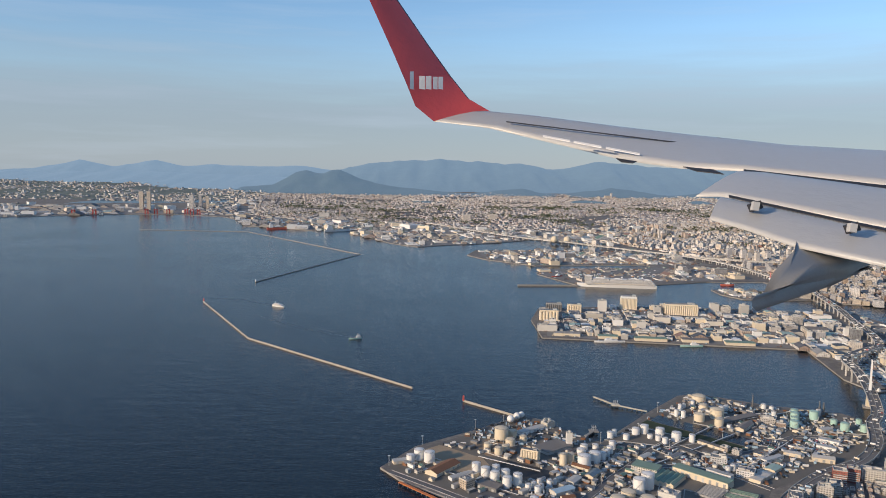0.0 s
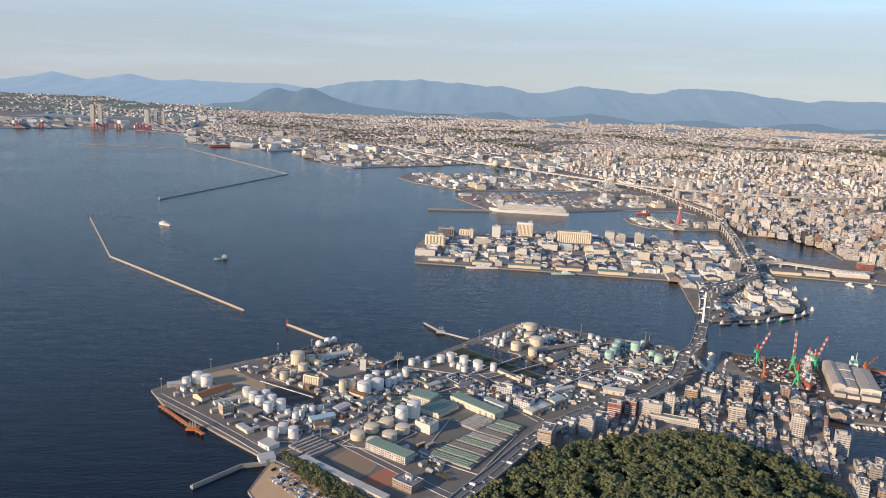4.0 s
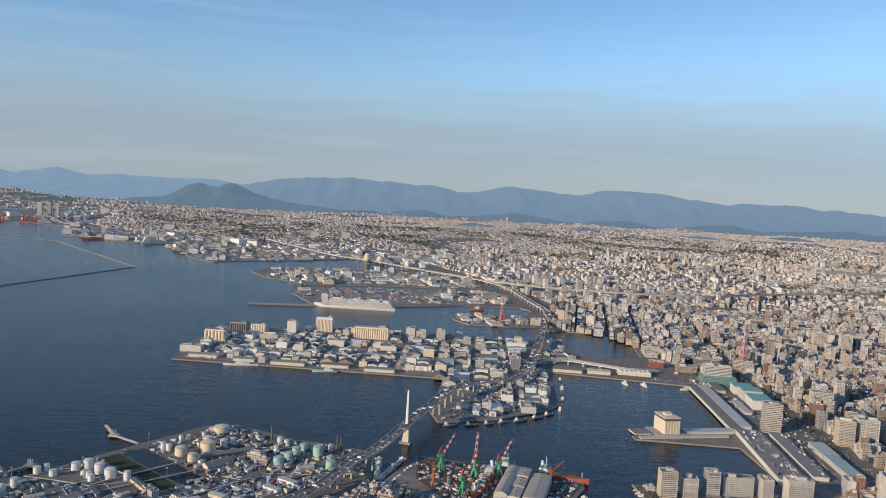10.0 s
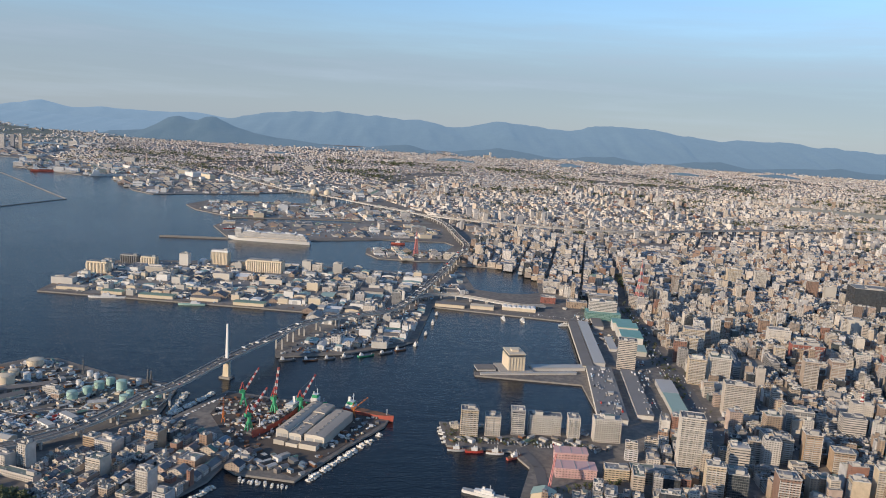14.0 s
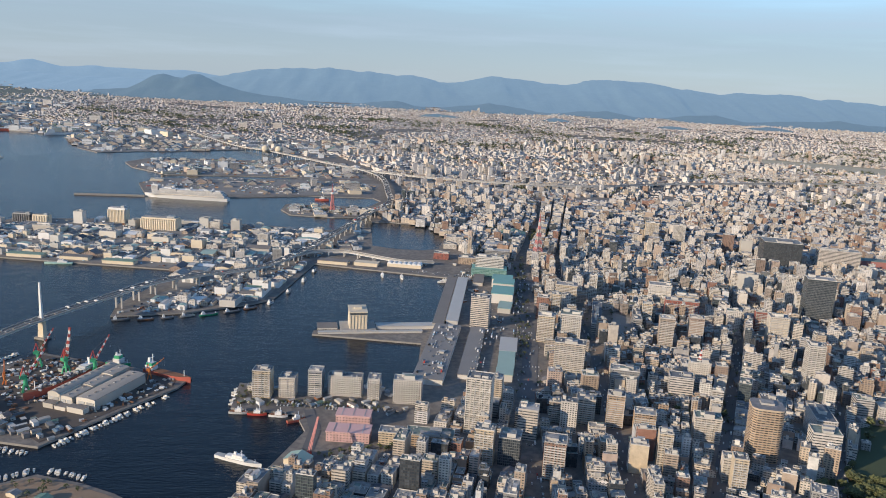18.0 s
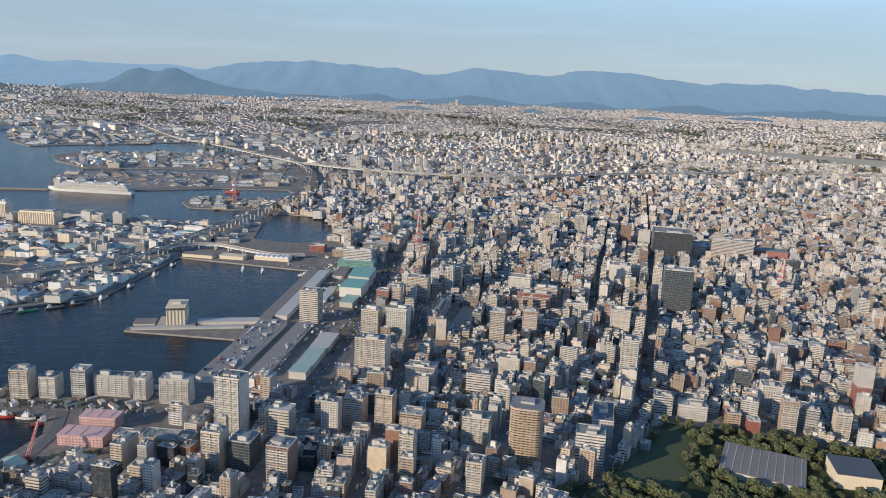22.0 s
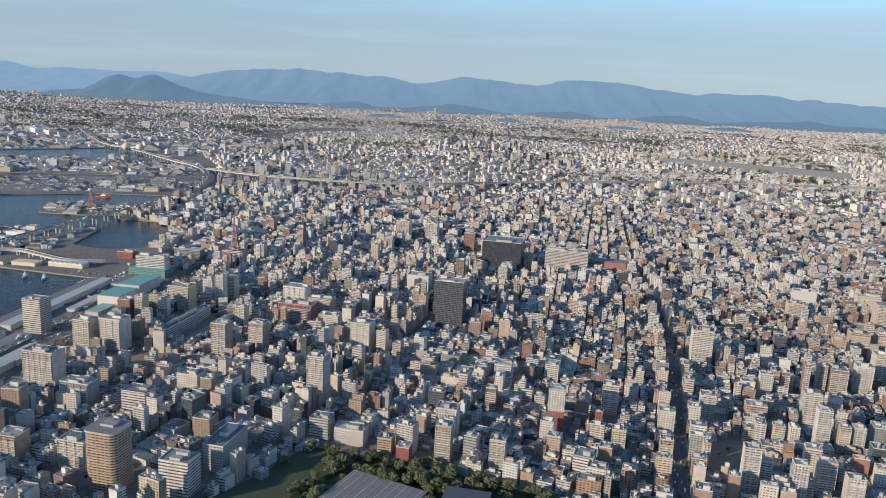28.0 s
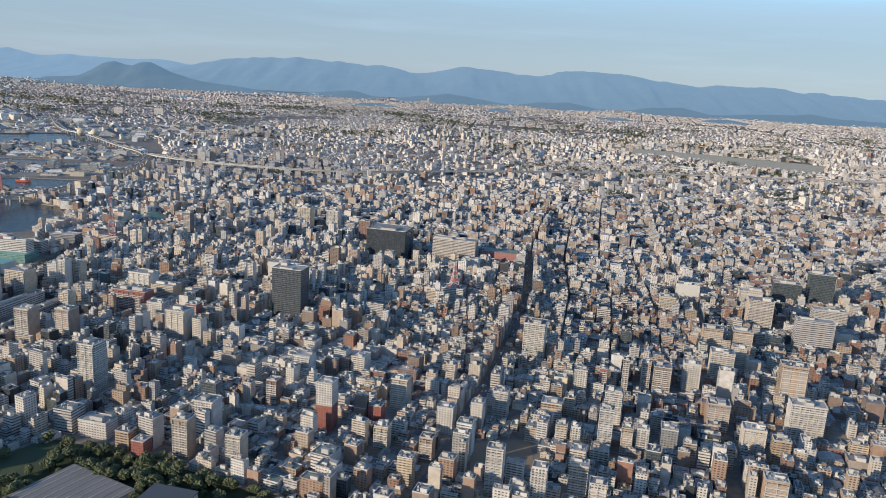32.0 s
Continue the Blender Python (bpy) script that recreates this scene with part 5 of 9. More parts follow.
def yard_hall(x, y, w, d, h, deg, wall, top, label, rise=0.0, bays=1):
    """A long low hall of the yard: wall, roof in bays and a row of doors."""
    t = thing("yard_hall", x, y, LAND, radians(deg), label, "shed", "yard halls")
    q = Pile()
    q.prism(rect(0, 0, w, d), 0, h, wall, None)
    q.put("wall", t)
    for k in range(bays):
        q = Pile()
        bw = w / bays
        if rise:
            q.gable(-w / 2 + (k + 0.5) * bw, 0, h - 0.05, bw if bays > 1 else d, d if bays > 1 else w, 0.05, rise, wall, top, 0 if bays > 1 else math.pi / 2, 0.2 if bays == 1 else 0.0)
        else:
            q.box(-w / 2 + (k + 0.5) * bw, 0, h, bw + 0.3, d + 0.3, 0.2, top, top, 0, 0, True)
        q.put("roof", t)
    for k in range(max(1, int(w / 3.2))):
        q = Pile()
        q.box(-w / 2 + (k + 0.5) * w / max(1, int(w / 3.2)), -d / 2 - 0.03, 0, 1.2, 0.08, h * 0.7, "plant", "plant")
        q.put("door", t)
    for k in range(6):
        PLACED.append((x + (k / 5 - 0.5) * w * math.cos(radians(deg)), y + (k / 5 - 0.5) * w * math.sin(radians(deg))))


for x, y, w, d, h, deg, wall, top, rise, bays, label in ((2.5, 346, 18, 7, 1.8, 52, "cream", "rust", 1.1, 1, "brown-roofed shed near the quay"), (-18, 354, 7, 3.5, 1.4, 20, "cream", "palemetal", 0, 1, "low pale shed on the quay"), (10.5, 338, 12, 3, 1.4, 37, "white", "palemetal", 0.4, 1, "narrow white shed in the tank yard"), (23, 327, 11, 6, 1.8, -35, "steel", "greyroof", 0, 1, "open grey shed in the tank yard"), (25, 311, 9, 3, 1.2, -45, "cream", "palemetal", 0.3, 3, "pale row of sheds by the quay road"), (38, 297, 7, 5, 1.7, -40, "white", "palemetal", 0, 1, "white shed by the quay road"),
        (55, 323, 11, 4, 1.8, 33, "blank", "bluewhite", 0.6, 1, "shed with a turquoise roof"), (56, 315, 6, 3, 2.0, 20, "cream", "rust", 0.5, 1, "beige house with a brown roof"), (86, 294, 20, 6, 3.0, -36, "whiteflat", "greenroof", 0, 1, "cream sludge building with green roof"), (98, 347, 12, 8, 3.6, -32, "whiteflat", "greenroof", 0, 1, "cream works block with a pale green roof"), (105, 338, 12, 15, 1.8, -38, "cream", "greenroof", 0.7, 5, "green sawtooth-roofed pump hall"), (122, 340, 27, 6, 3.0, -45, "cream", "greenroof", 0, 1, "long cream works building with green roof"), (131, 343, 12, 3, 2.6, -45, "white", "palemetal", 0, 6, "long white filter building"),
        (102, 365, 8, 3, 1.5, 42, "cream", "palemetal", 0.5, 1, "cream shed beside the yard road"), (141, 382, 15, 3, 1.6, -50, "cream", "tin", 0.5, 1, "long cream shed beside the grass"), (150, 342, 14, 5.5, 1.6, 43, "cream", "palemetal", 0.4, 2, "pale shed below the expressway"), (160, 352.5, 8, 5, 1.5, 43, "cream", "palegreen", 0.4, 1, "pale green roofed shed below the expressway"), (165, 365, 13, 3, 1.5, 30, "white", "palemetal", 0, 1, "long white freight shed"), (190, 365, 10, 5, 2.2, -20, "cream", "palemetal", 0.8, 1, "cream hall beside the expressway"), (169, 411, 15, 5, 1.8, 48, "cream", "greyroof", 0.9, 1, "dark-roofed shed by the canal"), (171, 425, 28, 5, 1.6, 30, "steel", "greyroof", 0, 1, "long open grey shed"),
        (70, 272.5, 44, 3, 2.0, -39, "cream", "palemetal", 0, 4, "long cream building behind the beach trees"), (39.5, 286, 6, 5, 1.8, 25, "white", "palemetal", 0.3, 1, "white boathouse by the groyne"), (52, 402, 22, 4, 1.6, 38, "white", "palemetal", 0, 1, "long white shed near the mole"), (58, 376, 18, 11, 1.4, 38, "blank", "greyroof", 0, 1, "large flat grey shed"), (72, 342, 9, 4, 1.6, 53, "cream", "tin", 0.6, 1, "ridged shed beside the main road"), (62, 335, 8, 4, 1.5, 53, "blank", "palemetal", 0.4, 1, "pale shed beside the main road"), (68, 350, 9, 3.5, 1.6, -37, "cream", "rust", 0.6, 1, "brown-roofed shed near the tanks"),
        (200, 382, 9, 3, 1.4, -37, "white", "palemetal", 0, 1, "white lorry depot roof"), (206, 391, 10, 3, 1.5, -37, "white", "palemetal", 0, 1, "white freight hall in the lorry yard"), (178, 372, 8, 4, 1.7, -30, "cream", "palemetal", 0.5, 1, "cream depot in the lorry yard"), (212, 408, 8, 4, 1.8, 20, "cream", "palemetal", 0.5, 1, "cream depot beside the mint tanks"), (126, 372, 9, 3, 1.5, -52, "steel", "darkroof", 0.4, 1, "dark shed in the storage yard"), (117, 366, 8, 3, 1.5, 40, "cream", "tin", 0.4, 1, "ridged shed in the storage yard")):
    yard_hall(x, y, w, d, h, deg, wall, top, label, rise, bays)
for x, y, r, h in ((137.4, 350, 1.2, 3.0), (140.4, 351.6, 1.3, 3.3), (143.4, 353.4, 1.1, 2.6)):
    storage_tank(x, y, r, h, "white", "small white storage tank with flat top", "works tanks")

rnd = random.Random(77)
BARE = [[(25, 354), (34, 361), (54, 347), (51, 336), (38, 335)], [(-9, 370), (1, 379), (34, 361), (25, 352), (18, 343), (4, 344)], [(98, 293), (120, 282), (142, 322), (122, 334), (112, 318)], [(109, 378), (119, 389), (138, 365), (127, 353)], [(167, 385), (179, 379), (187, 391), (173, 396)], [(186, 381), (197, 374), (216, 391), (205, 399)]]
YARDS = [([(-18, 346), (30, 305), (52, 322), (62, 350), (40, 366), (20, 384), (-2, 372)], 60), ([(48, 330), (62, 308), (86, 336), (104, 358), (108, 380), (92, 384), (60, 370)], 110), ([(112, 350), (135, 340), (180, 362), (215, 385), (228, 402), (205, 412), (190, 425), (150, 412), (166, 394), (150, 372), (128, 372)], 120), ([(165, 412), (195, 430), (190, 448), (168, 470), (150, 466), (146, 450)], 50), ([(88, 296), (102, 280), (116, 292), (100, 306)], 14), ([(286, 366), (302, 360), (322, 352), (316, 342), (292, 346)], 30), ([(377, 401), (379, 379), (440, 378), (446, 372), (452, 378), (442, 402)], 34), ([(486, 500), (500, 480), (512, 530), (500, 640), (486, 620)], 24), ([(482, 640), (520, 630), (530, 700), (500, 705)], 16)]
for zone, n in YARDS:
    xs, ys = [p[0] for p in zone], [p[1] for p in zone]
    for _ in range(n * 8):
        x, y = rnd.uniform(min(xs), max(xs)), rnd.uniform(min(ys), max(ys))
        if n <= 0 or not inside(x, y, zone) or edge_gap(x, y, ROUTES[0]) < 6 or any(edge_gap(x, y, r) < 2.8 for r in YARD_ROADS) or any(math.dist((x, y), o) < 3.3 for o in PLACED):
            continue
        if any(inside(x, y, k) for k in BARE) or y < 800 and x > 300 and any(abs(x - a) < b + 1 and abs(y - c) < b + 1 for a, c, b in LANDMARKS):
            continue
        n -= 1
        PLACED.append((x, y))
        turn = radians(rnd.choice((-45, 45)) + rnd.uniform(-5, 5))
        w, d, q = rnd.uniform(1.2, 2.6), rnd.uniform(1.8, 4.6), Pile()
        wall = rnd.choice(("shed", "blank", "cream", "white", "house", "steel", "rust", "plant", "greyroof"))
        if rnd.random() < 0.5:
            q.gable(0, 0, 0, w, d, rnd.uniform(0.8, 1.5), w * 0.18, wall, rnd.choice(("tin", "palemetal", "tin")))
            name, label = "yard_shed", "small ridged metal shed in the yard"
        else:
            q.box(0, 0, 0, w, d, rnd.uniform(0.8, 1.9), wall, rnd.choice(("tin", "palemetal", "roof")))
            name, label = "yard_hut", "small flat-roofed plant hut in the yard"
        q.put(name, at=pose(x, y, LAND, 0, 0, math.degrees(turn)), label=label, category="shed", group="yard huts")

# low pale bund walls round the tank groups, and kerbs along the yard roads
bunds = Pile()
for ring in ([(16, 343), (30, 325), (39, 331), (24, 349)], [(36, 322), (48, 318), (57, 331), (45, 336)], [(36, 301), (48, 301), (49, 312), (38, 313)], [(-17, 353), (-9, 349), (2, 357), (-6, 364)], [(26, 384), (36, 376), (50, 386), (38, 398)], [(22, 370), (32, 362), (38, 372), (28, 380)], [(66, 349), (76, 351), (94, 376), (74, 380), (66, 370)], [(86, 318), (96, 322), (100, 332), (92, 337), (84, 326)],
             [(87, 389), (100, 386), (120, 380), (138, 388), (114, 408)], [(143, 418), (158, 408), (168, 430), (150, 436)], [(150, 440), (164, 436), (168, 462), (154, 466)], [(194, 410), (206, 410), (222, 434), (206, 442)], [(220, 405), (240, 404), (242, 424), (220, 426)], [(66, 300), (82, 296), (96, 314), (80, 324)], [(98, 293), (120, 280), (138, 315), (110, 328)], [(109, 377), (127, 352), (139, 365), (120, 390)], [(166, 385), (180, 378), (188, 391), (172, 397)], [(185, 381), (197, 373), (217, 391), (205, 400)]):
    for (ax, ay), (bx, by) in zip(ring, ring[1:] + ring[:1]):
        bunds.beam((ax, ay, LAND + 0.2), (bx, by, LAND + 0.2), 0.17, "parapet")
for line in YARD_ROADS[:5]:
    for (ax, ay), (bx, by) in zip(line, line[1:]):
        L = math.dist((ax, ay), (bx, by))
        for s in (-1.7, 1.7):
            nx, ny = -(by - ay) / L * s, (bx - ax) / L * s
            bunds.beam((ax + nx, ay + ny, LAND + 0.08), (bx + nx, by + ny, LAND + 0.08), 0.11, "parapet")
bunds.put("bund_walls", label="low pale bund walls and kerbs between the yards", category="walls", kind="stuff")


def light_mast(x, y, h):
    t = thing("light_mast", x, y, LAND, 0.4, "slender grey floodlight mast in the yard", "mast", "light masts")
    q = Pile()
    q.beam((0, 0, 0), (0, 0, h), 0.10, "palemetal", 0.06)
    q.put("pole", t)
    q = Pile()
    q.box(0, 0, h - 0.2, 1.0, 0.3, 0.3, "white", "white", 0, 0, True)
    q.put("lamp_head", t)


for x, y, h in ((-23, 350, 5), (20, 402, 5.5), (-8, 377, 5), (36, 413, 4.5), (30, 306, 5), (84, 384, 6), (108, 402, 5), (128, 436, 6), (176, 400, 5), (200, 402, 5), (214, 398, 5), (150, 392, 5), (74, 333, 5), (57, 306, 5), (96, 358, 5), (118, 378, 5)):
    light_mast(x, y, h)
# tall lattice stacks on the north shore
for x, y, h in ((189, 450, 7), (225, 441, 6.5), (227, 440, 6)):
    t = thing("flare_stack", x, y, LAND, 0, "slim dark steel stack on the tank shore", "stack", "stacks")
    q = Pile()
    q.lathe([(0.45, 0), (0.3, h), (0.42, h + 0.05), (0.42, h + 0.5)], "steel", 10)
    q.put("pipe", t)
    for s in (-1, 1):
        q = Pile()
        q.beam((s * 1.0, 0, 0), (s * 0.3, 0, h * 0.7), 0.09, "steel")
        q.put("brace", t)

# pipe racks and parked lorries
pipes = Pile()
for ax, ay, bx, by in ((48, 345, 20, 362), (60, 350, 95, 385), (100, 352, 160, 400), (140, 345, 190, 395), (165, 420, 210, 440), (60, 300, 95, 338), (0, 345, 35, 318), (120, 380, 150, 410)):
    L = math.dist((ax, ay), (bx, by))
    nx, ny = -(by - ay) / L, (bx - ax) / L
    for o in (-0.5, -0.15, 0.2, 0.55):
        pipes.beam((ax + nx * o, ay + ny * o, LAND + 0.8), (bx + nx * o, by + ny * o, LAND + 0.8), 0.09, "white" if o > 0 else "steel")
    for k in range(int(L / 4)):
        x, y = ax + (bx - ax) * k * 4 / L, ay + (by - ay) * k * 4 / L
        pipes.beam((x, y, LAND), (x, y, LAND + 0.8), 0.08, "steel")
pipes.put("pipe_racks", label="grey and white pipe racks between the tanks", category="pipes", kind="stuff")


def vehicles(name, spots, seed, label):
    """Parked or standing cars and lorries: body, cabin and dark glass, joined as they are past counting."""
    p, rnd = Pile(), random.Random(seed)
    for x, y, z, turn in spots:
        c, s = math.cos(turn), math.sin(turn)
        key = rnd.choice(("white", "white", "white", "white", "plant", "plant", "dark", "steel", "cream", "white", "steel", "white", "plant", "bluewhite")) if rnd.random() < 0.97 else "red"
        if rnd.random() < 0.16:
            p.box(x, y, z + 0.12, 0.7, 1.9, 0.8, key, key, turn, 0, True)
            p.box(x - s * 1.25, y + c * 1.25, z + 0.12, 0.68, 0.5, 0.62, "white", "white", turn, 0, True)
        else:
            p.box(x, y, z + 0.08, 0.52, 1.25, 0.24, key, key, turn, 0, True)
            p.box(x - s * -0.08, y + c * -0.08, z + 0.32, 0.46, 0.7, 0.15, "dark", key, turn)
    p.put(name, label=label, category="vehicles", kind="stuff")


rnd = random.Random(5)
lots = []
for (ox, oy), turn, nx, ny, dx, dy in (((44, 278), radians(-45), 22, 2, 1.0, 2.4), ((44, 272), radians(-45), 20, 2, 1.0, 2.6), ((54, 262), radians(-35), 20, 3, 1.0, 2.4), ((168, 386), radians(-30), 12, 4, 1.15, 2.9), ((188, 382), radians(-37), 8, 7, 1.2, 2.9), ((201, 388), radians(-37), 9, 3, 1.2, 3.0), ((158, 352), radians(40), 12, 2, 1.2, 2.6), ((110, 379), radians(-53), 22, 1, 1.1, 2.4), ((114, 382), radians(-53), 20, 2, 1.1, 2.8), ((120, 368), radians(-53), 16, 1, 1.1, 2.4), ((168, 402), radians(-20), 14, 2, 1.2, 2.8), ((180, 404), radians(25), 12, 2, 1.2, 2.8), ((455, 412), radians(-9.5), 9, 24, 1.4, 3.3), ((481, 418), radians(-9.5), 6, 22, 1.4, 3.1), ((490, 478), radians(-10), 10, 14, 1.5, 3.0), ((488, 610), radians(-8), 9, 10, 1.4, 3), ((491, 500), radians(-8), 8, 16, 1.4, 3.0), ((505, 400), radians(-10), 5, 16, 1.6, 6.0), ((513, 480), radians(-8), 6, 16, 1.5, 6.0), ((524, 560), radians(-8), 6, 14, 1.5, 6.0), ((392, 380), radians(-4), 36, 2, 1.5, 3.0), ((410, 378), radians(-4), 20, 1, 1.5, 3.0), ((452, 618), radians(-10), 26, 3, 1.4, 3), ((250, 985), 0, 40, 8, 2.0, 4), ((160, 990), 0, 26, 6, 2.0, 4)):
    for i in range(nx):
        for j in range(ny):
            if rnd.random() < (0.28 if ox > 440 else 0.72):
                a, b = i * dx, j * dy
                lots.append((ox + a * math.cos(turn) - b * math.sin(turn), oy + a * math.sin(turn) + b * math.cos(turn), LAND + {(455, 412): 3.1, (481, 418): 2.5}.get((ox, oy), 0), turn + rnd.uniform(-0.05, 0.05)))
for line in STREETS:
    for (ax, ay), (bx, by) in zip(line, line[1:]):
        L = math.dist((ax, ay), (bx, by))
        for lane in (-1.7, -0.7, 0.7, 1.7):
            for k in range(int(L / 4.5)):
                if ay < 640 and rnd.random() < 0.34:
                    u = (k + rnd.random() * 0.6) * 4.5 / L
                    nx, ny = (by - ay) / L * lane, -(bx - ax) / L * lane
                    lots.append((ax + (bx - ax) * u + nx, ay + (by - ay) * u + ny, LAND + 0.08, -math.atan2(bx - ax, by - ay)))
vehicles("parked_cars", lots, 8, "parked cars and lorries on yards and roofs, mostly white")


# ---------------------------------------------------------------- expressway and bridge
def smooth(line, step):
    """Points every step metres along a line, rounded at its corners."""
    pts = [Vector(p) for p in line]
    out = []
    for i in range(len(pts) - 1):
        p0, p1, p2, p3 = pts[max(0, i - 1)], pts[i], pts[i + 1], pts[min(len(pts) - 1, i + 2)]
        n = max(1, int((p2 - p1).length / step))
        for k in range(n):
            u = k / n
            out.append(0.5 * ((2 * p1) + (p2 - p0) * u + (2 * p0 - 5 * p1 + 4 * p2 - p3) * u * u + (3 * p1 - p0 - 3 * p2 + p3) * u ** 3))
    return out + [pts[-1]]


def viaduct(name, line, width, label, piers=13.0, span=None):
    """An elevated road: deck, kerb walls, centre rail, painted lines and portal piers."""
    t = thing(name, 0, 0, 0, 0, label, "road bridge", kind="")
    pts = smooth(line, 4.0)
    side = []
    for i, p in enumerate(pts):
        d = pts[min(i + 1, len(pts) - 1)] - pts[max(0, i - 1)]
        side.append(Vector((d.y, -d.x, 0)).normalized())

    def strip(part, o0, o1, z0, z1, key):
        q = Pile()
        n = len(pts)
        for p, s in zip(pts, side):
            for o, z in ((o0, z0), (o1, z0), (o1, z1), (o0, z1)):
                q.v.append((p.x + s.x * o, p.y + s.y * o, p.z + z))
        k = q.slot(key)
        for i in range(n - 1):
            a = i * 4
            for u, v in ((0, 1), (1, 2), (2, 3), (3, 0)):
                q.f.append((a + u, a + 4 + u, a + 4 + v, a + v))
                q.m.append(k)
                q.uv += [(0, 0), (1, 0), (1, 1), (0, 1)]
        q.put(part, t)

    W = width / 2
    strip("girder", -W * 0.75, W * 0.75, -1.1, -0.35, "white")
    strip("deck", -W + 0.22, W - 0.22, -0.35, 0.0, "deck")
    strip("road_surface", -W + 0.3, W - 0.3, 0.0, 0.03, "deckroad")
    for o in (-W, W - 0.22):
        strip("kerb_wall", o, o + 0.22, -0.45, 0.55, "parapet")
    strip("centre_rail", -0.12, 0.12, 0.03, 0.3, "deck")
    run, last = 0.0, -99
    for i in range(1, len(pts)):
        run += (pts[i] - pts[i - 1]).length
        if run - last < piers or (span and span[0] < pts[i].y < span[1] and pts[i].x < 300):
            continue
        last = run
        p, s = pts[i], side[i]
        q = Pile()
        top = p.z - 1.1
        for o in (-W * 0.6, W * 0.6):
            q.beam((p.x + s.x * o, p.y + s.y * o, -0.5), (p.x + s.x * o, p.y + s.y * o, top), 0.45, "parapet")
        q.beam((p.x - s.x * W * 0.95, p.y - s.y * W * 0.95, top - 0.4), (p.x + s.x * W * 0.95, p.y + s.y * W * 0.95, top - 0.4), 0.42, "parapet")
        q.put("pier", t)
    return t, pts, side


way, way_pts, way_side = viaduct("elevated_expressway", EXPRESSWAY, 6.4, "grey concrete elevated expressway with portal piers and traffic", span=(424, 505))
viaduct("ring_expressway", RING_ROAD, 8.5, "pale elevated ring road across the city", 22)
viaduct("slip_road", RAMP, 4.5, "curved elevated slip road by the inner basin", 11)
rnd = random.Random(21)
spots = []
for p, s in zip(way_pts[::1], way_side):
    for o in (-2.2, -0.9, 0.9, 2.2):
        if rnd.random() < 0.42:
            spots.append((p.x + s.x * o, p.y + s.y * o, p.z + 0.03, math.atan2(-s.x, s.y) + math.pi / 2 + math.pi / 2))
vehicles("expressway_traffic", spots, 22, "cars and lorries on the expressway")

pylon = thing("bridge_pylon", 262, 455, 0, radians(-20), "slender white bridge pylon on a cream concrete pier", "bridge pylon")
for name, w0, d0, w1, d1, z0, z1, key in (("pile_cap", 6.5, 5, 6.5, 5, -1, 1.0, "quay"), ("pier", 3.6, 2.6, 2.9, 2.2, 1.0, 10.0, "cream"), ("mast", 1.5, 1.3, 0.8, 0.8, 10.0, 30.0, "white")):
    q = Pile()
    q.prism(rect(0, 0, w0, d0), z0, z1, key, key, grow=w1 / w0)
    q.put(name, pylon)


# ---------------------------------------------------------------- breakwaters and jetties
def breakwater(name, line, w, h, key, label, light=None):
    t = thing(name, line[0][0], line[0][1], 0, 0, label, "breakwater")
    ox, oy = line[0]
    for (ax, ay), (bx, by) in zip(line, line[1:]):
        L, a = math.dist((ax, ay), (bx, by)), math.atan2(by - ay, bx - ax)
        q = Pile()
        q.prism(rect((ax + bx) / 2 - ox, (ay + by) / 2 - oy, L + w * 0.5, w, a), -3, h, key, key)
        q.put("wall", t)
        q = Pile()
        q.prism(rect((ax + bx) / 2 - ox, (ay + by) / 2 - oy, L, w * 0.3, a), h, h + 0.4, key, key)
        q.put("parapet", t)
    if light:
        q = Pile()
        q.lathe([(0.7, h), (0.45, h + 2.0), (0.65, h + 2.1), (0.65, h + 2.3), (0.35, h + 2.35), (0.35, h + 2.9), (0.05, h + 3.2)], light[2], 12, light[0] - ox, light[1] - oy)
        q.put("lighthouse", t, )


breakwater("breakwater", [(-239, 764), (-154, 607), (-17, 478)], 0.9, 0.8, "stone", "pale stone breakwater bent in the middle", (-239, 766, "red"))
breakwater("breakwater", [(-218, 895), (-126, 1184)], 1.1, 0.5, "quay", "low grey stone breakwater with a small white light", (-218, 895, "white"))
breakwater("breakwater", [(-126, 1184), (-384, 1524), (-603, 1531)], 2.0, 0.5, "quay", "low distant breakwater of dark stone")
breakwater("breakwater", [(47, 424), (15, 453)], 0.8, 0.8, "stone", "short pale stone mole with a red light", (15, 453, "red"))
breakwater("groyne", [(40, 284), (31, 281), (18, 265)], 1.8, 1.0, "quay", "rubble groyne beside the beach")
breakwater("cruise_mole", [(92, 902), (163, 908)], 3.4, 1.5, "quay", "straight concrete mole by the cruise berth")


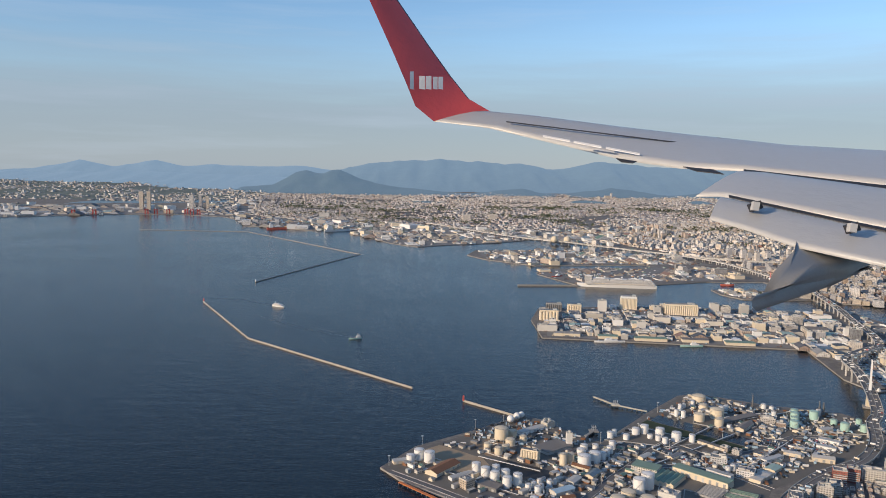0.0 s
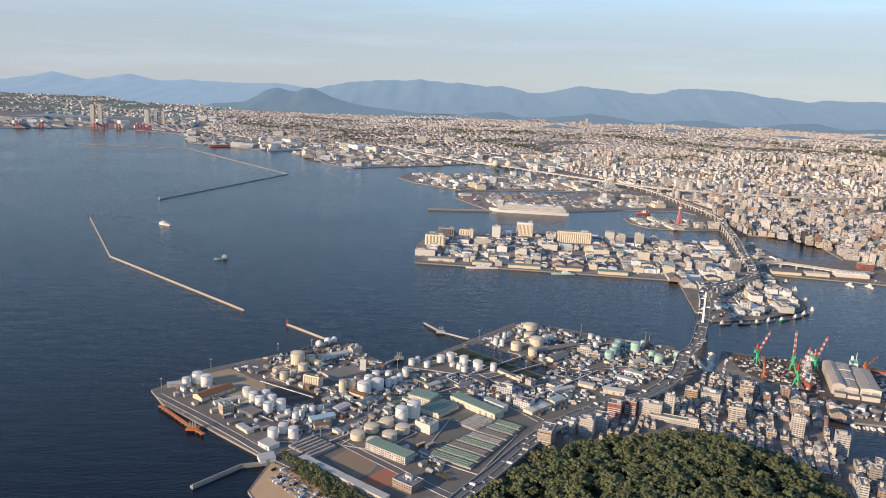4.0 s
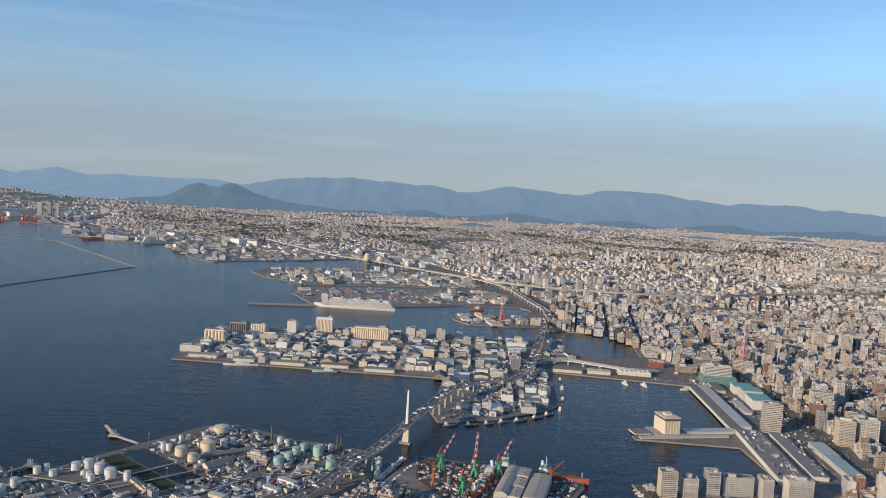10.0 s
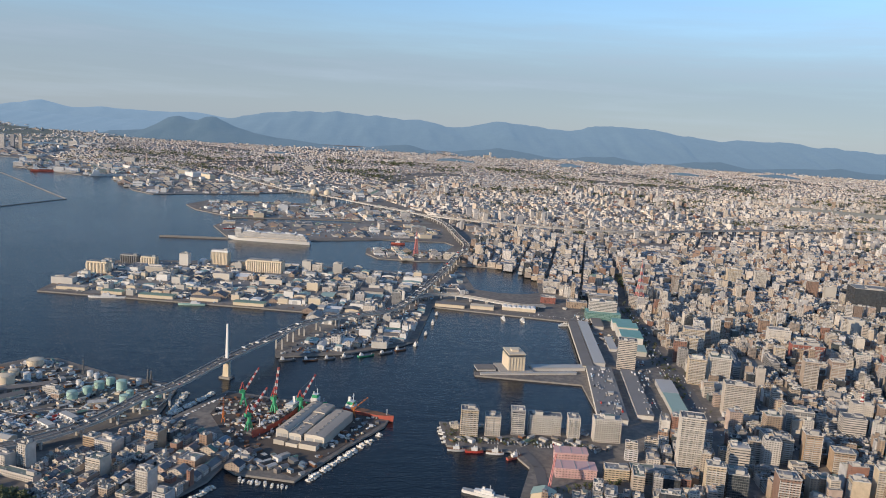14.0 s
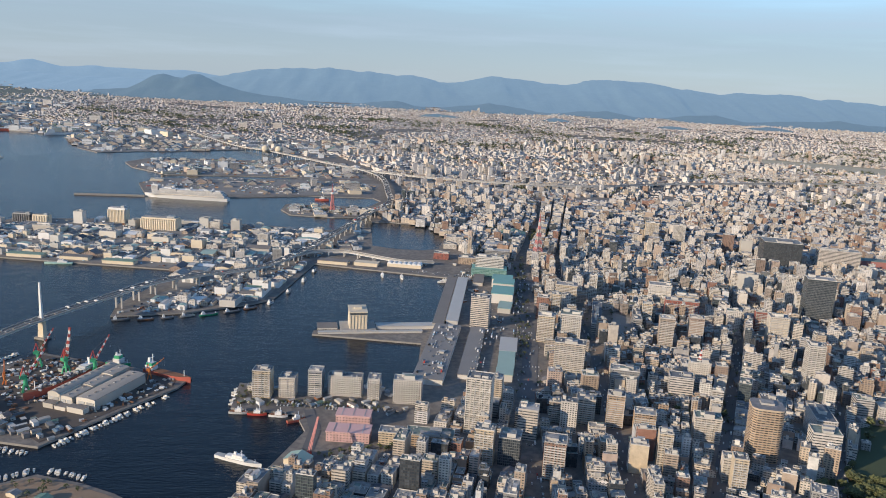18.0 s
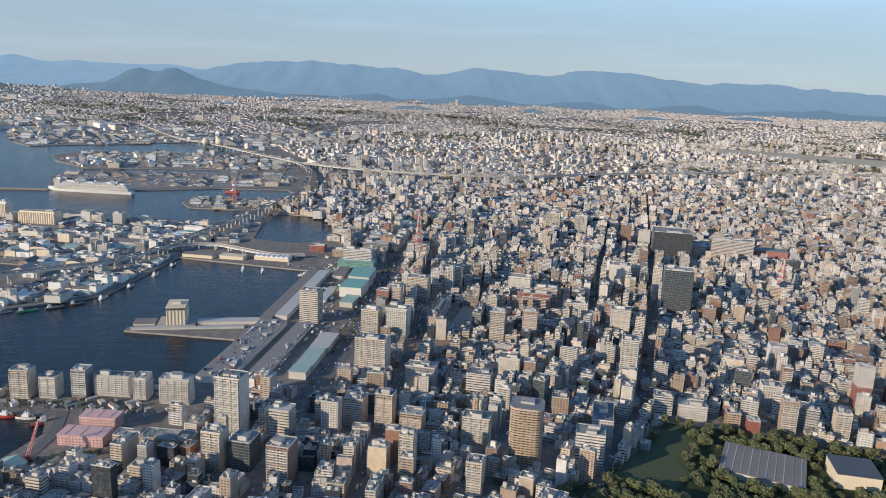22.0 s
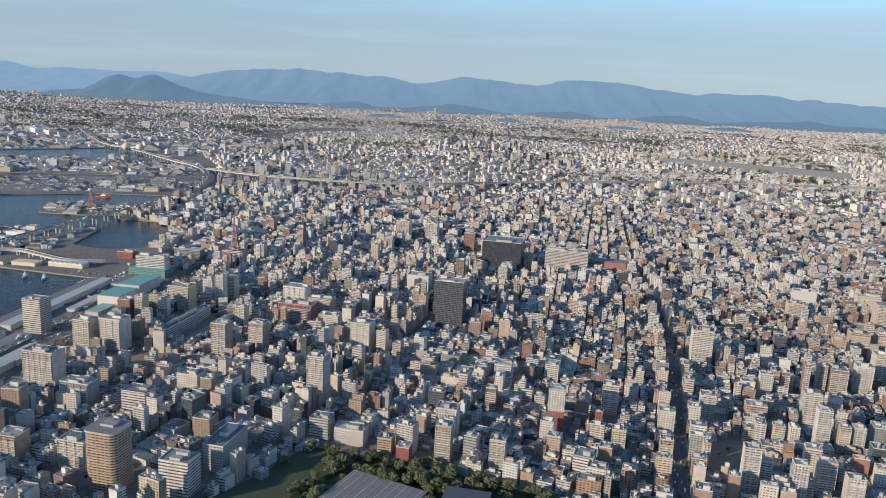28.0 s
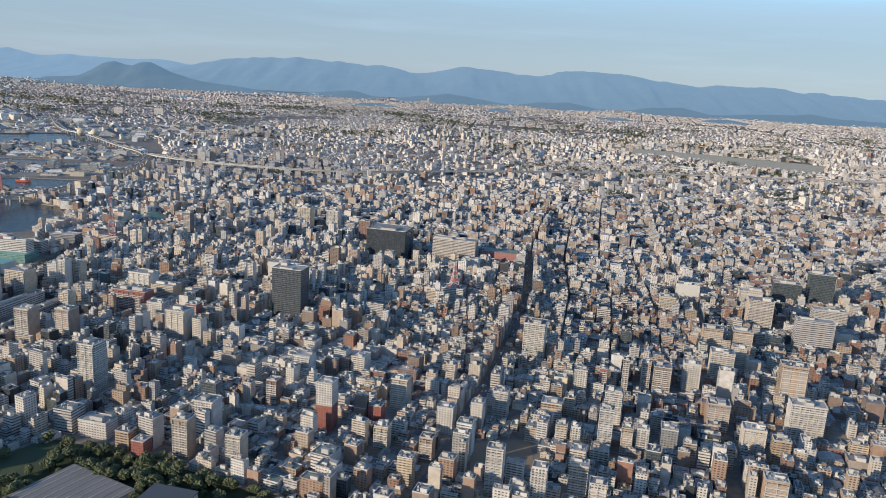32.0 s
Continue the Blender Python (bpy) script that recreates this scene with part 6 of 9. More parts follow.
def jetty(line, label, key="cream"):
    t = thing("jetty", line[0][0], line[0][1], 0, 0, label, "jetty", "jetties")
    ox, oy = line[0]
    for (ax, ay), (bx, by) in zip(line, line[1:]):
        L, a = math.dist((ax, ay), (bx, by)), math.atan2(by - ay, bx - ax)
        q = Pile()
        q.box((ax + bx) / 2 - ox, (ay + by) / 2 - oy, 1.0, L, 1.5, 0.35, key, key, a, 0, True)
        q.put("deck", t)
        for k in range(int(L / 3) + 1):
            q = Pile()
            x, y = ax + (bx - ax) * k * 3 / L - ox, ay + (by - ay) * k * 3 / L - oy
            for s in (-0.5, 0.5):
                q.beam((x - math.sin(a) * s, y + math.cos(a) * s, -1.5), (x - math.sin(a) * s, y + math.cos(a) * s, 1.1), 0.16, "steel")
            q.put("pile", t)
    bx, by = line[-2][0] - ox, line[-2][1] - oy
    q = Pile()
    q.box(bx, by, 1.0, 5, 4, 0.5, key, key, 0, 0, True)
    q.put("platform", t)
    q = Pile()
    for k in range(3):
        q.beam((bx + k - 1, by, 1.5), (bx + k - 1, by, 4.2), 0.14, "plant")
        q.beam((bx + k - 1, by, 4.2), (bx + k - 1, by - 1.2, 3.2), 0.1, "plant")
    q.put("loading_arm", t)


jetty([(122, 437), (106, 448), (96, 464)], "cream loading jetty with arms")
jetty([(-17, 331), (4, 310), (10, 305)], "rust-orange loading jetty along the quay", "orange")
jetty([(78, 394), (84, 402), (83, 405)], "small concrete tug jetty with piles", "quay")


# ---------------------------------------------------------------- ships and boats
def hull(q, L, W, h, key, deck, sheer=0.25, z0=-0.6, stern=0.75):
    """A ship's hull along +y: a flared shell with a pointed bow and a raised sheer."""
    n = 14
    rows = []
    for i in range(n + 1):
        u = i / n
        half = W / 2 * (stern + (1 - stern) * min(1, u / 0.25)) if u < 0.6 else W / 2 * max(0.02, 1 - ((u - 0.6) / 0.4) ** 1.9)
        y, top = (u - 0.5) * L, h * (1 + sheer * max(0, (u - 0.55) / 0.45) ** 2)
        rows.append(((-half, y + (0.06 * L * (u > 0.9)) * 0, top), (-half * 0.8, y - 0.03 * L * max(0, u - 0.6), z0), (half * 0.8, y - 0.03 * L * max(0, u - 0.6), z0), (half, y, top)))
    i0 = len(q.v)
    for r in rows:
        q.v += r
    k, kd = q.slot(key), q.slot(deck)
    for i in range(n):
        a = i0 + i * 4
        for f, m in (((a + 4, a + 5, a + 1, a), k), ((a + 2, a + 6, a + 7, a + 3), k), ((a, a + 3, a + 7, a + 4), kd)):
            q.f.append(f)
            q.m.append(m)
            q.uv += [(0, 0), (1, 0), (1, 1), (0, 1)]
    q.f.append((i0, i0 + 1, i0 + 2, i0 + 3))
    q.m.append(k)
    q.uv += [(0, 0)] * 4


def ship(name, x, y, heading, L, W, h, keys, tiers, label, funnel="white", mast=True, group=""):
    """A ship as a thing; heading: degrees clockwise from straight ahead; tiers: (centre along the ship, length, width, height, storeys)."""
    t = thing(name, x, y, 0, radians(-heading), label, "ship", group)
    q = Pile()
    hull(q, L, W, h, keys[0], keys[1])
    q.put("hull", t)
    top = h
    for c, l, w, hh, kk in tiers:
        q = Pile()
        q.box(0, c * L, top, w * W, l * L, hh, kk, "white")
        q.put("superstructure", t)
        top += hh
    q = Pile()
    c, l = tiers[-1][0], tiers[-1][1]
    q.prism(rect(0, c * L - l * L * 0.3, W * 0.25, L * 0.05), top, top + h * 0.8, funnel, "dark", grow=0.8)
    q.put("funnel", t)
    if mast:
        q = Pile()
        q.beam((0, c * L + l * L * 0.3, top), (0, c * L + l * L * 0.3, top + h * 1.6), 0.02 * W + 0.03, "white")
        q.beam((-W * 0.2, c * L + l * L * 0.3, top + h), (W * 0.2, c * L + l * L * 0.3, top + h), 0.02 * W + 0.02, "white")
        q.put("mast", t)
    q = Pile()
    q.beam((0, L * 0.36, h), (0, L * 0.36, h * 2.2), 0.02 * W + 0.03, "white")
    q.put("fore_mast", t)
    return t


M["cabins"] = facade("cabin_rows", [(0.76, 0.74, 0.71)], 0.7, 0.8, 0.15, 0.8, 0.35, 0.75, (0.22, 0.22, 0.22), band=True)
liner = ship("cruise_ship", 209, 905, -83.5, 93, 11, 3.6, ("white", "white"), ((-0.04, 0.86, 0.96, 3.0, "cabins"), (-0.03, 0.84, 0.92, 2.0, "cabins"), (0.26, 0.06, 0.7, 0.4, "white")), "large white cruise ship with rows of cabins at the mole", mast=True)
for c, l, h in ((0.36, 0.08, 4.6), (0.20, 0.20, 2.0), (-0.02, 0.22, 1.6), (-0.23, 0.18, 2.2), (-0.38, 0.10, 1.4)):
    q = Pile()
    q.box(0, c * 93, 8.6, 9.2, l * 93, h, "cabins", "white")
    block = q.put("cabin_block", liner)
    for k in range(3):
        q = Pile()
        q.box((k - 1) * 2.6, c * 93 + (k - 1) * 2, 8.6 + h, 1.8, 4, 0.7 + 0.3 * (k == 1), "white", "plant")
        q.put("deck_house", block)
for k in range(16):
    for s in (-1, 1):
        q = Pile()
        q.box(s * 5.1, -34 + k * 3.9, 4.4, 0.8, 2.6, 0.8, "cream", "white", 0, 0, True)
        q.put("lifeboat", liner)
for y in (14, -6, -30):
    q = Pile()
    q.lathe([(1.2 * math.cos(a), 12.0 + 1.2 * math.sin(a)) for a in [-0.6 + 0.27 * k for k in range(9)]], "white", 12, 0, y)
    q.put("radar_dome", liner)
ship("car_ferry", -160, 747, -65, 15, 3.4, 1.2, ("white", "white"), ((0.02, 0.7, 0.9, 1.1, "cabins"), (0.1, 0.4, 0.8, 0.8, "cabins")), "white ferry under way in the bay")
ship("coaster", -69, 614, -115, 11, 2.4, 1.0, ("mint", "steel"), ((-0.25, 0.3, 0.8, 1.2, "white"), (-0.25, 0.2, 0.7, 0.8, "white")), "small pale green coaster under way in the bay")
ship("patrol_ship", 139, 618, -96, 26, 3.2, 1.2, ("white", "plant"), ((-0.05, 0.4, 0.8, 1.0, "white"), (0.02, 0.2, 0.7, 0.9, "white")), "long white patrol ship at the island quay")
ship("fishery_ship", 203, 608, -96, 19, 3, 1.1, ("mint", "mint"), ((-0.15, 0.35, 0.8, 1.0, "white"), (-0.1, 0.2, 0.7, 0.8, "white")), "pale green fishery ship at the island quay")
ship("training_ship", 389, 331, 113, 20, 2.8, 1.3, ("white", "plant"), ((-0.05, 0.4, 0.8, 0.9, "white"), (0.0, 0.22, 0.7, 0.8, "white")), "white training ship moored at the quay")
for x, y, hd in ((432, 609, 170), (446, 606, 170)):
    ship("coastguard_cutter", x, y - 2, hd, 9, 2, 1.0, ("white", "plant"), ((-0.05, 0.45, 0.8, 0.8, "white"), (0.0, 0.25, 0.7, 0.7, "white")), "white coastguard cutter moored bow out", group="cutters")
ship("harbour_ferry", 476, 597, 80, 9, 2.2, 0.9, ("white", "white"), ((0, 0.6, 0.85, 0.8, "cabins"), (0.05, 0.3, 0.7, 0.6, "white")), "small white harbour ferry")
ship("tanker", 340, 408, 116, 27, 4.6, 2.6, ("redhull", "rust"), ((-0.36, 0.16, 0.8, 2.0, "white"), (-0.36, 0.12, 0.7, 1.4, "green")), "red-hulled tanker lying at the repair quay")
ship("dry_docked_ship", 298.5, 396, 202, 44, 6.2, 3.6, ("redhull", "rust"), ((-0.3, 0.2, 0.7, 1.2, "plant"), (-0.3, 0.14, 0.6, 0.8, "plant")), "red hull in the dry dock, deck covered in gear", mast=False)
ship("green_bridge_ship", 313, 421, 100, 12, 4, 1.8, ("green", "steel"), ((0, 0.35, 0.8, 2.2, "white"), (0, 0.25, 0.7, 1.6, "green")), "green and white workboat at the repair quay")
for x, y, hd, key in ((150, 980, 60, "red"), (352, 934, 95, "redhull"), (388, 373, 92, "red"), (405, 368, 60, "redhull"), (380, 374, 92, "plant"), (397, 372, 95, "white")):
    ship("tug", x, y if y > 900 else y - 1.5, hd, 8 if y < 900 else 16, 2.2 if y < 900 else 4, 1.0 if y < 900 else 2, (key, "rust"), ((0, 0.35, 0.7, 0.9, "white"), (0.05, 0.22, 0.6, 0.7, "white")), "small tug with white wheelhouse", group="tugs")
ship("freighter", -215, 1573, 60, 55, 8, 4, ("white", "plant"), ((-0.3, 0.25, 0.9, 4, "white"), (-0.3, 0.18, 0.8, 3, "white")), "pale car carrier at a far wharf")
ship("freighter", -330, 1602, 68, 70, 9, 4, ("redhull", "rust"), ((-0.38, 0.12, 0.9, 4, "white"), (-0.38, 0.08, 0.8, 3, "white")), "dark red freighter at a far wharf")

boat = thing("motor_boat", 0, 0, -50, 0, "small white motor boat moored at the pontoon", "boat", "moored boats")
q = Pile()
hull(q, 3.4, 1.15, 0.5, "white", "cream", 0.3, -0.2)
q.put("hull", boat)
q = Pile()
q.prism(rect(0, -0.2, 0.75, 1.3), 0.5, 1.05, "white", "white", grow=0.8)
q.put("cabin", boat)
q = Pile()
q.prism(rect(0, 0.25, 0.7, 0.3), 0.62, 0.95, "dark", "dark", grow=0.85)
q.put("windscreen", boat)
first = True
rnd = random.Random(9)
for (ax, ay), (bx, by), out, gap in (((334, 371), (316, 340), (2.4, -1.6), 1.7), ((346, 392), (335, 373), (2.4, -1.6), 2.6), ((312, 335), (292, 340), (0, -2.2), 1.7), ((282, 333), (273, 317), (2.2, -1.2), 1.5), ((271, 314), (266, 302), (2.2, -1), 1.5), ((246, 398), (246, 430), (1.5, 0), 1.7), ((250, 400), (263, 431), (-1.8, 1.0), 1.5), ((253, 398), (268, 432), (1.6, -1), 1.7), ((309, 310), (322, 319), (-1, 2.2), 1.6), ((325, 319), (340, 314), (0, 2.2), 1.8), ((284, 300), (300, 304), (0, 2.4), 1.6), ((376, 400), (378, 378), (-2, 0), 4)):
    n = int(math.dist((ax, ay), (bx, by)) / gap)
    for k in range(n):
        if rnd.random() < 0.12:
            continue
        u = (k + rnd.uniform(0.3, 0.7)) / n
        m = pose(ax + (bx - ax) * u + out[0] + rnd.uniform(-0.3, 0.3), ay + (by - ay) * u + out[1] + rnd.uniform(-0.3, 0.3), 0, 0, 0, math.degrees(math.atan2(-out[0], out[1])) + rnd.uniform(-12, 12) + (180 if rnd.random() < 0.5 else 0))
        if first:
            boat.matrix_basis, first = m, False
        else:
            copy_thing(boat, m @ Matrix.Scale(rnd.uniform(0.75, 1.25), 4))


for k, (x, y, hd, L, key) in enumerate(((288, 491, 70, 10, "steel"), (301, 493, 78, 9, "rust"), (312, 497, 66, 7, "steel"), (322, 502, 62, 8, "plant"), (333, 506, 60, 11, "green"), (345, 513, 58, 10, "steel"), (354, 521, 60, 8, "rust"), (364, 534, 20, 7, "white"), (371, 560, 8, 8, "plant"), (377, 590, 8, 9, "white"), (381, 615, 10, 8, "steel"))):
    ship("work_barge", x + 1.5, y - 2.2, hd, L, 2.6, 0.8, (key, "steel"), ((-0.3, 0.2, 0.7, 0.9, "white"), (-0.3, 0.12, 0.5, 0.6, "white")), "dark work barge with a small white wheelhouse", mast=k % 3 == 0, group="work barges")


# ---------------------------------------------------------------- shipyard
hall = thing("shipyard_hall", 317, 388.5, LAND, radians(-19), "huge shipyard hall with pale stepped metal roofs", "hall")
for x, y, w, d, h, rise in ((-8.0, 0.0, 6.0, 36.0, 5.0, 0.9), (-2.0, -11.6, 6.0, 12.2, 4.2, 0.35), (-2.0, 0.6, 6.0, 12.2, 4.7, 0.35), (-2.0, 12.3, 6.0, 11.2, 5.2, 0.35), (6.6, -0.5, 9.4, 32.0, 4.2, 0.5)):
    q, n = Pile(), 8
    arc = [(x + w / 2 * (1 - 2 * k / n), h + rise * math.sin(math.pi * k / n) ** 0.8) for k in range(n + 1)]
    for e in (-1, 1):
        ring = [(x - w / 2, y + e * d / 2, 0), (x + w / 2, y + e * d / 2, 0)] + [(a, y + e * d / 2, z) for a, z in arc]
        q.face(ring if e < 0 else ring[::-1], "shed")
    for e in (-1, 1):
        side = [(x + e * w / 2, y - d / 2, 0), (x + e * w / 2, y + d / 2, 0), (x + e * w / 2, y + d / 2, h), (x + e * w / 2, y - d / 2, h)]
        q.face(side if e > 0 else side[::-1], "shed")
    b = q.put("bay", hall)
    q = Pile()
    for (a, za), (c, zc) in zip(arc, arc[1:]):
        q.face([(a, y - d / 2 - 0.2, za + 0.08), (a, y + d / 2 + 0.2, za + 0.08), (c, y + d / 2 + 0.2, zc + 0.08), (c, y - d / 2 - 0.2, zc + 0.08)], "hallroof")
    q.put("roof", b)
    for k in range(2 if y - d / 2 < -12 else 0):
        q = Pile()
        q.box(x + (k - 0.5) * w * 0.46, y - d / 2 - 0.06, 0, w * 0.36, 0.12, h * 0.7, "plant", "plant")
        q.put("door", b)
    for k in range(int(d / 4)):
        q = Pile()
        q.box(x, y - d / 2 + (k + 0.5) * d / int(d / 4), h + rise + 0.02, 0.7, 1.4, 0.3, "plant", "greyroof")
        q.put("roof_vent", b)
for x, w, h in ((-7.5, 5.0, 2.2), (-1.5, 5.5, 1.7), (6.0, 8.0, 2.4)):
    q = Pile()
    q.box(x, -20.2, 0, w, 3.6, h, "shed", "greyroof")
    q.put("annex", hall)
LANDMARKS.append((315, 388, 20))


def luffing_crane(x, y, turn, lift, key, mast, jib, size=1.0, label=""):
    """A luffing dock crane: portal legs, slewing house, A-frame mast and a long banded lattice jib."""
    t = thing("luffing_crane", x, y, LAND, radians(-turn), label, "crane", "dock cranes")
    S = size
    for sx in (-1, 1):
        for sy in (-1, 1):
            q = Pile()
            q.beam((sx * 1.5 * S, sy * 1.5 * S, 0), (sx * 0.7 * S, sy * 0.7 * S, 4.5 * S), 0.28 * S, key)
            q.put("leg", t)
    q = Pile()
    q.lathe([(0.95 * S, 3.6 * S), (0.85 * S, 7.0 * S), (1.3 * S, 7.1 * S), (1.3 * S, 7.6 * S)], key, 12)
    q.put("pedestal", t)
    q = Pile()
    q.box(0, -0.7 * S, 7.6 * S, 1.9 * S, 3.2 * S, 1.6 * S, key, key)
    q.put("machine_house", t)
    q = Pile()
    q.box(0.9 * S, 0.9 * S, 7.8 * S, 0.6 * S, 0.8 * S, 0.9 * S, "dark", "white")
    q.put("cab", t)
    q = Pile()
    for sx in (-0.7, 0.7):
        q.beam((sx * S, 0.3 * S, 9.2 * S), (0, -0.6 * S, 13.4 * S), 0.16 * S, mast)
        q.beam((sx * S, -2.0 * S, 9.2 * S), (0, -0.6 * S, 13.4 * S), 0.16 * S, mast)
    q.put("mast", t)
    e = Vector((0, math.cos(radians(lift)), math.sin(radians(lift)))) * 14.5 * S
    base = Vector((0, 0.9 * S, 8.6 * S))
    n = 9
    for k in range(n):
        q = Pile()
        a, b = base + e * (k / n), base + e * ((k + 1) / n)
        w = 0.6 * S * (1 - 0.5 * k / n)
        kk = jib[k % len(jib)]
        nrm = Vector((0, -e.z, e.y)).normalized() * w
        for sx in (-w, w):
            q.beam(a + Vector((sx, 0, 0)), b + Vector((sx * 0.95, 0, 0)), 0.13 * S, kk)
            q.beam(a + Vector((sx, 0, 0)) + nrm, b + Vector((sx * 0.95, 0, 0)) + nrm, 0.13 * S, kk)
            q.beam(a + Vector((sx, 0, 0)), b + Vector((sx, 0, 0)) + nrm, 0.08 * S, kk)
        q.beam(a + Vector((-w, 0, 0)), b + Vector((w, 0, 0)), 0.08 * S, kk)
        q.put("jib_section", t)
    tip = base + e
    q = Pile()
    q.beam((0, -0.6 * S, 13.4 * S), tip, 0.05 * S, "steel")
    q.put("stay", t)
    q = Pile()
    q.beam(tip, tip - Vector((0, 0, 6 * S)), 0.04 * S, "steel")
    q.box(tip.x, tip.y, tip.z - 6.6 * S, 0.5 * S, 0.5 * S, 0.6 * S, "steel", "steel", 0, 0, True)
    q.put("hook", t)


ISLAND_GROUND = [(88, 632), (288, 606), (330, 600), (372, 630), (392, 690), (372, 756), (190, 770), (102, 752)]
BAND = ("red", "white")
for x, y, turn, lift, s in ((279, 414, 72, 60, 0.88), (295, 406, 20, 78, 0.95), (287.5, 384, 55, 55, 0.92), (307.5, 407, 70, 62, 0.88)):
    luffing_crane(x, y, turn, lift, "green", "red", BAND, s, "green dock crane with red mast and red-white jib")
luffing_crane(274, 393, -10, 84, "orange", "orange", ("orange",), 0.5, "small orange yard crane with upright jib")
luffing_crane(333, 404, 80, 40, "orange", "orange", ("orange", "rust"), 0.55, "orange floating crane beside the tanker")
q = Pile()
rnd = random.Random(14)
for _ in range(900):
    u, v = rnd.uniform(262, 345), rnd.uniform(352, 424)
    if inside(u, v, [(266, 402), (290, 366), (300, 350), (314, 340), (330, 370), (347, 396), (346, 406), (292, 424), (268, 430)]) and abs((u - 315.5) * 0.95 - (v - 388.5) * 0.32) > 13:
        q.box(u, v, LAND, rnd.uniform(0.4, 2.2), rnd.uniform(0.4, 2.2), rnd.uniform(0.2, 1.1), rnd.choice(("rust", "steel", "plant", "rust", "white", "cream", "dark", "plant")), None, rnd.random() * 3)
for zone, n in (([(284, 498), (320, 509), (355, 532), (370, 600), (376, 630), (330, 600), (300, 540)], 420), (ISLAND_GROUND, 700), ([(-22, 348), (20, 400), (46, 422), (60, 412), (80, 388), (60, 372), (20, 384)], 260), ([(90, 390), (128, 436), (160, 472), (200, 450), (238, 438), (240, 400), (200, 405), (160, 440)], 320), ([(20, 330), (60, 300), (100, 345), (130, 345), (220, 395), (150, 372), (60, 370)], 420), ([(112, 350), (150, 335), (230, 395), (190, 420)], 300)):
    xs, ys = [p[0] for p in zone], [p[1] for p in zone]
    while n:
        u, v = rnd.uniform(min(xs), max(xs)), rnd.uniform(min(ys), max(ys))
        if inside(u, v, zone) and not any(inside(u, v, k) for k in BARE[:3] + [[(112, 415), (127, 432), (170, 391), (147, 372)]]) and not any(edge_gap(u, v, r) < 2.2 for r in YARD_ROADS):
            n -= 1
            q.box(u, v, LAND, rnd.uniform(0.5, 1.0), rnd.uniform(0.8, 3.2), rnd.uniform(0.3, 1.1), rnd.choice(("rust", "steel", "plant", "white", "white", "cream", "bluewhite", "dark")), None, ISLE + rnd.choice((0, 1.57)))
q.put("yard_clutter", label="containers, plates and gear strewn over shipyard and docks", category="clutter", kind="stuff")
q = Pile()
for _ in range(160):
    u = rnd.uniform(-15, 17)
    x, y = 298.5 + u * math.sin(radians(22)) + rnd.uniform(-2.2, 2.2), 396 + u * math.cos(radians(22)) + rnd.uniform(-2.2, 2.2)
    q.box(x, y, 3.55, rnd.uniform(0.4, 1.4), rnd.uniform(0.4, 1.4), rnd.uniform(0.4, 1.0), rnd.choice(("white", "plant", "cream", "steel")), None, rnd.random() * 3)
q.put("deck_gear", label="pale crates and gear covering the docked hull", category="clutter", kind="stuff")

# ---------------------------------------------------------------- fish market and pier
cold = thing("cold_store", 422, 488.5, LAND, radians(8), "cream cold store with a dark louvred roof storey", "warehouse")
for name, w, d, z0, z1, key in (("wall", 10.0, 14, 0, 9.2, "cream"), ("louvre_storey", 9.2, 13.2, 9.2, 10.6, "darkroof"), ("roof", 10.3, 14.3, 10.6, 11.2, "cream"), ("roof_hut", 4.2, 4.0, 11.2, 12.4, "cream"), ("plinth", 20, 16, 0, 1.2, "deck")):
    q = Pile()
    q.prism(rect(0, 0, w, d), z0, z1, key, key)
    q.put(name, cold)
for k in range(6):
    q = Pile()
    q.box(-4.5 + k * 1.8, -7.12, 0.5, 0.45, 0.3, 8.6, "cream", "cream")
    q.put("pilaster", cold)
for x, y, w, d, h, turn, top, lab in ((405, 487, 11, 9, 0.9, 8, "greyroof", "low flat-roofed shed on the quay"), (449, 491, 33, 6, 1.7, 8, "palemetal", "long pale-roofed fish market hall"), (430, 479.5, 58, 2.2, 0.9, 8, "palemetal", "open canopy along the quay"), (467, 449, 14.5, 84, 2.8, -9.5, "parkroof", "long market hall with rooftop parking"), (485, 452, 8, 74, 2.2, -9.5, "parkroof", "long grey market wing with rooftop parking"), (475, 545, 6.4, 106, 2.4, -7.5, "greyroof", "long grey transit shed along the quay"),
                                      (483, 548, 6.8, 102, 2.8, -7.5, "palemetal", "long pale transit shed along the quay"), (517, 592, 14, 13, 6.0, -10, "tealroof", "sorting hall with a green roof"), (516, 576, 14, 14, 7.2, -10, "tealroof", "cream terminal hall with a teal roof"), (513, 556, 14, 20, 6.4, -10, "tealroof", "sorting hall with a broad teal roof"), (501, 600, 7, 24, 2.2, -8, "greyroof", "grey parking hall behind the quay"), (497, 548, 5, 30, 1.6, -8, "palemetal", "pale loading canopy behind the quay"), (505, 460, 9, 22, 2.8, -9, "palemetal", "pale market building along the road"), (501, 436, 8, 24, 3.0, -9, "palegreen", "market building with pale green roof"), (498, 419, 8, 9, 3.4, -9, "palegreen", "small pale green market annex"), (512, 533, 8, 16, 3, -12, "palegreen", "pale green sorting hall beside the office")):
    low_hall("market_hall", x, y, w, d, h, radians(turn), "blank", top, lab, category="market hall", strips=0)
office = tower(511, 624, 23, 9, 13, "ribbon", "grey harbour office on a green glazed podium", radians(-8), name="harbour_office")
q = Pile()
q.prism(rect(0, -2.5, 26, 14), 0, 5.6, "tealglass", "tealroof")
q.put("podium", office)
